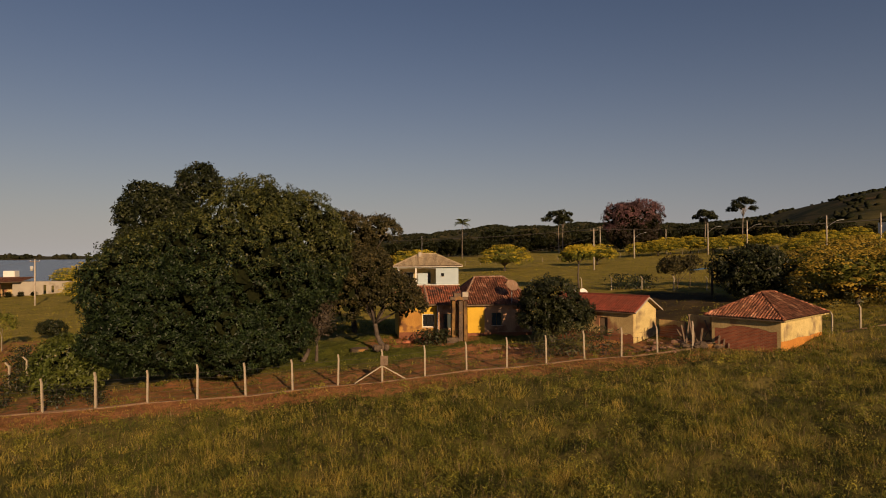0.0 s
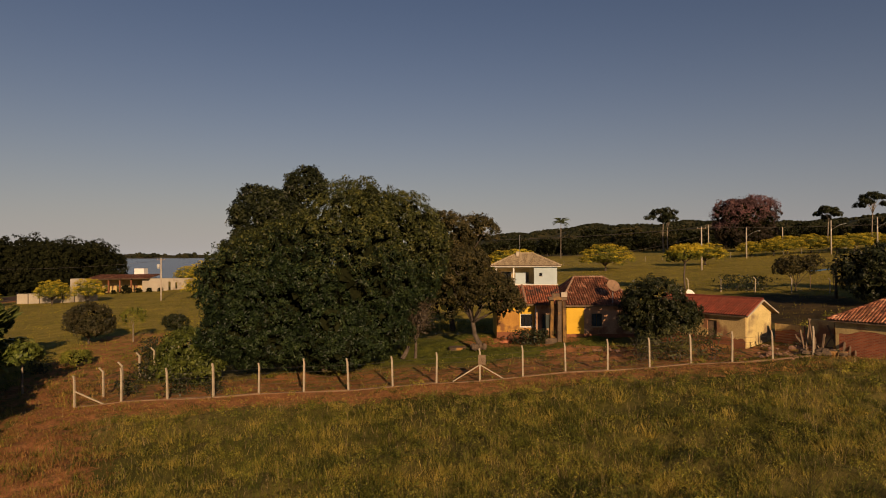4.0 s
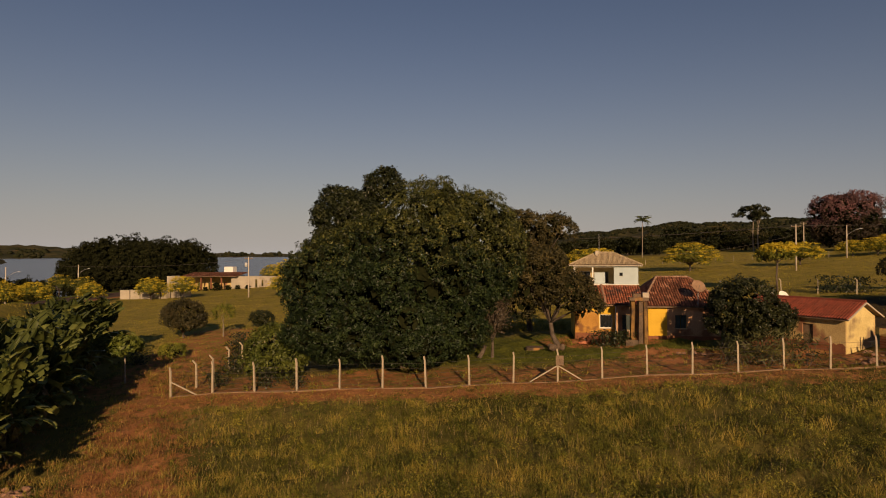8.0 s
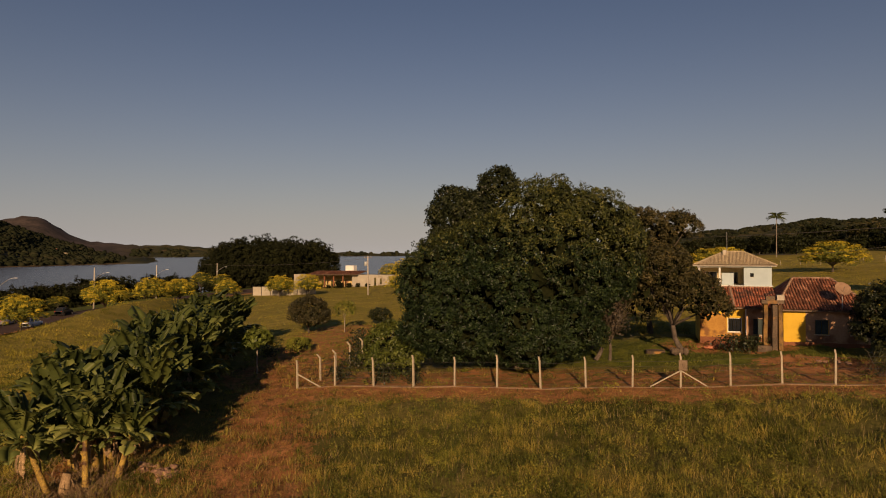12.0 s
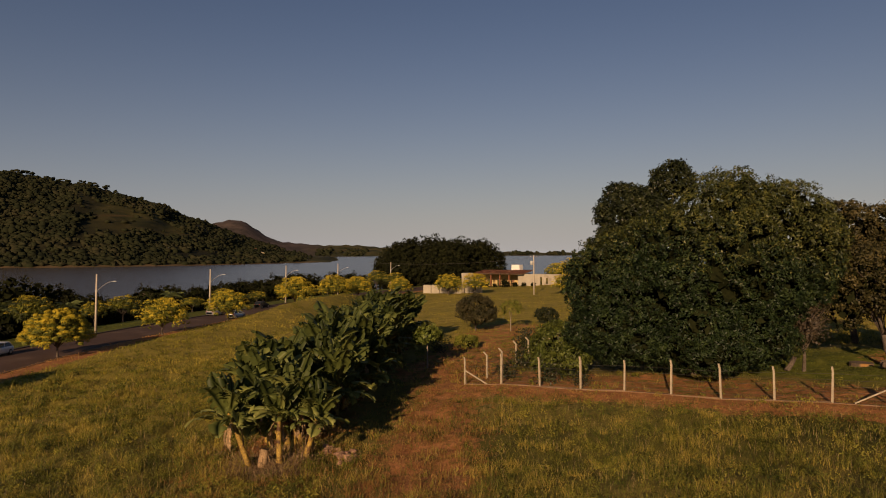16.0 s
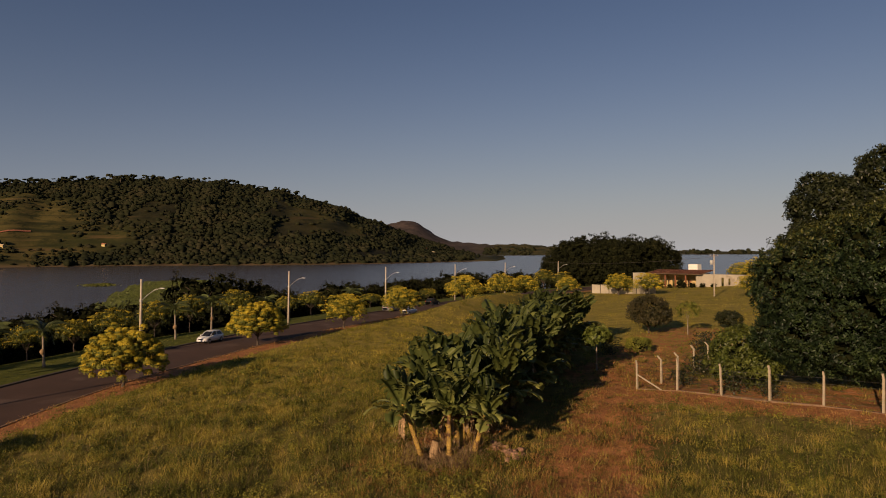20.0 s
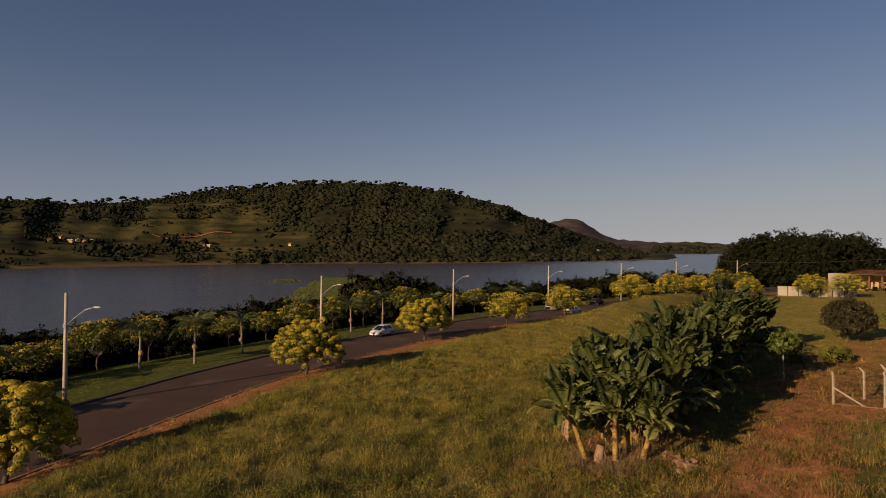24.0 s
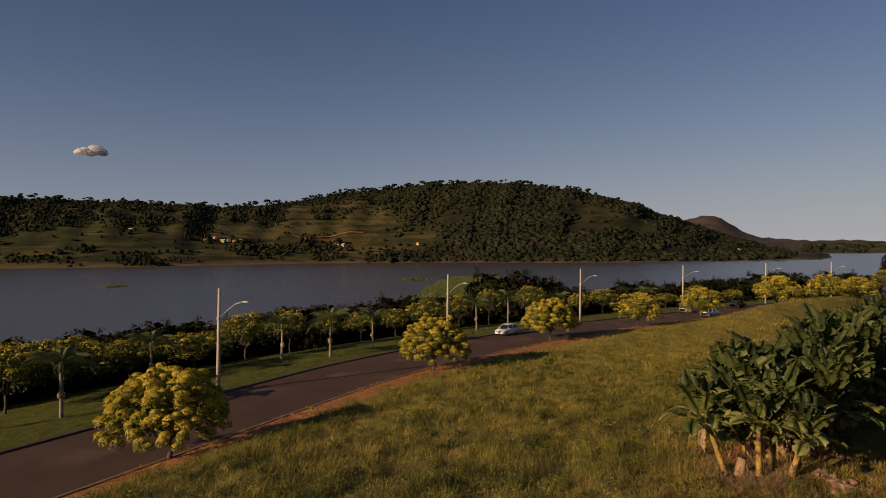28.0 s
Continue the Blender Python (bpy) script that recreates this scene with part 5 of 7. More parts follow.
def patchy(a, r):
    """Where the hill is wooded: thick on its shoulder, along the ridge and in groves; open pasture further along and by the shore."""
    x, y = -np.sin(np.radians(a)) * r, np.cos(np.radians(a)) * r
    k = np.array([noise.fractal(Vector((u * 0.008, v * 0.008, 3.1)), 1.0, 2.0, 4) for u, v in zip(x, y)])
    f = (r - 1020 - 60 * np.sin(a * 0.16)) / 620
    thick = smooth(91, 84, a) * (1 - 0.5 * smooth(84, 88, a) * smooth(0.6, 0.3, f))
    thick = thick - 1.3 * bump(a, 83.4, 2.2) * bump(f, 0.30, 0.12) - 1.5 * bump(a, 65.5, 4.2) * bump(f, 0.52, 0.22) - 0.8 * bump(a, 61.0, 3.0) * bump(f, 0.22, 0.12)
    thick = thick + 1.1 * bump(a, 92.2, 1.8) * bump(f, 0.60, 0.10) + 1.6 * bump(a, 97.2, 2.2) * bump(f, 0.10, 0.13) + 0.9 * bump(a, 92.5, 1.2) * bump(f, 0.05, 0.06) + 0.9 * bump(a, 87, 3) * bump(f, 0.06, 0.06)
    thick = thick - 1.2 * bump(a, 92, 4.2) * bump(f, 0.36, 0.09)
    thick = thick + 0.75 * smooth(0.62, 0.9, f) * smooth(94, 98, a) + 0.45 * smooth(0.40, 0.75, f) * smooth(84, 90, a) + 0.45 * bump(f, 0.55, 0.10) * smooth(98, 102, a)
    return (k * 1.5 + thick + rng.normal(0, 0.2, a.shape) > 0.36) | (rng.random(a.shape) < 0.030)


p = scatter(15500, 53, 122, 940, 1740, lambda a, r: patchy(a, r))
p = p[p[:, 2] > LAKE_Z + 1.2]
woods("hill_woods", "dark woods covering the hill across the lake", p, rng.uniform(2.4, 4.6, len(p)) * (1 + 0.7 * (rng.random(len(p)) < 0.10)), M_WOODS, 0.6, 0.8, 2)
p = scatter(9000, 55, 90, 960, 1720, lambda a, r: (patchy(a, r) & (rng.random(a.shape) < 0.25 + 0.75 * smooth(89, 83, a))))
p = p[p[:, 2] > LAKE_Z + 1.2]
woods("hill_canopy", "closed canopy of the wooded hill across the lake", p, rng.uniform(4.0, 6.5, len(p)), M_WOODS, 0.25, 0.6)
p = scatter(210, 101.6, 103.8, 1180, 1480, lambda a, r: rng.random(a.shape) < 0.8)
woods("hill_grove", "dark grove in a fold of the hill across the lake", p, rng.uniform(3.0, 5.0, len(p)), M_WOODS, 0.5, 0.8, 2)
# single tall trees that stand out along the ridge, on bare stems
ridge_line = scatter(230, 68, 118, 1560, 1640, lambda a, r: rng.random(a.shape) < 0.35 + 0.5 * bump(a, 90, 7))
tall = rng.uniform(4, 12, len(ridge_line))
woods("ridge_trees", "tall flat-crowned trees along the ridge across the lake", ridge_line + np.stack([0 * tall, 0 * tall, tall], 1), rng.uniform(4.5, 8.0, len(ridge_line)), M_WOODS, 0.3, 0.55, 4)
stems = Geo()
for (x, y, z), h in zip(ridge_line, tall):
    stems.tube([(x, y, z - 2), (x, y, z + h + 1)], [0.5, 0.3], 4)
tagged(new("ridge_stems", stems.mesh("ridge_stems", M_BARK)), "thin bare stems of the ridge trees", "tree trunks", kind="stuff")
# woods behind the farm: dark hilltops, open grass on the nearer hill
p = scatter(9000, -46, 9, 560, 1750, lambda a, r: np.sin(a * 1.1) + np.sin(r * 0.02 + a) + rng.normal(0, .5, a.shape) + smooth(1050, 1300, r) * 2.2 * smooth(-30, -24, a) - 0.1 * smooth(-24, -30, a) + smooth(-30, -36, a) > 1.0)
woods("inland_woods", "dark woods on distant hills behind the farm", p, rng.uniform(2.0, 3.8, len(p)), M_WOODS)
p = scatter(900, 18, 52, 3060, 3500, lambda a, r: np.sin(a * 2.1) + rng.normal(0, .6, a.shape) > 0.2)
woods("far_shore_woods", "thin line of woods on the far shore", p, rng.uniform(8, 15, len(p)), M_WOODS)

# ---- buildings ----
def wall(a, b, z0, z1, thick, openings=()):
    """A wall along a to b with real openings (u0, u1, z0, z1); its thickness goes to the left of a to b."""
    a, b = Vector((*a, 0)), Vector((*b, 0))
    d = (b - a)
    length = d.length
    d /= length
    n = Vector((-d.y, d.x, 0))
    us = sorted({0, length, *[o[0] for o in openings], *[o[1] for o in openings]})
    g = Geo()

    def block(u0, u1, lo, hi):
        c = [a + d * u0, a + d * u1, a + d * u1 + n * thick, a + d * u0 + n * thick]
        g.add([(p.x, p.y, lo) for p in c] + [(p.x, p.y, hi) for p in c], [(3, 2, 1, 0), (4, 5, 6, 7), (0, 1, 5, 4), (1, 2, 6, 5), (2, 3, 7, 6), (3, 0, 4, 7)])

    for u0, u1 in zip(us[:-1], us[1:]):
        hole = [o for o in openings if o[0] <= u0 + 1e-6 and o[1] >= u1 - 1e-6]
        if hole:
            if hole[0][2] > z0:
                block(u0, u1, z0, hole[0][2])
            block(u0, u1, hole[0][3], z1)
        else:
            block(u0, u1, z0, z1)
    return g


def ragged(a, b, z0, z1, proud, seed, low=0.12, high=0.12, step=0.22, slope=0.0):
    """A coat of plaster or wash on a wall face, with uneven lower and upper edges."""
    a, b = Vector((*a, 0)), Vector((*b, 0))
    d = (b - a)
    k = max(2, int(d.length / step))
    n = Vector((d.y, -d.x, 0)).normalized() * proud
    q = random.Random(seed)
    g, rows = Geo(), []
    for i in range(k + 1):
        p = a + d * (i / k)
        lo = z0 + q.uniform(-low, low) + low * 2.5 * math.sin(i * 0.35 + seed) if low else z0
        hi = z1 + q.uniform(-high, high) + slope * i / k if high else z1
        rows += [(p.x, p.y, lo), (p.x + n.x, p.y + n.y, lo), (p.x + n.x, p.y + n.y, hi), (p.x, p.y, hi)]
    return g.add(rows, [(4 * i + a, 4 * i + a + 1, 4 * i + a + 5, 4 * i + a + 4) for i in range(k) for a in range(3)])


def tiles(e0, e1, t0, t1, material, name="roof_slope", pitch=0.225, row=0.42):
    """Half-round clay tiles in courses over one roof slope: eave e0 to e1, ridge t0 to t1 above it (t0 over e0's end)."""
    e0, e1, t0, t1 = (np.array(p, float) for p in (e0, e1, t0, t1))
    u = (e1 - e0)
    w = np.linalg.norm(u)
    u /= w
    n = np.cross(u, t0 - e0 if np.linalg.norm(np.cross(u, t0 - e0)) > 0.1 else t1 - e0)
    n /= np.linalg.norm(n)
    if n[2] < 0:
        n = -n
    v = np.cross(n, u)
    if v[2] < 0:
        v = -v
    ua, ub, top = (t0 - e0) @ u, (t1 - e0) @ u, (t0 - e0) @ v
    quads = []
    cols = max(1, int(w / pitch))
    ang = np.linspace(0, math.pi, 5)
    for c in range(cols):
        uc = (c + 0.5) * w / cols
        reach = top
        if ua > 0.01:
            reach = min(reach, top * uc / ua)
        if ub < w - 0.01:
            reach = min(reach, top * (w - uc) / (w - ub))
        rows = max(1, int(round(reach / row)))
        for r in range(rows):
            v0, v1 = r * reach / rows - 0.03, (r + 1) * reach / rows
            j = rng.uniform(-0.014, 0.014, 3)
            for k in range(4):
                p = []
                for vv, lift, aa in ((v0, 0.055, ang[k]), (v0, 0.055, ang[k + 1]), (v1, 0.015, ang[k + 1]), (v1, 0.015, ang[k])):
                    s = 0.44 * w / cols
                    p.append(e0 + u * (uc + j[0] + s * math.cos(aa)) + v * (vv + j[1]) + n * (lift + j[2] * 0.6 + 0.115 * math.sin(aa)))
                quads.append(p)
    g = quad_mesh(name, np.array(quads), material)
    return g


def slab(points, down, material, name="roof_deck"):
    g = Geo()
    k = len(points)
    low = [(p[0], p[1], p[2] - down) for p in points]
    g.add(list(points) + low, [tuple(range(k)), tuple(range(2 * k - 1, k - 1, -1))] + [(i, k + i, k + (i + 1) % k, (i + 1) % k) for i in range(k)])
    return g.mesh(name, material)


def hip_roof(parent, x0, y0, x1, y1, z, rise, inset_x, inset_y, material, over=0.45, ridge_mat=M_RIDGE, along_y=False):
    """Four tiled slopes with a deck and ridge tiles: a roof part with the rest under it."""
    x0, y0, x1, y1 = x0 - over, y0 - over, x1 + over, y1 + over
    my, mx = (y0 + y1) / 2, (x0 + x1) / 2
    a, b = ((mx, y0 + inset_y), (mx, y1 - inset_y)) if along_y else ((x0 + inset_x, my), (x1 - inset_x, my))
    zt = z + rise
    c = [(x0, y0, z), (x1, y0, z), (x1, y1, z), (x0, y1, z)]
    A, B = (*a, zt), (*b, zt)
    if along_y:
        deck = [[c[0], c[1], A], [c[1], c[2], B, A], [c[2], c[3], B], [c[3], c[0], A, B]]
        slopes = [(c[0], c[1], A, A), (c[1], c[2], A, B), (c[2], c[3], B, B), (c[3], c[0], B, A)]
        hips = [(c[0], A), (c[1], A), (c[2], B), (c[3], B), (A, B)]
    else:
        deck = [[c[0], c[1], B, A], [c[1], c[2], B], [c[2], c[3], A, B], [c[3], c[0], A]]
        slopes = [(c[0], c[1], A, B), (c[1], c[2], B, B), (c[2], c[3], B, A), (c[3], c[0], A, A)]
        hips = [(c[0], A), (c[3], A), (c[1], B), (c[2], B), (A, B)]
    g = Geo()
    for d in deck:
        k = len(d)
        g.add(list(d) + [(p[0], p[1], p[2] - 0.08) for p in d], [tuple(range(k)), tuple(range(2 * k - 1, k - 1, -1))] + [(i, (i + 1) % k, k + (i + 1) % k, k + i) for i in range(k)])
    roof = part("roof", g.mesh("roof", M_TIMBER), parent)
    for s in slopes:
        tagged(part("tile_slope", tiles(*s, material, "tile_slope"), roof), kind="stuff")
    for p, r in hips:
        p, r = Vector(p), Vector(r)
        if (r - p).length > 0.2:
            k = max(2, int((r - p).length / 0.35))
            h = Geo()
            for i in range(k):
                s, e = p.lerp(r, i / k), p.lerp(r, (i + 1.08) / k)
                h.tube([s + Vector((0, 0, 0.10)), e + Vector((0, 0, 0.06))], [0.13, 0.10], 7)
            part("ridge_tiles", h.mesh("ridge_tiles", ridge_mat, True), roof, "pale lime-pointed ridge tiles")
    return roof


def window(parent, a, b, u0, u1, z0, z1, frame_mat, pane_mat=M_GLASS, leaves_n=2, inset=0.1, name="window"):
    """Frame, panes and sill set into an opening of the wall a to b."""
    a, b = Vector((*a, 0)), Vector((*b, 0))
    d = (b - a).normalized()
    n = Vector((-d.y, d.x, 0))

    def bar(lo, hi, zl, zh, near, far):
        c = [a + d * lo + n * near, a + d * hi + n * near, a + d * hi + n * far, a + d * lo + n * far]
        return Geo().add([(p.x, p.y, zl) for p in c] + [(p.x, p.y, zh) for p in c], [(3, 2, 1, 0), (4, 5, 6, 7), (0, 1, 5, 4), (1, 2, 6, 5), (2, 3, 7, 6), (3, 0, 4, 7)])

    g = Geo()
    for lo, hi, zl, zh in ((u0, u0 + 0.07, z0, z1), (u1 - 0.07, u1, z0, z1), (u0 + 0.07, u1 - 0.07, z1 - 0.07, z1), (u0 + 0.07, u1 - 0.07, z0, z0 + 0.07)):
        k = bar(lo, hi, zl, zh, inset, inset + 0.08)
        g.add(k.v, k.f)
    w = part(name, g.mesh(name, frame_mat), parent)
    for i in range(leaves_n):
        s = (u1 - u0 - 0.14) / leaves_n
        part("pane", bar(u0 + 0.07 + s * i + 0.015, u0 + 0.07 + s * (i + 1) - 0.015, z0 + 0.07, z1 - 0.07, inset + 0.02, inset + 0.05).mesh("pane", pane_mat), w)
    part("sill", bar(u0 - 0.06, u1 + 0.06, z0 - 0.07, z0 - 0.004, -0.06, inset).mesh("sill", M_CONCRETE), w)
    return w


def brick_paint():
    """Courses of thin fired bricks in earth mortar."""
    m = bpy.data.materials.new("old brickwork")
    m.use_nodes = True
    n, l = m.node_tree.nodes, m.node_tree.links
    b = n["Principled BSDF"]
    b.inputs["Roughness"].default_value = 0.95
    co, mp, k, no = n.new("ShaderNodeTexCoord"), n.new("ShaderNodeMapping"), n.new("ShaderNodeTexBrick"), n.new("ShaderNodeTexNoise")
    sp, cb = n.new("ShaderNodeSeparateXYZ"), n.new("ShaderNodeCombineXYZ")
    l.new(co.outputs["Object"], sp.inputs[0]), l.new(sp.outputs["Y"], cb.inputs["X"]), l.new(sp.outputs["Z"], cb.inputs["Y"])
    no.inputs["Scale"].default_value, no.inputs["Detail"].default_value = 1.3, 5
    k.inputs["Scale"].default_value, k.inputs["Brick Width"].default_value, k.inputs["Row Height"].default_value = 1.0, 0.30, 0.105
    k.inputs["Mortar Size"].default_value, k.inputs["Bias"].default_value = 0.020, 0.0
    k.inputs["Color1"].default_value, k.inputs["Color2"].default_value, k.inputs["Mortar"].default_value = (0.42, 0.115, 0.045, 1), (0.25, 0.062, 0.030, 1), (0.33, 0.16, 0.085, 1)
    l.new(cb.outputs[0], mp.inputs[0]), l.new(mp.outputs[0], k.inputs["Vector"]), l.new(co.outputs["Object"], no.inputs["Vector"])
    h, r = n.new("ShaderNodeHueSaturation"), n.new("ShaderNodeMapRange")
    r.inputs["To Min"].default_value, r.inputs["To Max"].default_value = 0.55, 1.5
    l.new(no.outputs["Fac"], r.inputs["Value"]), l.new(r.outputs[0], h.inputs["Value"]), l.new(k.outputs["Color"], h.inputs["Color"])
    l.new(h.outputs[0], b.inputs["Base Color"])
    bp = n.new("ShaderNodeBump")
    bp.inputs["Distance"].default_value = 0.02
    l.new(k.outputs["Fac"], bp.inputs["Height"]), l.new(bp.outputs[0], b.inputs["Normal"])
    bp.invert = True
    return m


M_BRICKWORK = brick_paint()


def brick_house():
    t = thing("brick_outbuilding", pose(24.4, 46.0, 4.05, 0, 0, 41.3), "old brick outbuilding with peeling cream plaster and a tiled hip roof", "house")
    W, D, H = 8.3, 5.1, 3.0
    part("wall", wall((0, 0), (W, 0), -0.5, H, 0.24).mesh("wall", M_BEIGEWALL), t)
    part("wall", wall((W, 0), (W, D), -0.5, H, 0.24).mesh("wall", M_BEIGEWALL), t)
    part("wall", wall((W, D), (0, D), -0.5, H, 0.24).mesh("wall", M_BEIGEWALL), t)
    brick = part("brick_wall", wall((0, D - 0.24), (0, 0.24), -0.5, H, 0.24).mesh("brick_wall", M_BRICKWORK), t, "bare brick wall of thin red courses")
    part("plaster", ragged((0, D), (0, 0.05), 2.2, H, 0.025, 4, 0.055, 0).mesh("plaster", M_BEIGEWALL), brick, "stained beige plaster left under the eave")
    part("plaster", ragged((0.02, 0), (W - 0.02, 0), 1.4, H, 0.03, 9, 0.016, 0).mesh("plaster", M_CREAM), t, "peeling cream plaster")
    part("base_coat", ragged((0, 0), (W, 0), -0.5, 1.5, 0.015, 5, 0, 0.02).mesh("base_coat", M_ORANGEBASE), t, "orange clay-coloured lower wall")
    hip_roof(t, 0, 0, W, D, H - 0.05, 1.7, 3.5, 2.6, M_TILE, 0.4, M_TILE)
    rafter = Geo().box(0, -0.46, H - 0.13, 0.16, 0.06, H - 0.034).mesh("rafter_end", M_CREAM)
    for i in range(28):
        part("rafter_end", rafter, t).matrix_local = pose(-0.3 + i * 0.32, 0, 0)


def shed():
    t = thing("farm_shed", pose(16.1, 53.9, 4.35, 0, 0, 45), "small cream plastered shed with a red tiled gable roof", "shed")
    W, D, H, R = 4.1, 8.2, 2.65, 1.05
    part("wall", wall((0, D), (0, 0), -0.5, H, 0.2, [(4.9, 5.75, -0.5, 1.95)]).mesh("wall", M_BEIGEWALL), t)
    part("door", wall((0.12, 3.3), (0.12, 2.46), -0.5, 1.94, 0.05).mesh("door", M_TIMBER), t, "closed weathered plank door")
    part("wall", wall((W, 0), (W, D), -0.5, H, 0.2).mesh("wall", M_BEIGEWALL), t)
    for y in (0, D - 0.2):
        g = Geo()
        p = [(0.204, y, -0.5), (W - 0.204, y, -0.5), (W - 0.204, y, H), (W / 2, y, H + R * 0.94), (0.204, y, H)]
        g.add(p + [(a, b + 0.2, c) for a, b, c in p], [(0, 1, 2, 3, 4), (9, 8, 7, 6, 5)] + [(i, 5 + i, 5 + (i + 1) % 5, (i + 1) % 5) for i in range(5)])
        part("gable_wall", g.mesh("gable_wall", M_CREAM), t, "cream gable wall with brown damp stains")
    part("base_coat", ragged((0, D), (0, 0), -0.5, 0.55, 0.02, 3, 0, 0.14).mesh("base_coat", M_BROWNBASE), t, "red-brown damp-stained lower wall")
    o = 0.4
    zl = H - o * R / (W / 2) + 0.06
    for s, x in ((1, -o), (-1, W + o)):
        a, b, c, d = (x, -o, zl), (x, D + o, zl), (W / 2, D + o, H + R), (W / 2, -o, H + R)
        roof = part("roof", slab([a, b, c, d] if s < 0 else [a, d, c, b], 0.07, M_TIMBER, "roof"), t)
        tagged(part("tile_slope", tiles(a, b, d, c, M_TILERED, "tile_slope"), roof), kind="stuff")
        part("bargeboard", Geo().tube([(x, -o - 0.02, zl), (W / 2, -o - 0.02, H + R)], 0.07, 4, True).mesh("bargeboard", M_CONCRETE), roof, "pale board along the gable edge")
    part("ridge_tiles", Geo().tube([(W / 2, -o, H + R + 0.08), (W / 2, D + o, H + R + 0.08)], 0.13, 8).mesh("ridge_tiles", M_TILERED), t)


def yellow_house():
    t = thing("farmhouse", pose(2.1, 61.2, 3.75, 0, 0, 8), "old yellow farmhouse with worn brown clay-tiled roofs", "house")
    W, D, H = 6.6, 9.0, 3.35
    front = [(2.6, 3.6, 1.25, 2.45), (5.2, 6.1, 1.25, 2.45)]
    part("wall", wall((0, 0), (W, 0), -0.6, H, 0.25, front).mesh("wall", M_YELLOWWALL), t)
    part("wall", wall((W, 0), (W, D), -0.6, H, 0.25).mesh("wall", M_YELLOWWALL), t)
    part("wall", wall((W, D), (0, D), -0.6, H, 0.25).mesh("wall", M_YELLOWWALL), t)
    part("wall", wall((0, D), (0, 0), -0.6, H, 0.25).mesh("wall", M_YELLOWWALL), t)
    for u0, u1, z0, z1 in front:
        window(t, (0, 0), (W, 0), u0, u1, z0, z1, M_SHUTTER, M_SHUTTER)
    part("base_coat", ragged((0.0, 0), (W, 0), -0.6, 0.55, 0.02, 2, 0, 0.02).mesh("base_coat", M_BROWNBASE), t, "red-brown painted plinth")
    for u0, u1, z0, z1 in ((1.9, 2.6, 0.5, 3.2), (3.6, 5.2, 0.5, 3.2), (6.1, 6.6, 0.5, 3.2), (2.6, 3.6, 0.5, 1.17), (5.2, 6.1, 0.5, 1.17), (2.6, 3.6, 2.45, 3.2), (5.2, 6.1, 2.45, 3.2)):
        part("plaster", ragged((u0, 0), (u1, 0), z0, z1, 0.008, 5, 0, 0).mesh("plaster", M_PEELED), t, "peeled pinkish-brown plaster")
    hip_roof(t, 0, 0, W, D, H - 0.1, 2.45, 2.3, 4.0, M_TILE, 0.5)
    # lower wing
    L, y0, h = 6.2, 2.2, 3.3
    holes = [(2.3, 3.5, 0.95, 2.25), (4.4, 5.2, 0.8, 2.2)]
    part("wing_wall", wall((-L, y0), (-0.004, y0), -0.6, h, 0.25, holes).mesh("wing_wall", M_YELLOWWALL), t)
    part("wing_wall", wall((-L, y0 + 6), (-L, y0 + 0.254), -0.6, h, 0.25).mesh("wing_wall", M_YELLOWWALL), t)
    part("wing_wall", wall((-0.004, y0 + 6.2), (-L, y0 + 6.2), -0.6, h, 0.25).mesh("wing_wall", M_YELLOWWALL), t)
    window(t, (-L, y0), (0, y0), 2.3, 3.5, 0.95, 2.25, M_WHITE, M_GLASS, 3)
    window(t, (-L, y0), (0, y0), 4.4, 5.2, 0.8, 2.2, M_SHUTTER, M_SHUTTER, 2)
    # orange stain, with the yard tree's shade put into its colour
    for u0, u1, z0, z1 in ((-L, -3.98, 0.45, 2.75), (-3.98, -2.62, 0.45, 0.86), (-2.62, -2.46, 0.45, 2.75)):
        part("wash", ragged((u0, y0), (u1, y0), z0, z1, 0.012, 17, 0, 0.16 * (z1 > 1)).mesh("wash", M_OCHREWASH), t, "orange-stained wall face toned for shade")
    # brown plaster here has the tank stand's shade put into its colour
    for u0, u1, z0, z1 in ((-2.34, -1.8, 0.45, 3.2), (-1.0, -0.02, 0.45, 3.2), (-1.8, -1.0, 0.45, 0.72), (-1.8, -1.0, 2.2, 3.2)):
        part("plaster", ragged((u0, y0), (u1, y0), z0, z1, 0.008, 5, 0, 0).mesh("plaster", M_PEELED), t, "peeled brown plaster toned for shade")
    part("base_coat", ragged((-L, y0), (-0.01, y0), -0.6, 0.5, 0.02, 7, 0, 0.02).mesh("base_coat", M_BROWNBASE), t, "red-brown painted plinth")
    a, b = (-L - 0.4, y0 - 0.5, h - 0.12), (0.3, y0 - 0.5, h - 0.12)
    c, d = (0.3, y0 + 3.1, h + 1.5), (-L - 0.4, y0 + 3.1, h + 1.5)
    e, f = (-L - 0.4, y0 + 6.7, h - 0.12), (0.3, y0 + 6.7, h - 0.12)
    for p, mat in (((a, b, c, d), M_TILEORANGE), ((f, e, d, c), M_TILEORANGE)):
        roof = part("wing_roof", slab(p, 0.08, M_TIMBER, "wing_roof"), t)
        tagged(part("tile_slope", tiles(p[0], p[1], p[3], p[2], mat, "tile_slope"), roof), kind="stuff")
    part("ridge_tiles", Geo().tube([d, (c[0] - 0.2, c[1], c[2])], 0.14, 7).mesh("ridge_tiles", M_RIDGE), t, "pale ridge tiles")
    part("ridge_tiles", Geo().tube([(-3.4, y0 - 0.5, h + 0.03), (-3.4, y0 + 3.1, h + 1.6)], 0.13, 7).mesh("ridge_tiles", M_RIDGE), t, "pale mortar seam down a roof slope")
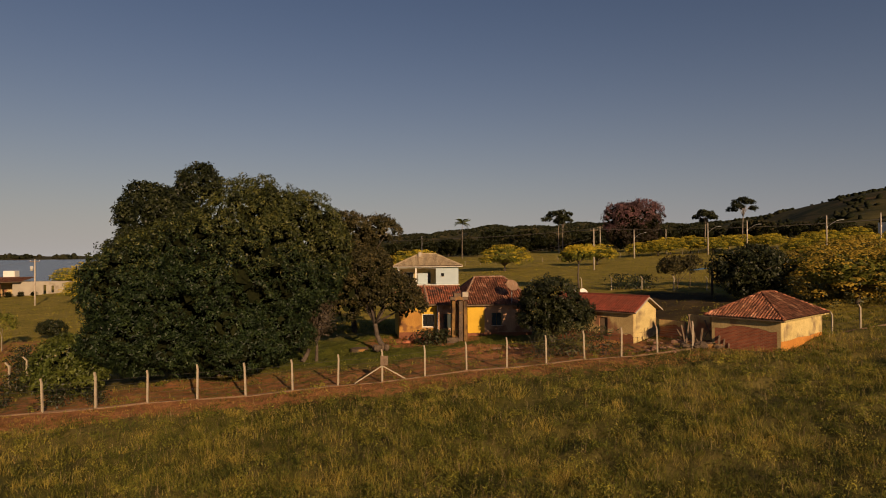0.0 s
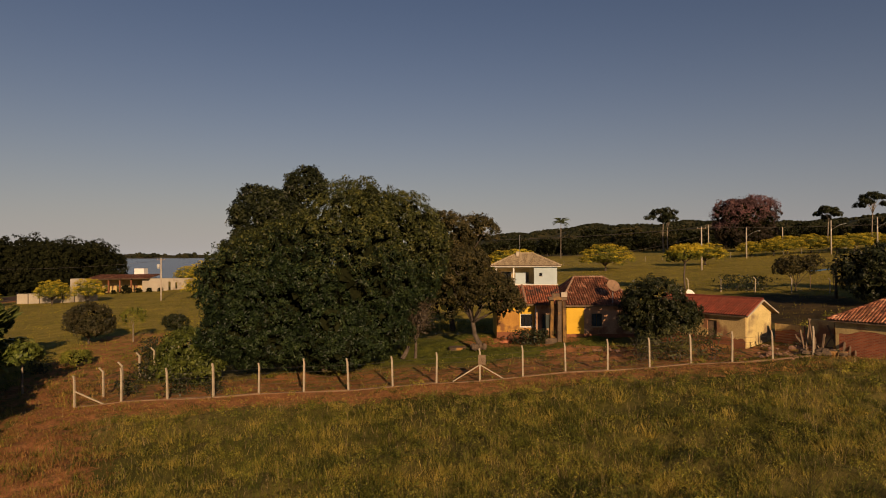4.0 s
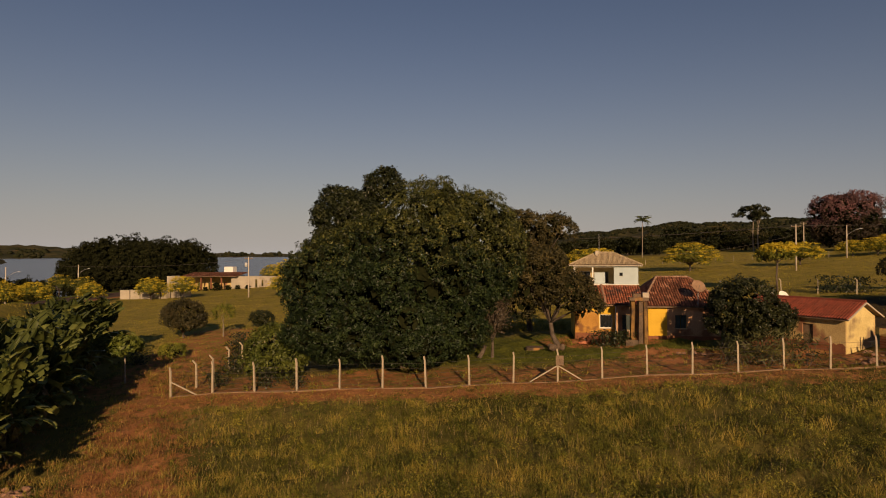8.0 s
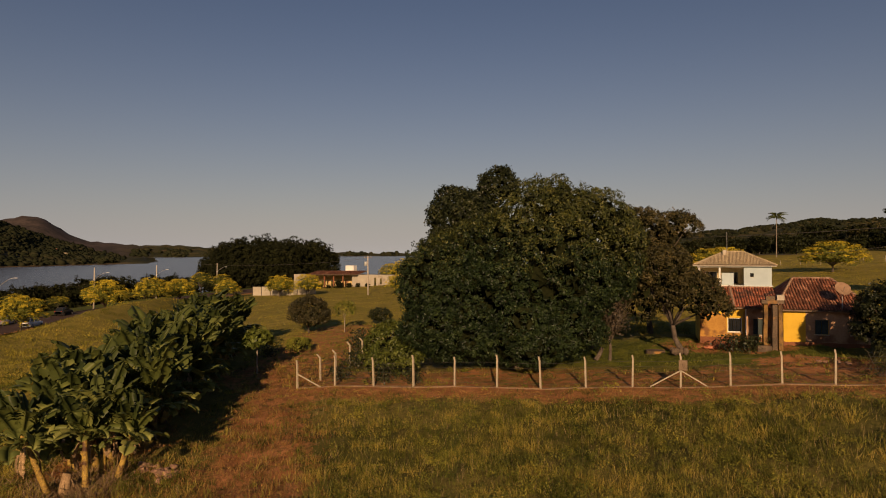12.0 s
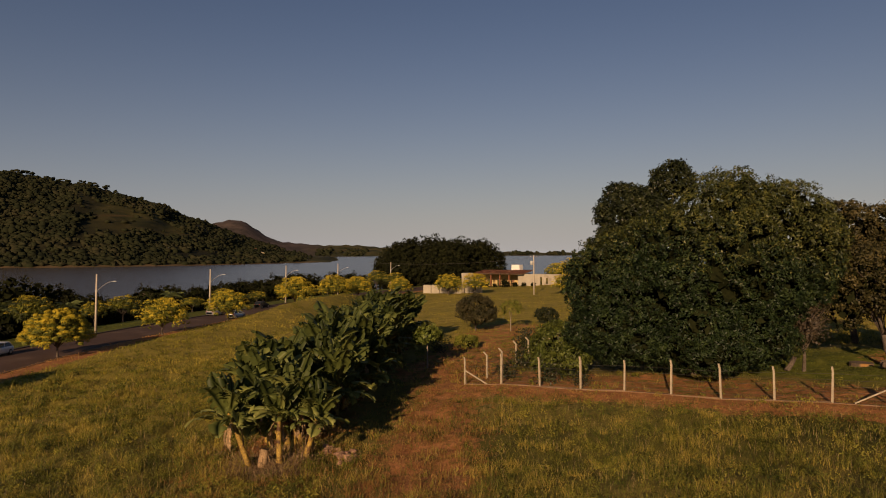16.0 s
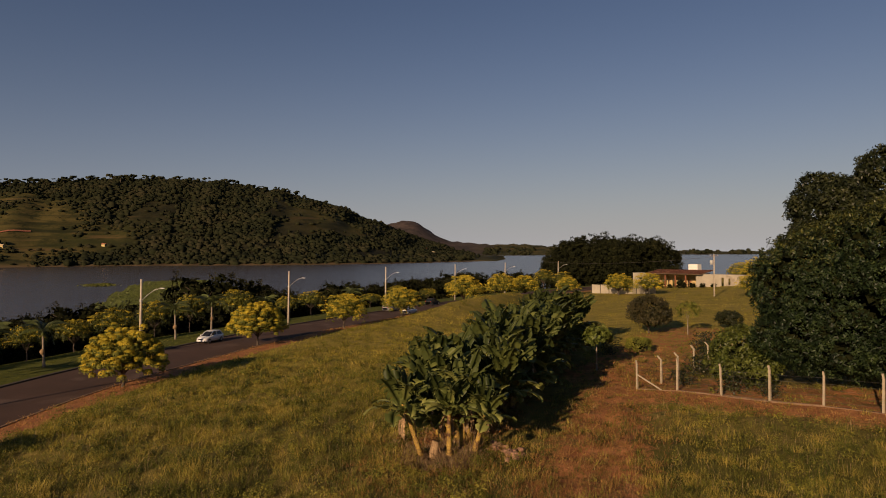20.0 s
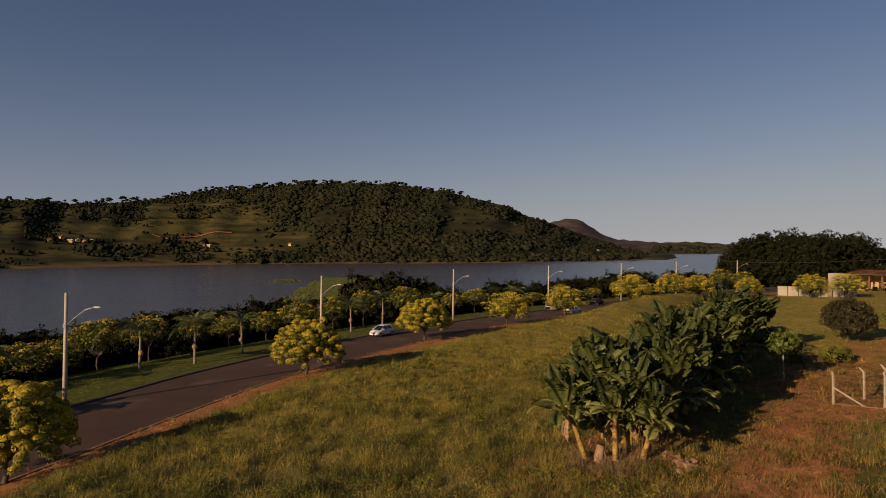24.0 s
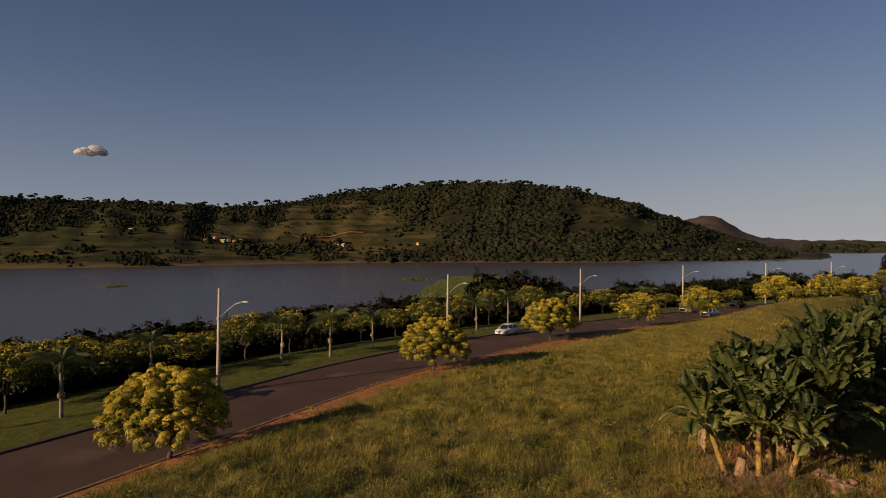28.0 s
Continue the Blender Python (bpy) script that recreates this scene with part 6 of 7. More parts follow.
    part("downpipe", Geo().tube([(-2.4, y0 - 0.07, -0.5), (-2.4, y0 - 0.07, h - 0.15)], 0.05, 8).mesh("downpipe", M_WHITE), t, "white plastic downpipe")
    # concrete stand in front
    s = thing("water_tank_stand", on_land(1.45, 59.4, 6), "tall weathered concrete water tank stand with thick pillars", "tank stand")
    part("pillar", Geo().tube([(-0.52, 0, -0.3), (-0.56, 0, 1.6), (-0.5, 0, 3.0), (-0.52, 0, 4.0)], [0.25, 0.22, 0.21, 0.23], 5).mesh("pillar", M_OCHRE), s, "stained ochre pillar")
    part("pillar", Geo().tube([(0.16, 0, -0.3), (0.13, 0, 1.3), (0.18, 0, 2.8), (0.16, 0, 4.0)], [0.31, 0.28, 0.27, 0.29], 5).mesh("pillar", M_STAND), s)
    part("pillar", Geo().tube([(0.58, -0.08, -0.3), (0.60, -0.06, 1.7), (0.55, -0.05, 3.9)], [0.25, 0.22, 0.2], 5).mesh("pillar", M_OCHRE), s, "ochre-streaked pillar")
    part("cap_slab", Geo().box(-0.85, -0.5, 4.02, 0.82, 0.5, 4.3).mesh("cap_slab", M_STAND), s)
    part("cap_beam", Geo().box(-0.5, -0.35, 4.304, 0.16, 0.3, 4.62).mesh("cap_beam", M_STAND), s)
    part("cap_beam", Geo().box(0.3, -0.4, 4.304, 0.85, 0.3, 4.72).mesh("cap_beam", M_CONCRETE), s)
    part("footing", Geo().box(-1.2, -0.7, -0.3, -0.1, -0.36, 0.55, 0.03).mesh("footing", M_STAND), s)
    # dish on the roof edge
    dish("satellite_dish", pose(6.65, 61.7, 7.2), 1.6, 0.62, "large beige satellite dish on a clay-tiled roof edge", M_MORTAR)


def dish(name, m, h, r, label, skin=M_WHITE):
    t = thing(name, m, label, "satellite dish", "satellite dishes")
    part("mast", Geo().tube([(0, 0, -0.3), (0, 0, h)], 0.04, 8).mesh("mast", M_METAL), t)
    g, rings = Geo(), []
    for i in range(5):
        k = i / 4 * r
        rings.append([(k * math.cos(a * math.pi / 8), -0.5 * (k / r) ** 2 * 0.5 * r, k * math.sin(a * math.pi / 8)) for a in range(16)])
    for i in range(4):
        g.add(rings[i] + rings[i + 1], [(a, (a + 1) % 16, 16 + (a + 1) % 16, 16 + a) for a in range(16)])
        g.add([(p[0], p[1] + 0.03, p[2]) for p in rings[i] + rings[i + 1]], [(16 + a, 16 + (a + 1) % 16, (a + 1) % 16, a) for a in range(16)])
    b = part("bowl", g.mesh("bowl", skin, True), t)
    b.matrix_local = pose(0, -0.1, h, -35, 0, 20)
    part("feed_arm", Geo().tube([(0, -0.1, h - r * 0.7), (0.1, -r * 1.1, h + r * 0.4)], 0.02, 6).mesh("feed_arm", M_METAL), t)


def white_house():
    t = thing("white_house", pose(-9.0, 124.0, 5.75, 0, 0, 2), "newly built white house with an open porch and beige hip roof", "house")
    W, D, H = 12.0, 9.5, 3.6
    part("plinth", Geo().box(-0.3, -0.6, -0.8, W + 0.2, D, 0.15).mesh("plinth", M_WHITE), t)
    part("wall", wall((7.6, 0), (W, 0), 0.154, H, 0.25, [(1.0, 1.6, 1.7, 2.35)]).mesh("wall", M_COOLWHITE), t)
    window(t, (7.6, 0), (W, 0), 1.0, 1.6, 1.7, 2.35, M_DARK, M_GLASS, 1)
    part("wall", wall((W, 0.254), (W, D), 0.154, H, 0.25).mesh("wall", M_COOLWHITE), t)
    part("wall", wall((W - 0.254, D), (0, D), 0.154, H, 0.25).mesh("wall", M_COOLWHITE), t)
    part("wall", wall((0, D - 0.254), (0, 3.2), 0.154, H, 0.25).mesh("wall", M_COOLWHITE), t)
    part("porch_wall", wall((0.254, 3.2), (7.85, 3.2), 0.154, H, 0.25, [(1.0, 3.0, 0.154, 2.5), (5.4, 6.4, 0.154, 2.4)]).mesh("porch_wall", M_BEIGEWALL), t)
    part("porch_return", wall((7.85, 3.19), (7.85, 0.26), 0.154, H, 0.2).mesh("porch_return", M_COOLWHITE), t)
    part("screen_wall", wall((4.0, 2.0), (6.0, 2.0), 0.154, 2.3, 0.2).mesh("screen_wall", M_COOLWHITE), t, "low white screen wall")
    window(t, (0.25, 3.2), (7.85, 3.2), 1.0, 3.0, 0.9, 2.5, M_WHITE, M_GLASS, 3)
    for x in (0.15, 3.55):
        part("column", Geo().box(x, 0, 0.154, x + 0.28, 0.28, H - 0.3).mesh("column", M_WHITE), t)
    part("porch_beam", Geo().box(0.0, 0, H - 0.296, 7.596, 0.25, H).mesh("porch_beam", M_WHITE), t)
    part("fascia", Geo().box(-0.75, -0.75, H - 0.02, W + 0.75, D + 0.75, H + 0.16).mesh("fascia", M_WHITE), t)
    hip_roof(t, 0, 0, W, D, H + 0.17, 2.35, 5.2, 4, M_TILEBEIGE, 0.8, M_TILEBEIGE)
    part("chimney", Geo().box(4.2, 3.2, H + 1.4, 4.8, 3.8, H + 2.9).mesh("chimney", M_CONCRETE), t)
    part("aerial", Geo().tube([(4.9, 4.4, H + 2.0), (4.9, 4.4, H + 6.2)], 0.05, 6).mesh("aerial", M_METAL), t, "thin metal aerial mast")
    part("stair", Geo().box(-1.1, -0.6, -0.8, -0.304, 1.8, 1.1).mesh("stair", M_WHITE), t)


def lake_house():
    t = thing("lake_house", pose(-131, 162.5, 0.9, 0, 0, 6), "low white lakeside house with a brown tiled verandah roof", "house")
    part("wall", wall((-1.4, 0), (3.2, 0), -1.5, 4.3, 0.25).mesh("wall", M_WALLBEIGE), t)
    part("wall", wall((-1.4, 6), (-1.4, 0.254), -1.5, 4.3, 0.25).mesh("wall", M_WALLBEIGE), t)
    part("wall", wall((3.2, 0.254), (3.2, 6), -1.5, 4.3, 0.25).mesh("wall", M_WALLBEIGE), t)
    part("flat_roof", Geo().box(-1.15, 0.25, 3.9, 2.95, 6, 4.1).mesh("flat_roof", M_CONCRETE), t)
    part("wall", wall((19.0, 1), (33.0, 1), -1.5, 4.3, 0.25, [(7.6, 8.3, -1.5, 3.4), (9.6, 10.2, 1.4, 3.2)]).mesh("wall", M_WALLBEIGE), t)
    part("wall", wall((33.0, 1.254), (33.0, 9), -1.5, 4.3, 0.25).mesh("wall", M_WALLBEIGE), t)
    part("wall", wall((19.0, 9), (19.0, 1.254), -1.0, 4.3, 0.25).mesh("wall", M_WALLBEIGE), t)
    part("flat_roof", Geo().box(19.25, 1.25, 3.9, 32.75, 9, 4.1).mesh("flat_roof", M_CONCRETE), t)
    part("back_wall", wall((3.45, 5.5), (18.996, 5.5), -1.0, 4.2, 0.25, [(2, 3.6, 0.6, 2.2), (5.5, 6.7, -1.0, 2.2)]).mesh("back_wall", M_BEIGEWALL), t)
    for x in (6.0, 9.3, 12.6, 15.9):
        part("column", Geo().box(x, 0.4, -1.5, x + 0.35, 0.75, 4.2).mesh("column", M_BROWNBASE), t)
    a, b, c, d = (3.4, -0.6, 4.25), (21.5, -0.6, 4.35), (21.5, 6.5, 5.3), (3.4, 6.5, 5.2)
    roof = part("roof", slab([a, b, c, d], 0.15, M_TIMBER, "roof"), t)
    tagged(part("tile_slope", tiles(a, b, d, c, M_TILE, "tile_slope", 0.4, 0.6), roof), kind="stuff")
    part("water_tank", Geo().box(13.6, 6.6, 3.5, 16.6, 9.0, 7.0, 0.06).mesh("water_tank", M_WHITE), t, "white rooftop water tank box")


def ruin():
    t = thing("ruined_wall", on_land(18.9, 55.6, -52), "low ruined plaster and brick wall between sheds", "wall")
    part("wall", wall((0, 0), (2.4, 0), -0.4, 1.5, 0.2).mesh("wall", M_BRICKWORK), t)
    part("wall", wall((2.6, 0.2), (4.6, 0.2), -0.4, 2.1, 0.2).mesh("wall", M_BEIGEWALL), t)
    part("plaster", ragged((0, -0.01), (2.4, -0.01), 0.9, 1.5, 0.03, 6, 0.1, 0.04).mesh("plaster", M_BEIGEWALL), t, "patch of beige plaster")


ruin(), brick_house(), shed(), yellow_house(), white_house(), lake_house()
g = Geo()
t = thing("boundary_wall", pose(0, 0, 0), "plain white rendered boundary wall beside yellow trees", "wall")
for i in range(7):
    x0, y0, x1, y1 = -124.6 + 2.75 * i, 135.2 + 0.42 * i, -124.6 + 2.75 * (i + 1), 135.2 + 0.42 * (i + 1)
    z = 0.42 * i / 7
    part("wall_panel", wall((x0 + 0.1, y0), (x1 - 0.1, y1), z - 1.2, z + 2.7, 0.16).mesh("wall_panel", M_WALLBEIGE), t)
    part("wall_pier", Geo().box(x0 - 0.096, y0 - 0.06, z - 1.2, x0 + 0.096, y0 + 0.2, z + 2.74).mesh("wall_pier", M_KERB), t, "thin dark pier")
for x, y, s in ((122, 170, 1.0),):
    t = thing("far_house", pose(x, y, float(land(x, y)[0])), "distant white house with a grey metal roof", "house")
    part("wall", Geo().box(0, 0, -1, 22, 8, 6.8).mesh("wall", M_WHITE), t)
    part("roof", slab([(-1, -16, 3.2), (30, -16, 3.2), (30, -0.2, 5.6), (-1, -0.2, 5.6)], 0.25, M_ASPHALT, "roof"), t, "dull grey sheet roof")
    for px in (0, 9, 18, 28):
        part("post", Geo().box(px, -15.5, -2, px + 0.3, -15.2, 3.2).mesh("post", M_CONCRETE), t)

# ---- fences ----
def post_mesh(h=1.78, bend_out=0.34, w=0.065):
    g = Geo().tube([(0, 0, -0.35), (0, 0, h), (-bend_out * 0.75, -bend_out * 0.25, h + 0.30)], [w * 1.35, w * 1.2, w], 4, True)
    return g.mesh("post", M_POST)


POST, POST_LOW = post_mesh(), post_mesh(1.9, 0.07)


def fence_run(label, spots, meshes, wires, kerb=True, group="farm fences", reach=1.75, size=1.0):
    """Concrete posts with strands of wire and a low kerb between them."""
    t = thing("concrete_fence", pose(0, 0, 0), label, "fence", group)
    tops = []
    for i, (x, y) in enumerate(spots):
        z = float(land(x, y)[0])
        p = part("post", meshes[i % len(meshes)], t)
        p.matrix_world = pose(x, y, z, random.uniform(-2, 2), random.uniform(-2, 2), random.uniform(-8, 8)) @ Matrix.Scale(random.uniform(0.95, 1.06) * size, 4)
        tops.append(Vector((x, y, z)))
    for k in range(wires):
        h = 0.35 + (reach - 0.35) * k / max(1, wires - 1)
        line = []
        for a, b in zip(tops[:-1], tops[1:]):
            line += [a + Vector((0, 0, h)), a.lerp(b, 0.5) + Vector((0, 0, h - 0.03))]
        g = Geo().tube(line + [tops[-1] + Vector((0, 0, h))], 0.008, 3)
        part("wire", g.mesh("wire", M_WIRE), t)
    if kerb:
        for a, b in zip(tops[:-1], tops[1:]):
            d = (b - a)
            n = Vector((-d.y, d.x, 0)).normalized() * 0.09
            v = [a - n, b - n, b + n, a + n]
            part("kerb_stone", Geo().add([(p.x, p.y, p.z - 0.3) for p in v] + [(p.x, p.y, p.z + random.uniform(0.04, 0.12)) for p in v],
                 [(4, 5, 6, 7), (0, 1, 5, 4), (1, 2, 6, 5), (2, 3, 7, 6), (3, 0, 4, 7)]).mesh("kerb_stone", M_EARTHKERB), t)
    return t, tops


random.seed(4)
front_spots = [(FENCE_A[0] + FENCE_STEP[0] * k, FENCE_A[1] + FENCE_STEP[1] * k) for k in range(18)]
front, tops = fence_run("farmyard wire fence on pale concrete posts with a low kerb", front_spots, [POST_LOW], 5)
braces = Geo().tube([tops[0] + Vector((0, 0, 1.1)), tops[0] + Vector((2.2, 0.45, 0.05))], 0.06, 4, True)
part("brace", braces.mesh("brace", M_POST), front)
for s in (-1, 1):
    part("brace", Geo().tube([tops[9] + Vector((0, 0, 1.15)), tops[9] + Vector((s * 1.85, s * 0.4, 0.02))], 0.055, 4, True).mesh("brace", M_POST), front)
part("meter_box", Geo().box(tops[9].x - 0.1, tops[9].y - 0.22, tops[9].z + 1.2, tops[9].x + 0.42, tops[9].y - 0.07, tops[9].z + 1.85).mesh("meter_box", M_TIMBER), front, "weathered box on a fence post")
fence_run("side fence of bent-topped concrete posts across dry ground", [(-30.9 - 0.68 * k, 41.1 + 3.05 * k) for k in range(10)], [POST], 4, False)
fence_run("wire fence of bent-topped concrete posts on a kerb", [(29.7 + 2.9 * k, 52.6 + 0.75 * k) for k in range(8)], [POST], 4)
fence_run("pasture fence of bent-topped concrete posts", [(17.6 + 4.1 * k, 101.3 - 1.9 * k) for k in range(7)], [POST], 4, False)
fence_run("long pale post fence across distant pasture", [(2 + 4.6 * k, 190 - 0.12 * k) for k in range(22)], [POST], 2, False, reach=1.2, size=0.75)

# ---- street lamps and power poles ----
def lamp_post(m, label, h=9.0, arm=True, group="street lamps", cross=False):
    t = thing("street_lamp" if arm else "utility_pole", m, label, "street lamp" if arm else "utility pole", group)
    part("pole", Geo().tube([(0, 0, -0.5), (0, 0, h * 0.5), (0, 0, h)], [0.19, 0.15, 0.11], 8).mesh("pole", M_CONCRETE, True), t)
    if arm:
        a = part("arm", Geo().tube([(0.1, 0, h - 2.6), (0.9, 0, h - 1.9), (1.9, 0, h - 1.25), (2.7, 0, h - 1.05)], 0.045, 6).mesh("arm", M_METAL, True), t)
        part("lamp_head", Geo().lump((3.0, 0, h - 1.03), (0.42, 0.14, 0.09), 6, 8, 0.0).mesh("lamp_head", M_LAMP, True), a)
        part("clamp", Geo().tube([(0, 0, h - 2.75), (0, 0, h - 2.45)], 0.2, 8).mesh("clamp", M_METAL), t)
    if cross:
        part("crossarm", Geo().box(-0.9, -0.06, h - 0.5, 0.9, 0.06, h - 0.36).mesh("crossarm", M_TIMBER), t)
        for x in (-0.8, 0, 0.8):
            part("insulator", Geo().tube([(x, 0, h - 0.356), (x, 0, h - 0.16)], 0.05, 6).mesh("insulator", M_LAMP), t)
    return t


for az in (101.25, 81.35, 69.55, 61.05, 54.8, 50.3, 45.6):
    x, y = along(az, -5.7)
    i = int(np.argmin(np.hypot(R_MID[:, 0] - x, R_MID[:, 1] - y)))
    lamp_post(on_land(x, y, math.degrees(math.atan2(R_SIDE[i, 1], R_SIDE[i, 0]))) @ pose(0, 0, 0, 0, 1.3, 0), "concrete street lamp pole with a curved steel arm by the road")
for az, r, h in ((-16.75, 190, 8.4), (-22.65, 195, 9), (-25.6, 190, 9), (-31.15, 165, 9.5), (-34.6, 150, 9.5)):
    lamp_post(on_land(-math.sin(radians(az)) * r, math.cos(radians(az)) * r, -20), "distant concrete street lamp pole above yellow trees", h)
lamp_post(on_land(34.1, 143.5), "concrete power pole on open pasture", 9.4, False, "power poles", True)
lamp_post(on_land(51.0, 206, 10), "concrete power pole on distant pasture", 9.5, False, "power poles", True)
lone = lamp_post(on_land(-84.5, 131.5, 30), "lone concrete power pole on a grassy rise", 9.6, False, "power poles", True)
part("transformer", Geo().tube([(-0.55, -0.1, 7.2), (-0.55, -0.1, 8.2)], 0.32, 10).mesh("transformer", M_LAMP, True), lone, "grey transformer can")
lamp_post(on_land(-72, 190, 20), "concrete power pole on distant pasture", 9.5, False, "power poles", True)
lamp_post(on_land(72, 205, 10), "distant concrete power pole", 7.5, False, "power poles")
lamp_post(on_land(35.0, 82.7), "dark wooden pole behind farm sheds", 4.6, False, "power poles").children[0].data.materials[0] = M_BARK


def cable(a, b, sag, name="overhead_cable"):
    a, b = Vector(a), Vector(b)
    pts = [a.lerp(b, k / 16) - Vector((0, 0, sag * 4 * (k / 16) * (1 - k / 16))) for k in range(17)]
    tagged(new(name, Geo().tube(pts, 0.022, 4).mesh(name, M_WIRE)), "thin dark overhead power cable between poles", "cable", "overhead cables")


for dx, dz in ((-0.8, 0), (0, 0), (0.8, 0)):
    cable((34.1 + dx, 143.5, 8.0 + 9.2), (-45 + dx, 160, 15.6), 1.2)
    cable((34.1 + dx, 143.5, 8.0 + 9.2), (115 + dx, 140, 20.5), 1.2)
cable((34.1, 143.5, 15.4), (-2.0, 132, 11.5), 1.5)
cable((-84.5, 131.5, 10.6), (-140, 128, 9.2), 1.0)

# ---- cars ----
def car(m, body_mat, label):
    """A small hatchback, nose along +x."""
    t = thing("parked_car", m, label, "car", "parked cars")
    # body: sections along its length (x, half width, sill, shoulder)
    secs = [(-1.98, 0.62, 0.42, 0.80), (-1.90, 0.78, 0.30, 0.98), (-1.2, 0.85, 0.24, 1.0), (0.0, 0.86, 0.24, 0.98), (0.95, 0.85, 0.24, 0.94), (1.6, 0.80, 0.27, 0.84), (1.90, 0.68, 0.33, 0.72), (1.98, 0.52, 0.42, 0.62)]
    g, rows = Geo(), []
    for x, w, lo, hi in secs:
        rows.append([(x, -w * 0.9, lo), (x, -w, lo + 0.12), (x, -w, hi - 0.14), (x, -w * 0.9, hi), (x, w * 0.9, hi), (x, w, hi - 0.14), (x, w, lo + 0.12), (x, w * 0.9, lo)])
    for a, b in zip(rows[:-1], rows[1:]):
        g.add(a + b, [(k, (k + 1) % 8, 8 + (k + 1) % 8, 8 + k) for k in range(8)])
    g.add(rows[0], [tuple(range(8))]), g.add(rows[-1], [tuple(range(7, -1, -1))])
    part("body", joined(g.mesh("body", body_mat)), t)
    g = Geo()
    low = [(-1.75, -0.74, 0.97), (0.98, -0.74, 0.93), (0.98, 0.74, 0.93), (-1.75, 0.74, 0.97)]
    top = [(-1.35, -0.56, 1.46), (0.15, -0.57, 1.50), (0.15, 0.57, 1.50), (-1.35, 0.56, 1.46)]
    g.add(low + top, [(0, 1, 5, 4), (1, 2, 6, 5), (2, 3, 7, 6), (3, 0, 4, 7), (4, 5, 6, 7)])
    part("cabin_glass", g.mesh("cabin_glass", M_GLASS), t, "dark tinted glass")
    roof = Geo().add([(-1.42, -0.585, 1.45), (0.2, -0.595, 1.49), (0.2, 0.595, 1.49), (-1.42, 0.585, 1.45), (-1.3, -0.5, 1.53), (0.05, -0.5, 1.56), (0.05, 0.5, 1.56), (-1.3, 0.5, 1.53)],
                     [(0, 1, 5, 4), (1, 2, 6, 5), (2, 3, 7, 6), (3, 0, 4, 7), (4, 5, 6, 7)])
    part("roof", roof.mesh("roof", body_mat), t)
    for s in (-1, 1):
        for x0, x1 in ((0.98, 0.17), (-0.42, -0.5), (-1.75, -1.37)):
            part("pillar", Geo().tube([(x0, s * 0.75, 0.95), (x1, s * 0.585, 1.48)], 0.045, 5).mesh("pillar", body_mat), t)
        part("headlight", Geo().lump((1.80, s * 0.56, 0.70), (0.16, 0.17, 0.08), 5, 8, 0).mesh("headlight", M_LENS), t, "clear headlight")
        part("tail_light", Geo().lump((-1.90, s * 0.64, 0.86), (0.07, 0.11, 0.12), 5, 8, 0).mesh("tail_light", M_REDLENS), t, "red tail light")
        part("mirror", Geo().lump((0.72, s * 0.95, 1.0), (0.08, 0.11, 0.07), 5, 8, 0).mesh("mirror", body_mat), t)
        for x in (-1.25, 1.22):
            w = part("wheel", Geo().tube([(x, s * 0.70, 0.31), (x, s * 0.88, 0.31)], 0.31, 16).mesh("wheel", M_TYRE), t, "black tyre")
            part("rim", Geo().tube([(x, s * 0.86, 0.31), (x, s * 0.895, 0.31)], 0.19, 10).mesh("rim", M_METAL), w, "silver rim")
    part("bumper", Geo().box(1.86, -0.6, 0.33, 2.02, 0.6, 0.52).mesh("bumper", body_mat), t)
    part("grille", Geo().box(1.93, -0.34, 0.56, 1.985, 0.34, 0.66).mesh("grille", M_TYRE), t, "black grille")
    return t


def on_road(az, off, flip=0):
    x, y = along(az, off)
    i = int(np.argmin(np.hypot(R_MID[:, 0] - x, R_MID[:, 1] - y)))
    return pose(x, y, -0.01, 0, 0, math.degrees(math.atan2(R_SIDE[i, 0], -R_SIDE[i, 1])) + flip)


white_car = car(on_road(76.0, -3.6, 180), M_CARPAINT, "white compact hatchback parked at the lawn kerb")
car(on_road(60.6, -3.4), M_GREYPAINT, "small silver car parked by the road")
copy_thing(white_car, on_road(58.9, 3.6))
car(on_road(56.8, -3.4), M_TYRE, "dark car parked further up the road")

# ---- yard clutter ----
def heap(name, label, category, x, y, n, spread, size, mat, seed):
    q = random.Random(seed)
    t = thing(name, on_land(x, y), label, category)
    for i in range(n):
        s = size * q.uniform(0.6, 1.3)
        part(category.split()[-1], Geo().lump((q.gauss(0, spread), q.gauss(0, spread * 0.6), s * 0.4), (s, s * q.uniform(0.6, 1), s * q.uniform(0.4, 0.7)), 5, 7, 0.2, seed + i).mesh("stone", mat), t)


heap("stone_pile", "pile of reddish rubble stones beside banana plants", "rubble stone", -24.3, 20.2, 26, 0.62, 0.21, M_STONE, 3)
heap("brick_pile", "heap of broken orange bricks on bare earth", "broken brick", -2.6, 61.0, 16, 1.3, 0.3, M_BRICK, 20)
heap("brick_pile", "low heap of brick rubble by a shed", "broken brick", 19.0, 51.8, 16, 1.2, 0.24, M_STONE, 40)
heap("stone_pile", "reddish rubble beside a bare earth patch", "rubble stone", 5.2, 54.0, 7, 0.7, 0.22, M_STONE, 60)
t = thing("timber_stack", on_land(20.6, 50.6), "leaning weathered planks and poles beside a shed", "timber")
q = random.Random(8)
for i in range(13):
    x, y = q.uniform(-1.4, 1.2), q.uniform(-0.7, 0.9)
    part("plank", Geo().tube([(x, y, -0.1), (x + q.uniform(-1.1, 1.1), y + q.uniform(-.4, .4), q.uniform(1.0, 2.6))], q.uniform(0.05, 0.09), 4, True).mesh("plank", M_TIMBER), t)
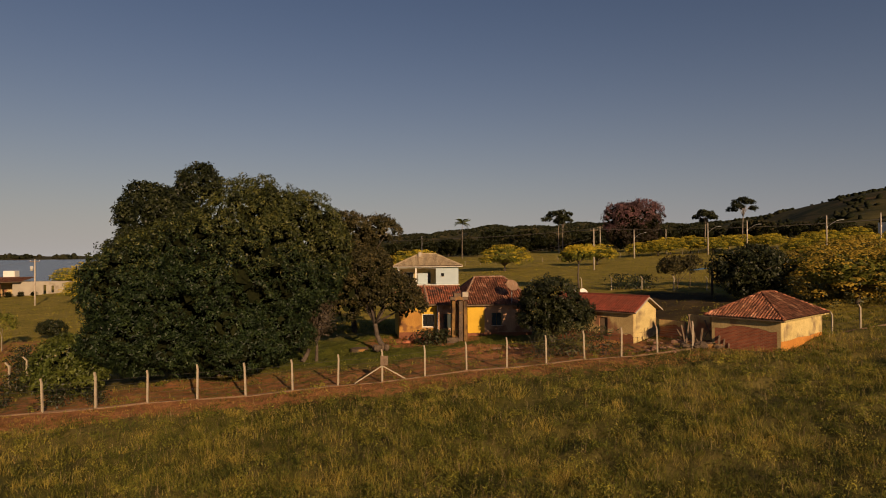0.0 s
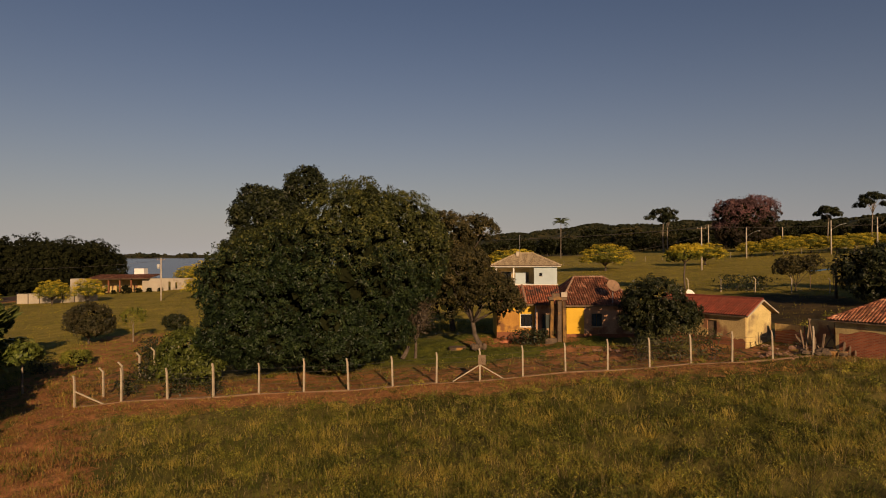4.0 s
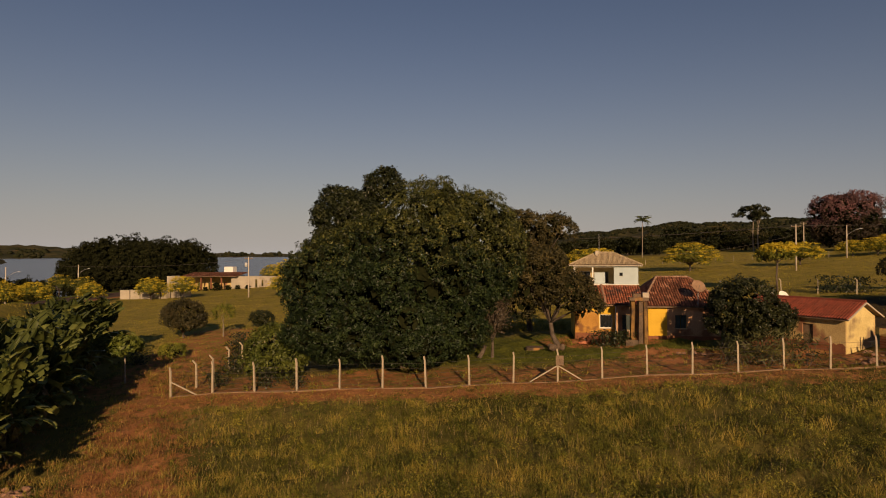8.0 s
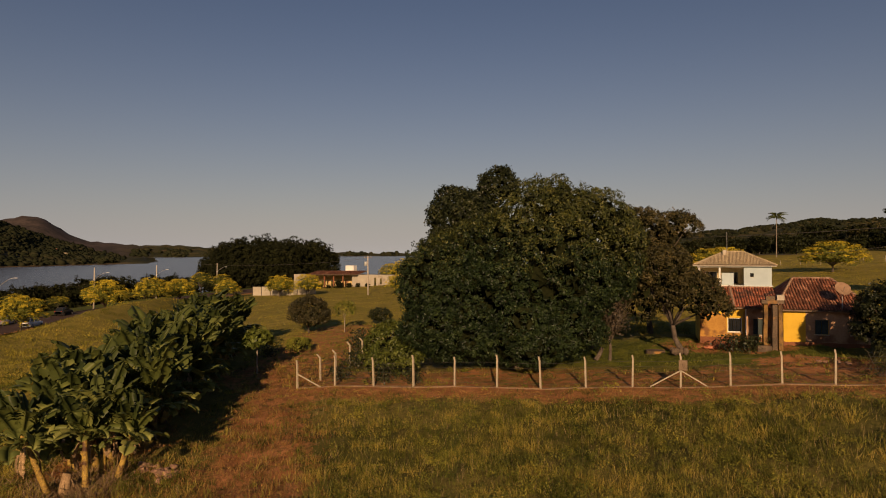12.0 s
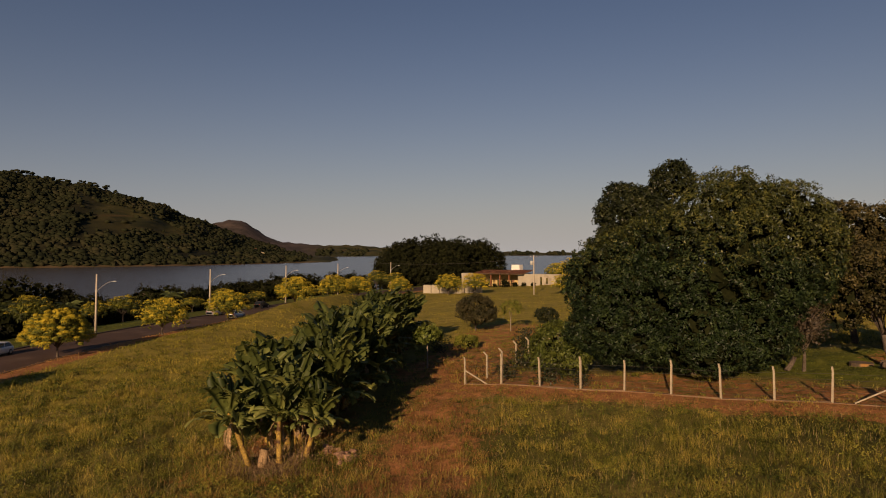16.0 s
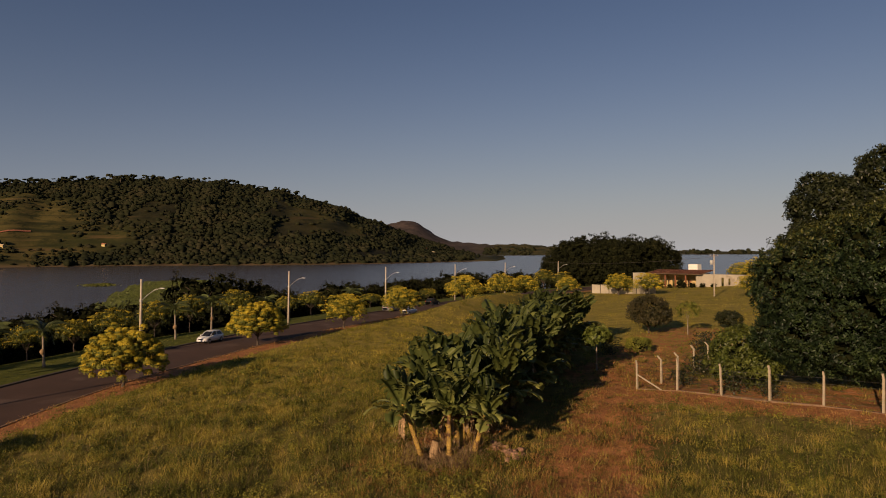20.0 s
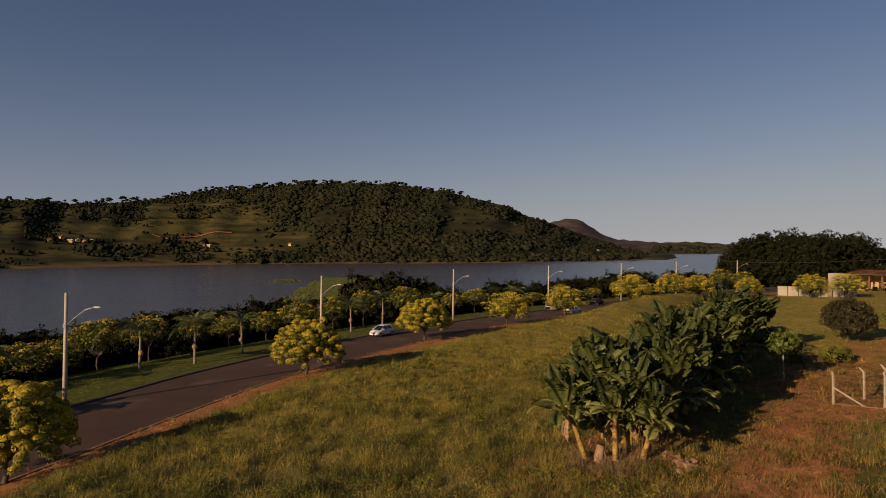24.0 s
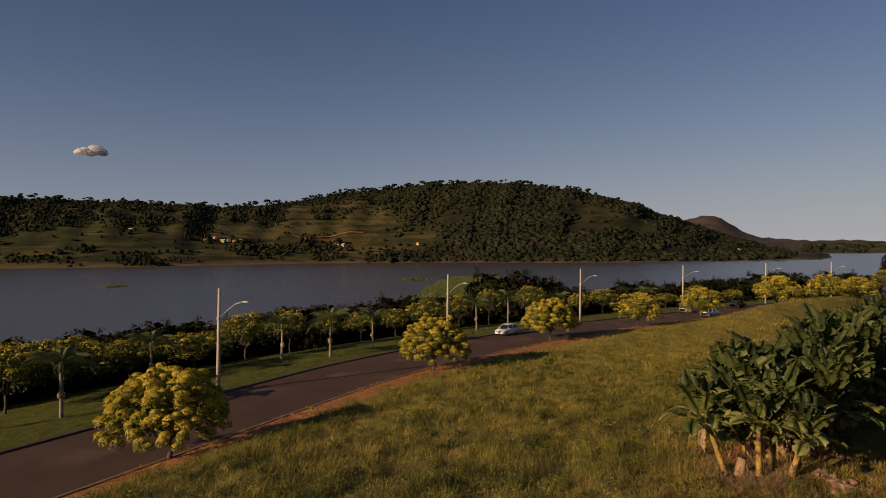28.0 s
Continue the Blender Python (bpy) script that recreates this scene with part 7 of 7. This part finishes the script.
t = thing("broken_wall", on_land(21.6, 51.2, -48), "collapsed red brick wall stub with dark stains", "wall")
part("wall", wall((0, 0), (1.5, 0), -0.4, 2.1, 0.22).mesh("wall", M_BRICKWORK), t)
part("wall", wall((1.504, 0), (2.6, 0), -0.4, 1.5, 0.22).mesh("wall", M_ORANGEBASE), t)
heap("brick_pile", "long heap of fallen bricks and earth in front of a shed", "broken brick", 17.6, 49.6, 30, 1.2, 0.17, M_STONE, 120)
heap("rubble_heap", "dark heap of brushwood and rubble between sheds", "rubble lump", 20.3, 49.6, 26, 0.8, 0.34, M_STAND, 160)
t = thing("timber_stack", on_land(22.4, 49.2), "leaning weathered planks against a brick house", "timber")
for i in range(7):
    x = -1.4 + 0.4 * i
    part("plank", Geo().tube([(x, -0.6, -0.05), (x + q.uniform(0.4, 1.2), 0.5, q.uniform(1.2, 2.3))], q.uniform(0.05, 0.1), 4, True).mesh("plank", M_TIMBER), t)
t = thing("concrete_basin", on_land(-7.6, 57.4), "low round concrete basin on dark lawn", "basin")
part("rim", Geo().tube([(0, 0, -0.2), (0, 0, 0.28)], [0.85, 0.8], 16).mesh("rim", M_STAND), t)
t = thing("fallen_log", on_land(-11.5, 51.8, 60), "short weathered log leaning by a bare tree", "log")
part("log", Geo().tube([(0, 0, 0.05), (0.5, 0, 0.55), (0.8, 0, 1.0)], [0.2, 0.17, 0.15], 8).mesh("log", M_BARK), t)
t = thing("stone_bench", on_land(-5.0, 55.0, 15), "rough stone and root heap at a tree foot", "bench")
for i in range(5):
    part("stone", Geo().lump((q.uniform(-.9, .9), q.uniform(-.3, .3), 0.3), (0.28, 0.22, 0.3), 5, 7, 0.2, i + 80).mesh("stone", M_STAND), t)
t = thing("blue_canopy", on_land(38.8, 96.0), "small blue tarpaulin canopy on thin posts", "canopy")
part("sheet", slab([(-1.6, -1, 2.6), (1.6, -1, 2.9), (1.6, 1, 2.9), (-1.6, 1, 2.6)], 0.06, M_PLASTICBLUE, "sheet"), t)
for x in (-1.5, 1.5):
    part("post", Geo().tube([(x, 0, -0.2), (x, 0, 2.66)], 0.05, 6).mesh("post", M_TIMBER), t)
dish("satellite_dish", on_land(15.9, 78.4, 30), 2.1, 0.55, "white satellite dish on a post behind a shed")
dish("satellite_dish", on_land(17.2, 78.1, 10), 1.9, 0.6, "white satellite dish on a post behind a shed")


def weeds(name, label, spots, mat, n, h, leaf, category="shrub", group="weeds by the fence"):
    for i, (x, y, s) in enumerate(spots):
        t = thing(name, on_land(x, y, 0, s), label, category, group)
        p = rng.normal(0, 0.42, (n, 3)) * (1, 1, 0) + np.stack([0 * rng.random(n), 0 * rng.random(n), h * rng.random(n) ** 0.8], 1)
        part("foliage", quad_mesh("foliage", leaves(p, p * (1, 1, 0) + (0, -0.3, 0.6), *leaf), mat), t)
        for k in range(5):
            e = p[k * 9]
            part("stem", Geo().tube([(e[0] * 0.2, e[1] * 0.2, -0.05), tuple(e)], [0.02, 0.008], 4).mesh("stem", M_BARK), t)


weeds("weedy_bush", "knee-high dark weedy bush behind a fence", [(-29.0, 41.0, 1.0), (-25.2, 41.2, 1.25), (-22.6, 41.2, 0.9), (-31.5, 47, 1.3)],
      M_DARKLEAF, 420, 1.05, (0.17, 0.08))
weeds("maize_stand", "patch of tall green maize-like stalks behind a fence", [(7.5 + 0.8 * i, 49.0 + 0.45 * (i % 3), 1.0 + 0.15 * (i % 4)) for i in range(7)], M_OLIVE, 130, 1.7, (0.5, 0.06), "plant", "garden stalks")
weeds("weedy_bush", "low green bush in front of a yellow house", [(-1.6, 59.6, 1.5), (-0.5, 59.2, 1.3), (0.2, 59.8, 1.2)], M_DARKLEAF, 420, 1.0, (0.18, 0.08), group="bushes at the house")
weeds("field_shrub", "isolated dark shrub on open pasture", [(27.5, 97.5, 2.6), (31, 98.5, 2.4), (-44, 50, 1.5), (-41, 62, 1.6), (-60, 78, 1.8), (-37, 56, 1.6)], M_DARKLEAF, 380, 0.9, (0.16, 0.07), group="field shrubs")

# marsh islands
for x, y, rx, ry in ((-357.7, -122.8, 5.5, 1.6), (-396, 40, 12, 2.5)):
    p = np.stack([x + rx * rng.normal(0, 0.5, 700), y + ry * rng.normal(0, 0.5, 700) * 2.5, np.full(700, LAKE_Z + 0.3)], 1)
    tagged(new("reed_bed", quad_mesh("reed_bed", leaves(p, np.tile((0, 0, 0.6), (700, 1)), 1.6, 0.8), M_LAWN)), "flat bright-green floating reed bed on the lake", "reeds", "reed beds", "stuff")

a = rng.uniform(76.0, 84.8, 15000)
r = rng.uniform(195, 430, 15000)
ok = r < np.minimum(205 + (84.8 - a) * 56 + 14 * np.sin(a * 5) + rng.normal(0, 7, len(a)), 428)
a, r = np.radians(a[ok]), r[ok]
p = np.stack([-np.sin(a) * r, np.cos(a) * r, np.full(len(a), LAKE_Z + 0.12)], 1)
tagged(new("marsh", quad_mesh("marsh", leaves(p, np.tile((0.3, -0.6, 0.75), (len(p), 1)), 2.0, 1.3, 0.08, 0.22), M_FRESH)), "bright-green marsh reaching into the lake", "marsh", "reed beds", "stuff")

# farms across the lake
q = random.Random(21)
for az, r in ((102.2, 1190), (101.4, 1200), (100.8, 1185), (100.3, 1195), (99.8, 1188), (99.3, 1192), (91.2, 1205), (90.6, 1200), (83.9, 1190), (57.4, 1300), (56.8, 1270), (107.8, 1210)):
    x, y = -math.sin(radians(az)) * r, math.cos(radians(az)) * r
    t = thing("far_farmhouse", on_land(x, y, q.uniform(0, 90)), "tiny pale farmhouse across the lake", "house", "farms across the lake")
    w = q.uniform(6, 11)
    part("wall", Geo().box(-w / 2, -3, -3, w / 2, 3, 3.0).mesh("wall", M_CREAM), t)
    part("roof", Geo().add([(-w / 2 - .5, -3.6, 2.9), (w / 2 + .5, -3.6, 2.9), (w / 2 + .5, 3.6, 2.9), (-w / 2 - .5, 3.6, 2.9), (-w / 2 - .5, 0, 4.8), (w / 2 + .5, 0, 4.8)],
                           [(0, 1, 5, 4), (2, 3, 4, 5), (1, 2, 5), (3, 0, 4), (3, 2, 1, 0)]).mesh("roof", M_TILEBEIGE if q.random() < 0.6 else M_TILE), t)
# red dirt track on the slope
pts = [(radians(a), r) for a, r in ((95.5, 1262), (94.2, 1240), (92.2, 1222))], [(radians(a), r) for a, r in ((94.0, 1238), (91.6, 1262), (88.8, 1285))]
for line in pts:
    g, rows = Geo(), []
    for i in range(17):
        k = i / 16 * 2
        j = min(1, int(k))
        a, r = line[j][0] + (line[j + 1][0] - line[j][0]) * (k - j), line[j][1] + (line[j + 1][1] - line[j][1]) * (k - j)
        for dr in (-2.6, 2.6):
            x, y = -math.sin(a) * (r + dr), math.cos(a) * (r + dr)
            rows.append((x, y, float(land(x, y)[0]) + 1.2))
    g.add(rows, [(2 * i, 2 * i + 1, 2 * i + 3, 2 * i + 2) for i in range(16)])
    tagged(new("dirt_track", g.mesh("dirt_track", M_BRICK)), "bare red dirt track on the far slope", "track", kind="structure")

# small evening cloud
t = thing("cloud", pose(-3742, -1412, 577, 0, 0, 20.7), "single small white evening cloud", "cloud")
for i, (x, z, r) in enumerate(((-60, -4, 18), (-42, 2, 26), (-20, 10, 26), (2, -2, 28), (26, 18, 34), (50, 6, 28), (66, -3, 19), (10, 8, 22))):
    part("puff", Geo().lump((0, x, z), (r * 1.3, r * 1.25, r * 0.72), 18, 28, 0.03, i).mesh("puff", M_CLOUD, True), t)

# ---- grass ----
def inside_house(x, y):
    a = radians(41.3)
    u, v = (x - 24.4) * math.cos(a) + (y - 46) * math.sin(a), -(x - 24.4) * math.sin(a) + (y - 46) * math.cos(a)
    return (u > -0.2) & (u < 8.5) & (v > -0.2) & (v < 5.3)


def tufty(x, y):
    """How high the growth stands, 0 to 1: mounds of one to three metres, uneven."""
    wx, wy = x + 0.8 * np.sin(y * 0.9 + 0.4 * x), y + 0.8 * np.sin(x * 0.8 - 0.3 * y)
    k = 0.8 * np.sin(wx * 2.3 + 1.7 * np.sin(wy * 1.1)) * np.sin(wy * 2.6 + 1.5 * np.sin(wx * 1.3)) + 0.55 * np.sin(wx * 5.1 - wy * 2.0) * np.sin(wy * 4.7 + wx) + 0.5 * np.sin(x * 0.53 + 2 * np.sin(y * 0.31)) * np.sin(y * 0.47 + 1.0)
    return np.clip(0.5 + 0.42 * k, 0, 1)


def blades(n, az0, az1, r0, r1, keep, h0, h1, width, bend_by, name, label, mat, per=6, spread=0.16, clump=0.0):
    """Grass in tufts of a few blades that fan out, all in one mesh: thick near the origin, thinner further away."""
    a = radians(az0) + (radians(az1) - radians(az0)) * rng.random(n)
    r = r0 * (r1 / r0) ** rng.random(n)
    x, y = -np.sin(a) * r, np.cos(a) * r
    tall = tufty(x, y)
    ok = keep(x, y) & (rng.random(n) < 1 - clump * (1 - tall))
    x, y, r, tall = x[ok], y[ok], r[ok], tall[ok]
    trodden = smooth(-9, -3, y - fence_y(x)) * smooth(2, 0, y - fence_y(x)) * smooth(-36, -31, x) * smooth(24, 14, x)
    h = h0 + (h1 - h0) * tall * (0.6 + 0.4 * rng.random(len(x))) * (1 - 0.42 * trodden)
    x, y, r, h = (np.repeat(v, per) for v in (x, y, r, h))
    k = len(x)
    d = rng.uniform(0, 2 * np.pi, k)
    out = spread * np.sqrt(rng.random(k)) * np.maximum(1, r / 40)
    x, y = x + np.cos(d) * out, y + np.sin(d) * out
    h = h * rng.uniform(0.6, 1.15, k)
    w = width * (0.6 + 0.4 * rng.random(k)) * np.maximum(1, r / 26)
    lean = bend_by * h * rng.uniform(0.2, 1.2, k)
    d = d + rng.normal(0, 0.5, k)
    foot = np.stack([x, y, land(x, y) - 0.03], 1)
    t = d + np.pi / 2 + rng.normal(0, 0.4, k)
    side = np.stack([np.cos(t), np.sin(t), 0 * t], 1) * w[:, None] / 2
    tip = foot + np.stack([np.cos(d) * lean, np.sin(d) * lean, h], 1)
    q = np.stack([foot - side, foot + side, tip + side * 0.25, tip - side * 0.25], 1)
    return tagged(new(name, quad_mesh(name, q, mat)), label, "grass", kind="stuff")


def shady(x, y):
    """The strip in the banana grove's shadow, kept clear of grass so that it stays dark."""
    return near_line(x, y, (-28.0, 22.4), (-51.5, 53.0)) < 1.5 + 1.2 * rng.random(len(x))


def pasture(x, y):
    return ~shady(x, y) & (dark_ground_at(x, y) < rng.random(len(x))) & (bare(x, y) * 0.75 < rng.random(len(x)) * 0.7) & (road_side(x, y) > 6.3) & ~inside_house(x, y) & ((y < fence_y(x) + 0.4 + 60 * (x < -32) + 40 * (x > 24)) | (y > fence_y(x) + 26)) | ((bare(x, y) > 0.3) & (rng.random(len(x)) < 0.10) & (road_side(x, y) > 6))


blades(86000, -38, 120, 15, 78, pasture, 0.05, 0.66, 0.022, 1.15, "grass", "tall uneven green and straw-coloured pasture grass", M_GRASS, 7, 0.20, 0.80)
blades(30000, 44, 122, 34, 150, lambda x, y: pasture(x, y) & (dry_at(x, y) > 0.8 * rng.random(len(x))), 0.06, 0.60, 0.022, 1.0, "dry_pasture", "sunlit straw-olive grass on the slope above the road", M_HAYGRASS, 6, 0.2, 0.4)
blades(42000, -38, 66, 70, 240, pasture, 0.08, 0.36, 0.020, 0.9, "far_grass", "dry olive grass over distant pasture", M_HAYGRASS, 4, 0.4, 0.3)
blades(17000, -38, 120, 16, 62, pasture, 0.30, 0.66, 0.013, 0.5, "grass_heads", "dry straw-coloured seed heads above the pasture", M_SEED, 2, 0.1, 0.7)
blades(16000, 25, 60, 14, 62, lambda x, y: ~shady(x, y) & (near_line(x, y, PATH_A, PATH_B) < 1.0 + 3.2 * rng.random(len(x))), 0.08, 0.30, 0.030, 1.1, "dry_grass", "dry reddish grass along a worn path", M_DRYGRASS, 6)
blades(20000, -32, 40, 34, 56, lambda x, y: np.abs(y - fence_y(x) + 2.3) < 3.2 * rng.random(len(x)), 0.06, 0.24, 0.030, 1.0, "fence_grass", "mixed dry grass along a fence", M_DRYGRASS, 6)
blades(60000, 50, 122, 38, 130, lambda x, y: (road_side(x, y) > 4.85 + 0.5 * rng.random(len(x))) & (road_side(x, y) < 5.2 + 2.2 * rng.random(len(x)) ** 2), 0.06, 0.26, 0.035, 1.1, "verge_grass", "dry weeds creeping over the road edge", M_DRYGRASS, 4, 0.2, 0.3)
blades(20000, 44, 122, 40, 130, lambda x, y: (road_side(x, y) < -5.5) & (road_side(x, y) > -32), 0.05, 0.12, 0.05, 0.8, "lawn_grass", "short mown green lawn grass", M_LAWN, 5)
blades(5000, -16, 20, 49, 72, lambda x, y: (lawn_at(x, y) > 0.4), 0.06, 0.18, 0.03, 0.8, "yard_grass", "short dark-green yard grass", M_LAWN, 5)
blades(2600, -22, 42, 38, 58, lambda x, y: (y > fence_y(x)) & (y < fence_y(x) + 9) & (np.sin(x * 0.7 + np.sin(y)) * np.sin(y * 0.9) > -0.2), 0.06, 0.26, 0.03, 1.0, "yard_weeds", "patchy green and dry weeds on bare yard earth", M_WEED, 5, 0.2, 0.4)
blades(9000, 36, 78, 18, 44, lambda x, y: near_line(x, y, (-24, 15), (-34, 27)) < 2.0 + 3.4 * rng.random(len(x)), 0.08, 0.34, 0.03, 1.1, "dry_grass", "dry brown grass round banana plants", M_DRYGRASS, 6)
blades(26000, 40, 75, 26, 36, lambda x, y: np.hypot(x + 25.6, y - 17.2) < 1.0 + 1.3 * rng.random(len(x)), 0.10, 0.42, 0.05, 1.8, "banana_litter", "dead brown banana leaves heaped round the stems", M_DRYLEAF, 5, 0.25)
blades(3000, 34, 75, 20, 78, lambda x, y: near_line(x, y, BANANA_A, BANANA_B) < 3.2, 0.12, 0.4, 0.07, 1.8, "leaf_litter", "dry brown leaf litter under banana plants", M_DRYLEAF, 4, 0.3)


def weed_mounds(n, az0, az1, r0, r1, keep):
    """Bushy mounds of small-leaved weeds that rise between the grass, in one mesh."""
    a = radians(az0) + (radians(az1) - radians(az0)) * rng.random(n)
    r = r0 * (r1 / r0) ** rng.random(n)
    x, y = -np.sin(a) * r, np.cos(a) * r
    tall = tufty(x + 3.1, y - 1.7)
    ok = keep(x, y) & (tall > 0.30 + 0.45 * rng.random(n))
    x, y, tall, r = x[ok], y[ok], tall[ok], r[ok]
    k, per = len(x), 52
    wide, high = rng.uniform(0.25, 0.70, k), rng.uniform(0.30, 0.85, k) * (0.5 + 0.6 * tall)
    o = unit(rng.normal(0, 1, (k, per, 3)))
    o[..., 2] = np.abs(o[..., 2])
    p = np.stack([x, y, land(x, y) + 0.02], 1)[:, None] + o * np.stack([wide, wide, high], 1)[:, None] * rng.uniform(0.45, 1.08, (k, per, 1))
    p, n_ = p.reshape(-1, 3), (o * (1, 1, 0.8) + (0, 0, 0.25)).reshape(-1, 3)
    size = np.repeat(np.maximum(1, r / 34), per)[:, None, None]
    l = leaves(p, n_, 0.10, 0.040, 0.2, 0.4)
    l = (l - p[:, None]) * size + p[:, None]
    tagged(new("weeds", quad_mesh("weeds", l, M_WEED)), "low yellow-green weeds among pasture grass", "weeds", kind="stuff")


weed_mounds(12500, -38, 120, 15, 74, lambda x, y: pasture(x, y) & (near_line(x, y, PATH_A, PATH_B) > 3.5) & (near_line(x, y, (-36, 42), (-50, 72)) > 4) & ((y - fence_y(x) < -4) | (y > fence_y(x)) | (rng.random(len(x)) < 0.25)))
